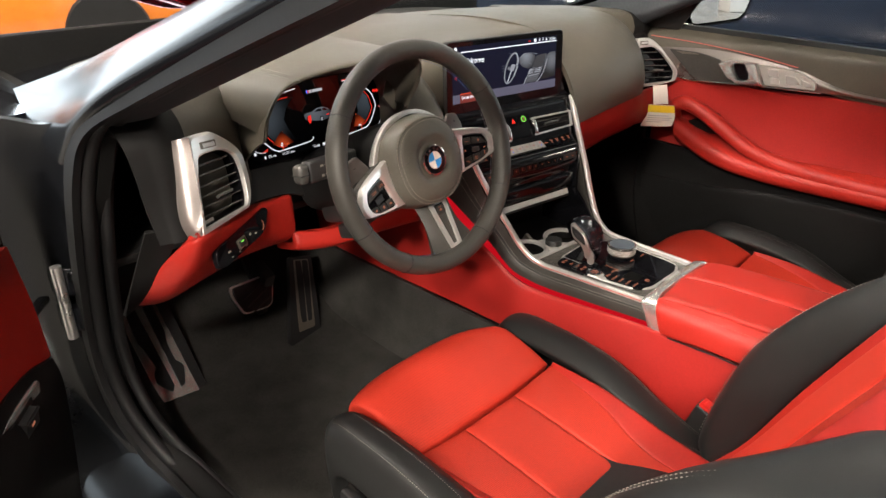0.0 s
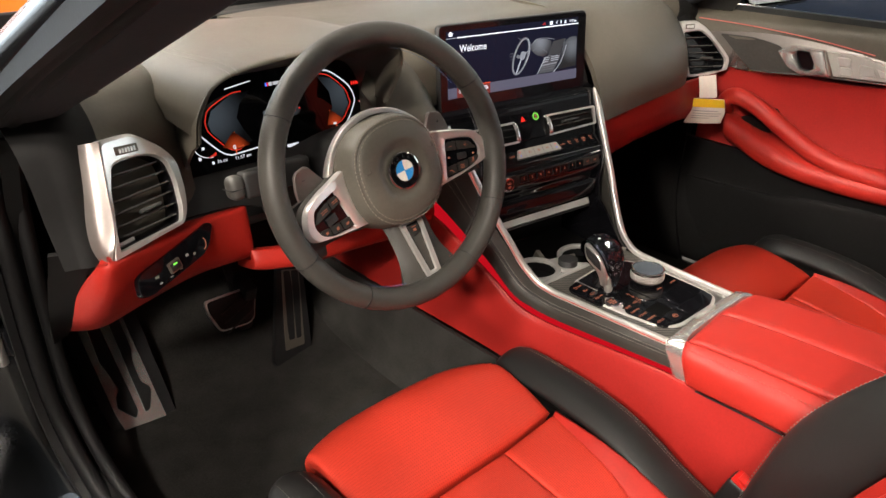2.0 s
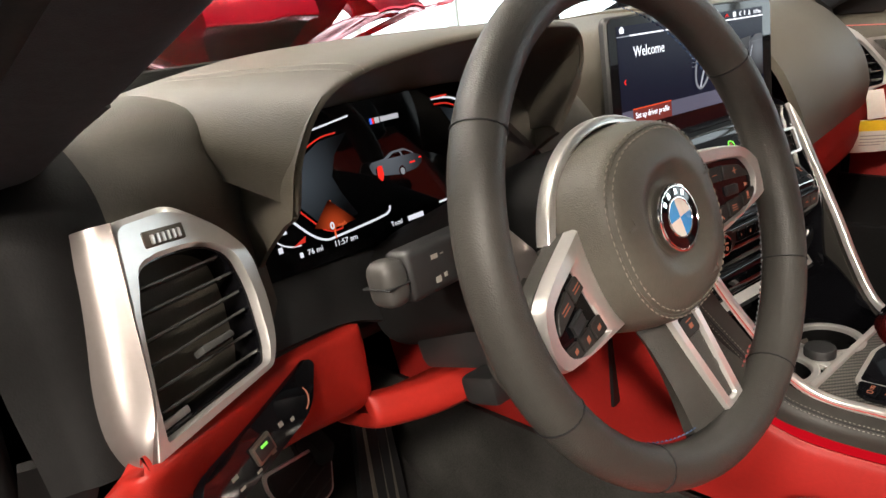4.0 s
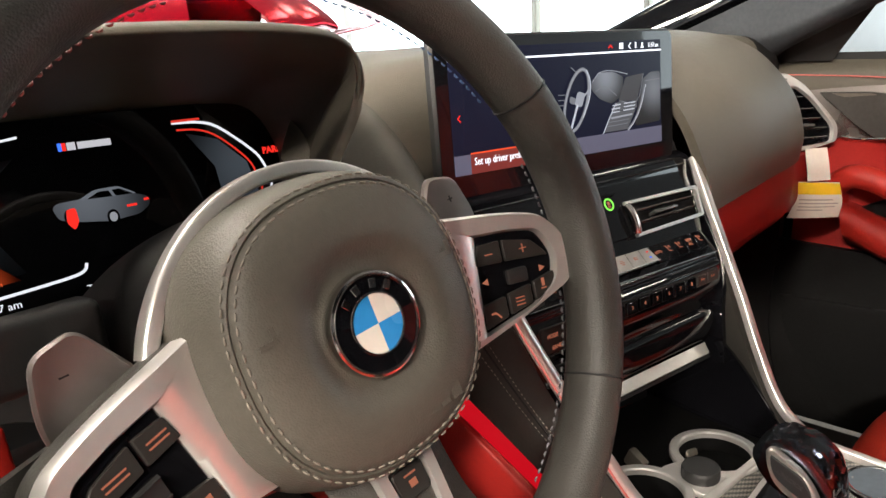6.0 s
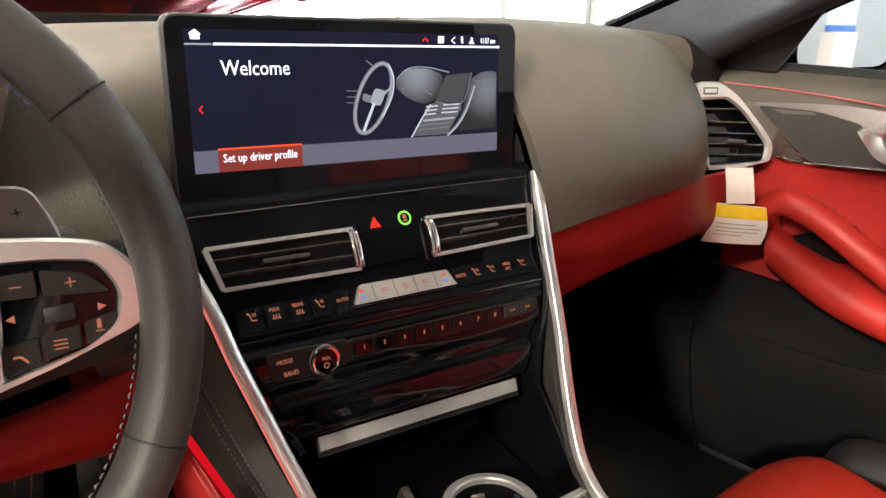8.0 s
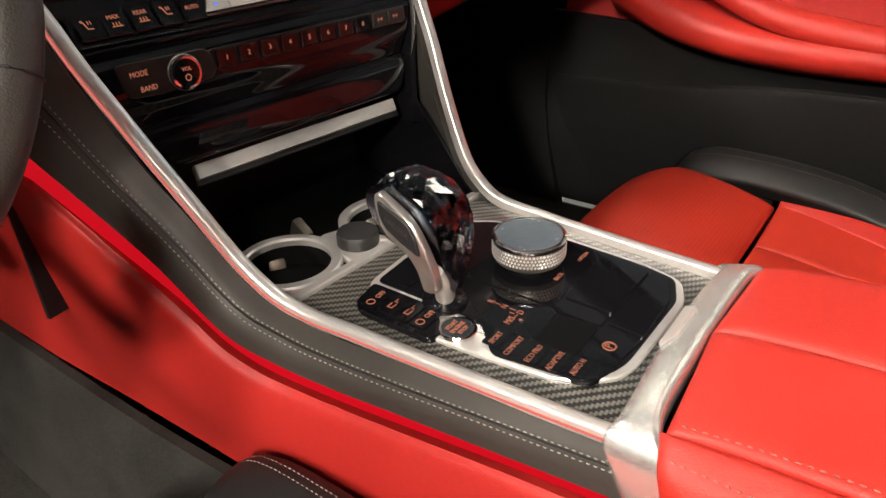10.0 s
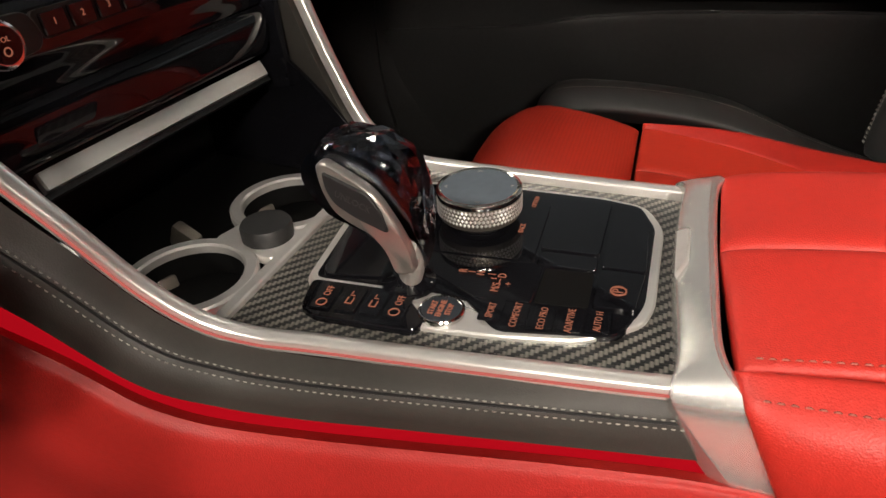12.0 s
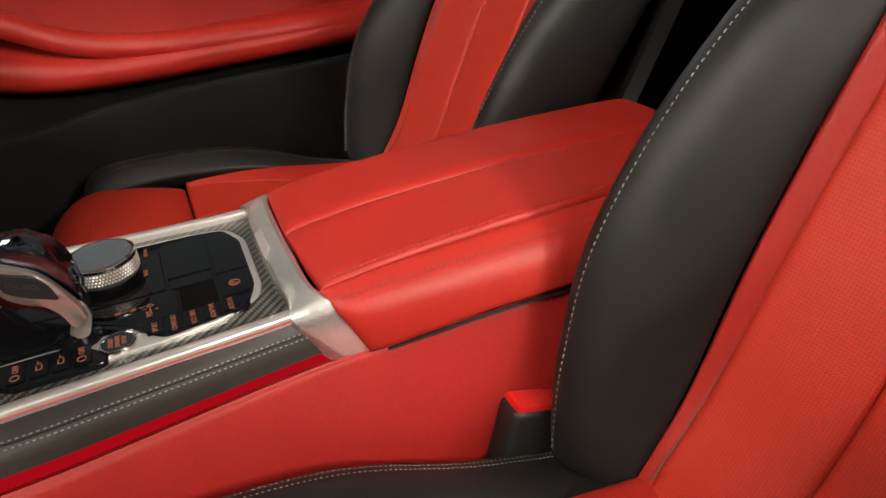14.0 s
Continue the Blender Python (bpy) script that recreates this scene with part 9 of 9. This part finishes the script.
def driver_door():
    th = thing("driver_door", (-0.95, 0.05, 0.3), "open driver door with red panel and black switch pod", "door")
    m = axes((-0.905, 0.135, 0.62), (-0.66, -0.75, 0), (0, 0, 1))
    fr = lambda p: m @ V(*p)
    s = 1 if (m.to_3x3() @ V(0, 0, 1)).dot(V(1, -0.6, 0)) > 0 else -1
    def face(rows, d):
        return surf([[fr((x, z, s * (o + d))) for x, z, o in r] for r in rows])
    part("outer_skin", slab(face([[(-0.05, 0.30, -0.10), (0.55, 0.30, -0.12), (1.1, 0.28, -0.12)], [(-0.05, -0.05, -0.14), (0.55, -0.05, -0.16), (1.1, -0.05, -0.16)], [(-0.05, -0.36, -0.10), (0.55, -0.36, -0.12), (1.1, -0.36, -0.12)]], 0), 0.01, 12, 12, s), M_PAINT, th, "gloss black outer skin")
    part("door_edge", slab(face([[(-0.05, 0.28, -0.10), (-0.04, 0.28, -0.02)], [(-0.05, 0.0, -0.13), (-0.04, 0.0, -0.02)], [(-0.05, -0.36, -0.10), (-0.04, -0.36, -0.02)]], 0), 0.006, 12, 6, s), M_JAMB, th, "gloss black door edge")
    part("red_panel", slab(face([[(-0.008, 0.158, -0.01), (0.086, 0.165, 0.0), (0.4, 0.18, 0.0), (1.0, 0.18, 0.0)], [(-0.017, 0.05, 0.0), (0.086, 0.06, 0.0), (0.4, 0.06, 0.0), (1.0, 0.06, 0.0)], [(-0.025, -0.042, 0.0), (0.086, -0.017, 0.0), (0.4, 0.0, 0.02), (1.0, 0.02, 0.02)]], 0), 0.012, 16, 24, -s), M_RED, th, "red leather door panel")
    part("lower_card", slab(face([[(-0.022, -0.046, 0.003), (0.086, -0.021, 0.003), (0.4, -0.004, 0.022), (1.0, 0.016, 0.022)], [(-0.016, -0.11, 0.012), (0.086, -0.12, 0.025), (0.4, -0.2, 0.03), (1.0, -0.2, 0.03)], [(0.01, -0.36, 0.0), (0.086, -0.36, 0.0), (0.4, -0.36, 0.0), (1.0, -0.36, 0.0)]], 0), 0.012, 16, 16, -s), M_SOFT, th, "black plastic lower card")
    part("upper_card", slab(face([[(-0.01, 0.28, -0.04), (0.4, 0.30, -0.02), (1.0, 0.30, -0.02)], [(0.0, 0.165, -0.01), (0.4, 0.185, 0.0), (1.0, 0.185, 0.0)]], 0), 0.012, 8, 16, -s), M_DASH, th, "dark leather top of the door card")
    # switch recess in the armrest of the door card
    pod = axes(fr((0.105, -0.070, s * 0.020)), m.to_3x3() @ V(1, -0.10, 0), m.to_3x3() @ V(0.0, 1, 0))
    z = 1 if pod.col[2].to_3d().dot(m.to_3x3() @ V(0, 0, s)) > 0 else -1
    if z < 0:
        pod = pod @ pose(0, 0, 0, 0, 180, 0)
    side = 1 if z > 0 else -1
    flip = lambda pts: [(side * x, y) for x, y in pts]
    part("switch_pod", plate(rounded(flip([(-0.061, 0.028), (-0.041, -0.022), (0.010, -0.044), (0.20, -0.052), (0.20, 0.034), (0.02, 0.036)]), 0.006), 0.006, pod, 0.002), M_BRUSH, th, "satin silver switch surround")
    part("switch_well", plate(rounded(flip([(-0.028, 0.026), (-0.016, -0.020), (0.030, -0.030), (0.18, -0.036), (0.18, 0.028)]), 0.005), 0.0068, pod, 0.0004), M_PLAST, th, "black switch well")
    part("switch", block((0.034, 0.036, 0.012), pod @ pose(side * 0.006, 0.000, 0.010, 10, 0, 0), 0.003), M_PLAST, th, "black window switch")
    bars([(side * 0.006, 0.002, 0.010, 0.006)], pod @ pose(0, 0, 0.0165, 10, 0, 0), M_AMBER, th)


driver_door()


def glass():
    pane = clear("windscreen_glass", (0.97, 0.99, 0.98), 0.0, 1.02)
    f = surf([[(-0.72, 0.42, 0.93), (-0.66, 0.0, 1.075), (-0.57, -0.70, 1.31)], [(-0.4, 0.58, 0.96), (-0.38, 0.1, 1.12), (-0.34, -0.66, 1.36)], [(0, 0.62, 0.965), (0, 0.12, 1.13), (0, -0.65, 1.37)], [(0.4, 0.58, 0.96), (0.38, 0.1, 1.12), (0.34, -0.66, 1.36)], [(0.72, 0.42, 0.93), (0.66, 0.0, 1.075), (0.57, -0.70, 1.31)]])
    th = thing("windscreen", (0, 0.62, 0.95), "clear curved windscreen glass with a black border", "windscreen")
    ob = part("pane", slab(f, 0.005, 20, 20, 1), pane, th)
    ob.visible_shadow = False
    foot = [f(u / 30, 0.0) + V(0, 0.004, 0.004) for u in range(31)]
    part("border", sweep(foot, [(-0.016, -0.001), (0.016, -0.001), (0.016, 0.001), (-0.016, 0.001)], (0, -0.4, 1), raw=True), M_PLAST, th, "black ceramic border")


glass()


def door_mirror():
    th = thing("door_mirror", (0.98, 0.02, 0.93), "black passenger door mirror with a bright reflecting glass", "mirror")
    m = axes((1.02, -0.02, 1.00), (0.95, -0.30, 0), (0, 0, 1))
    loop = rounded([(-0.125, -0.085), (0.11, -0.078), (0.14, 0.0), (0.12, 0.075), (-0.115, 0.080), (-0.125, 0.0)], 0.04)
    z = 1 if m.col[2].y < 0 else -1
    part("glass", plate([(x * 0.93, y * 0.9) for x, y in loop], 0.004, up_by(m, 0.004 * z)), plain("mirror_silver", (0.9, 0.9, 0.9), 0.02, 1.0, var=0.0, bump=0.0, wear=0.0), th, "silvered mirror glass")
    rows = []
    for k, d in ((1.0, 0.008), (1.06, -0.005), (1.08, -0.05), (0.95, -0.10), (0.5, -0.14), (0.1, -0.15)):
        rows.append([m @ V(x * k, y * k, d * z) for x, y in loop + loop[:1]])
    part("shell", slab(surf(rows), 0.004, 20, 60, 1), M_PAINT, th, "gloss black mirror shell", 60)
    part("foot", sweep([(0.82, 0.05, 0.945), (0.87, 0.04, 0.95), (0.94, 0.02, 0.955)], circle(0.018, 10)), M_PAINT, th, "gloss black mirror foot")
    part("sail_panel", slab(surf([[(0.775, 0.10, 0.935), (0.78, -0.03, 0.932)], [(0.765, 0.10, 0.94), (0.745, -0.10, 1.02)]]), 0.01, 6, 6, 1), M_PLAST, th, "black sail panel")


door_mirror()


# ---- showroom round the car ----
def showroom():
    tile = plain("floor_tile", (0.34, 0.33, 0.31), 0.14, var=0.12, coarse=2, fine=40, bump=0.02)
    joint = plain("tile_joint", (0.16, 0.155, 0.15), 0.7)
    wall = plain("white_wall", (0.74, 0.73, 0.70), 0.6, var=0.06, coarse=1.5)
    dark = plain("dark_wall", (0.42, 0.42, 0.42), 0.5, var=0.1, coarse=1.5)
    solo("ground", block((18, 18, 0.1), pose(0, 0, -0.055), 0), joint, "grey joints of the showroom floor", "floor", "structure")
    fl = thing("floor", (0, 0, 0), "grey polished showroom floor tiles", "floor", kind="structure")
    me = None
    for i in range(15):
        for j in range(15):
            if me is None:
                ob = part("tile", plate([(-0.597, -0.597), (0.597, -0.597), (0.597, 0.597), (-0.597, 0.597)], 0.006, pose(0, 0, -0.006), 0.002), tile, fl)
                me = ob.data
            else:
                ob = new("tile", me)
                ob.parent = fl
            ob.location = ((i - 7) * 1.2, (j - 7) * 1.2, 0)
    solo("ceiling", block((18, 18, 0.1), pose(0, 0, 3.65), 0), plain("ceiling_grey", (0.16, 0.155, 0.15), 0.8, var=0.08, coarse=1), "grey showroom ceiling", "ceiling", "structure")
    solo("wall_south", block((18, 0.2, 3.7), pose(0, -8.9, 1.8), 0), dark, "dark showroom wall", "wall", "structure")
    solo("wall_east", block((0.2, 18, 0.5), pose(8.9, 0, 0.2), 0), wall, "low white showroom wall under the side windows", "wall", "structure")
    solo("wall_west", block((0.2, 18, 3.7), pose(-8.9, 0, 1.8), 0), plain("charcoal_wall", (0.12, 0.115, 0.11), 0.5, var=0.1, coarse=1.5), "dark showroom wall", "wall", "structure")
    # window wall ahead of the car
    win = thing("window_1", (0, 8.2, 0), "tall bright showroom windows with white posts", "window", kind="structure")
    for k in range(9):
        part("post", block((0.12, 0.14, 3.6), pose(-8 + 2 * k, 8.2, 1.8), 0.01), wall, win, "white window post")
    for z in (0.1, 2.6, 3.5):
        part("transom", block((18, 0.12, 0.14), pose(0, 8.2, z), 0.01), wall, win, "white transom")
    sky = glow("bright_daylight", (0.80, 0.92, 1.0), 5.0)
    # added window wall on the passenger side, to brighten gloss and metal reflections
    win = thing("window_added", (8.9, 0, 0.45), "added side windows that brighten reflections, with slim dark posts", "window", kind="structure")
    for k in range(10):
        part("post", block((0.14, 0.10, 3.2), pose(8.9, -9 + 2 * k, 2.0), 0.01), M_DARKM, win, "dark window post")
    for z in (0.48, 2.5, 3.5):
        part("transom", block((0.12, 18, 0.10), pose(8.9, 0, z), 0.01), M_DARKM, win, "dark transom")
    # glowing fill sheet behind the added side windows
    solo("backdrop", block((0.05, 20, 4.2), pose(9.8, 0, 1.9), 0), glow("side_fill_glow", (0.82, 0.95, 1.0), 5.0), "bright bluish-white glowing sheet behind the windows", "backdrop", "structure")
    solo("backdrop", block((20, 0.05, 4.2), pose(0, 9.2, 1.9), 0), sky, "bright bluish-white glowing sheet behind the windows", "backdrop", "structure")
    st = thing("display_stand", (5.7, -7.4, 0), "white showroom display stand with a lit blue and white screen", "display stand")
    part("plinth", block((0.30, 0.30, 0.95), pose(5.7, -7.4, 0.475), 0.02), wall, st, "white plinth")
    part("screen", block((0.34, 0.06, 0.42), pose(5.7, -7.4, 1.22), 0.01), glow("display_screen", (0.72, 0.95, 1.0), 1.2), st, "lit white screen")
    part("blue_band", block((0.35, 0.07, 0.08), pose(5.7, -7.4, 0.985), 0.005), plain("display_blue", (0.05, 0.16, 0.55), 0.4), st, "blue band under the screen")
    # ceiling light panels, where the lamps hang
    for x, y in [p[:2] for p in SPOTS] + [(3.5, 3.0), (-4.5, 3.5), (4.0, -2.5), (2.6, 1.6), (-4.0, -1.0)]:
        th = thing("ceiling_light", (x, y, 3.58), "square white ceiling light panel", "ceiling light", "ceiling lights")
        part("housing", block((0.5, 0.5, 0.08), pose(x, y, 3.56), 0.01), wall, th)
        part("diffuser", block((0.42, 0.42, 0.02), pose(x, y, 3.515), 0.005), glow("lit_diffuser", (1.0, 0.90, 0.76), 14.0), th, "lit white diffuser")


showroom()


def parked_car(name, at, turn, paint, label):
    """A simple saloon for the distance: body, glasshouse and wheels."""
    m = Matrix.Translation(at) @ pose(0, 0, 0, 0, 0, turn)
    th = thing(name, m @ V(0, 0, 0), label, "car", "showroom cars")
    prof = [(-2.3, 0.35, 0.62), (-2.2, 0.72, 0.78), (-1.4, 0.86, 0.88), (-0.6, 0.92, 0.92), (0.3, 0.93, 0.92), (1.0, 0.92, 0.92), (1.7, 0.88, 0.90), (2.2, 0.72, 0.80), (2.3, 0.45, 0.66)]
    rows = []
    for y, z, w in prof:
        rows.append([m @ V(*p) for p in ((-w * 0.98, y, 0.25), (-w, y, 0.5 * z + 0.1), (-w * 0.95, y, z * 0.9), (-w * 0.75, y, z), (0, y, z + 0.02), (w * 0.75, y, z), (w * 0.95, y, z * 0.9), (w, y, 0.5 * z + 0.1), (w * 0.98, y, 0.25))])
    part("body", slab(surf(rows), 0.02, 40, 40, 1), paint, th, "", 60)
    gh = []
    for y, z, w in ((-1.5, 0.88, 0.70), (-0.9, 1.22, 0.58), (-0.3, 1.36, 0.54), (0.3, 1.34, 0.54), (0.8, 1.15, 0.60), (1.3, 0.92, 0.72)):
        gh.append([m @ V(*p) for p in ((-w - 0.1, y, 0.86), (-w, y, z - 0.03), (0, y, z + 0.02), (w, y, z - 0.03), (w + 0.1, y, 0.86))])
    part("glasshouse", slab(surf(gh), 0.02, 24, 20, 1), M_GLOSS, th, "dark tinted windows", 60)
    for x, y in ((-0.82, 1.4), (0.82, 1.4), (-0.82, -1.4), (0.82, -1.4)):
        w = part("wheel", lathe([(0.22, -0.11), (0.32, -0.12), (0.34, -0.09), (0.34, 0.09), (0.32, 0.12), (0.22, 0.11)], m @ pose(x, y, 0.34, 0, 90, 0), 32), M_RUB, th, "black tyre")
        part("rim", lathe([(0.22, -0.10), (0.06, -0.06), (0.06, 0.06), (0.22, 0.10)], m @ pose(x, y, 0.34, 0, 90, 0), 24), M_SATIN, w)
    return th


parked_car("parked_car", (3.0, 0.4, 0), 8, plain("midnight_paint", (0.010, 0.016, 0.030), 0.08, coat=1.0, bump=0), "dark blue parked car beside the passenger door")
parked_car("parked_car", (0.1, 6.3, 0), 78, plain("orange_paint", (0.55, 0.16, 0.02), 0.10, coat=1.0, bump=0), "orange parked car near the windows")


def red_bow():
    """A giant gift bow of foil ribbon lying on the bonnet."""
    th = thing("gift_bow", (0.12, 1.25, 0.92), "huge shiny red foil gift bow on the bonnet", "gift bow")
    foil = plain("red_foil", (0.62, 0.008, 0.030), 0.16, 0.75, var=0.15, coarse=5, bump=0.25, grain=40, wear=0.06)
    rng = random.Random(3)
    for k in range(16):
        a = radians(40 * k + 8 + 20 * (k > 8))
        o, t_ = V(math.cos(a), math.sin(a), 0), V(-math.sin(a), math.cos(a), 0)
        h = (0.20 if k < 9 else 0.30) + 0.05 * rng.random()
        ln = (0.50 if k < 9 else 0.34) + 0.1 * rng.random()
        loop = [(0.0, 0.03), (0.3 * ln, 0.8 * h), (0.7 * ln, h), (ln, 0.6 * h), (0.8 * ln, 0.12), (0.4 * ln, 0.05), (0.05, 0.03)]
        rows = []
        for w in (-0.10, -0.05, 0.0, 0.05, 0.10):
            rows.append([V(0.12, 1.25, 0.915) + o * x + V(0, 0, z + 0.012 * rng.random()) + t_ * w * (0.35 + 0.65 * min(x / ln * 1.4, 1)) for x, z in loop])
        part("ribbon_loop", slab(surf(rows), 0.002, 14, 40, 1), foil, th, "shiny red foil ribbon loop", 60)


red_bow()
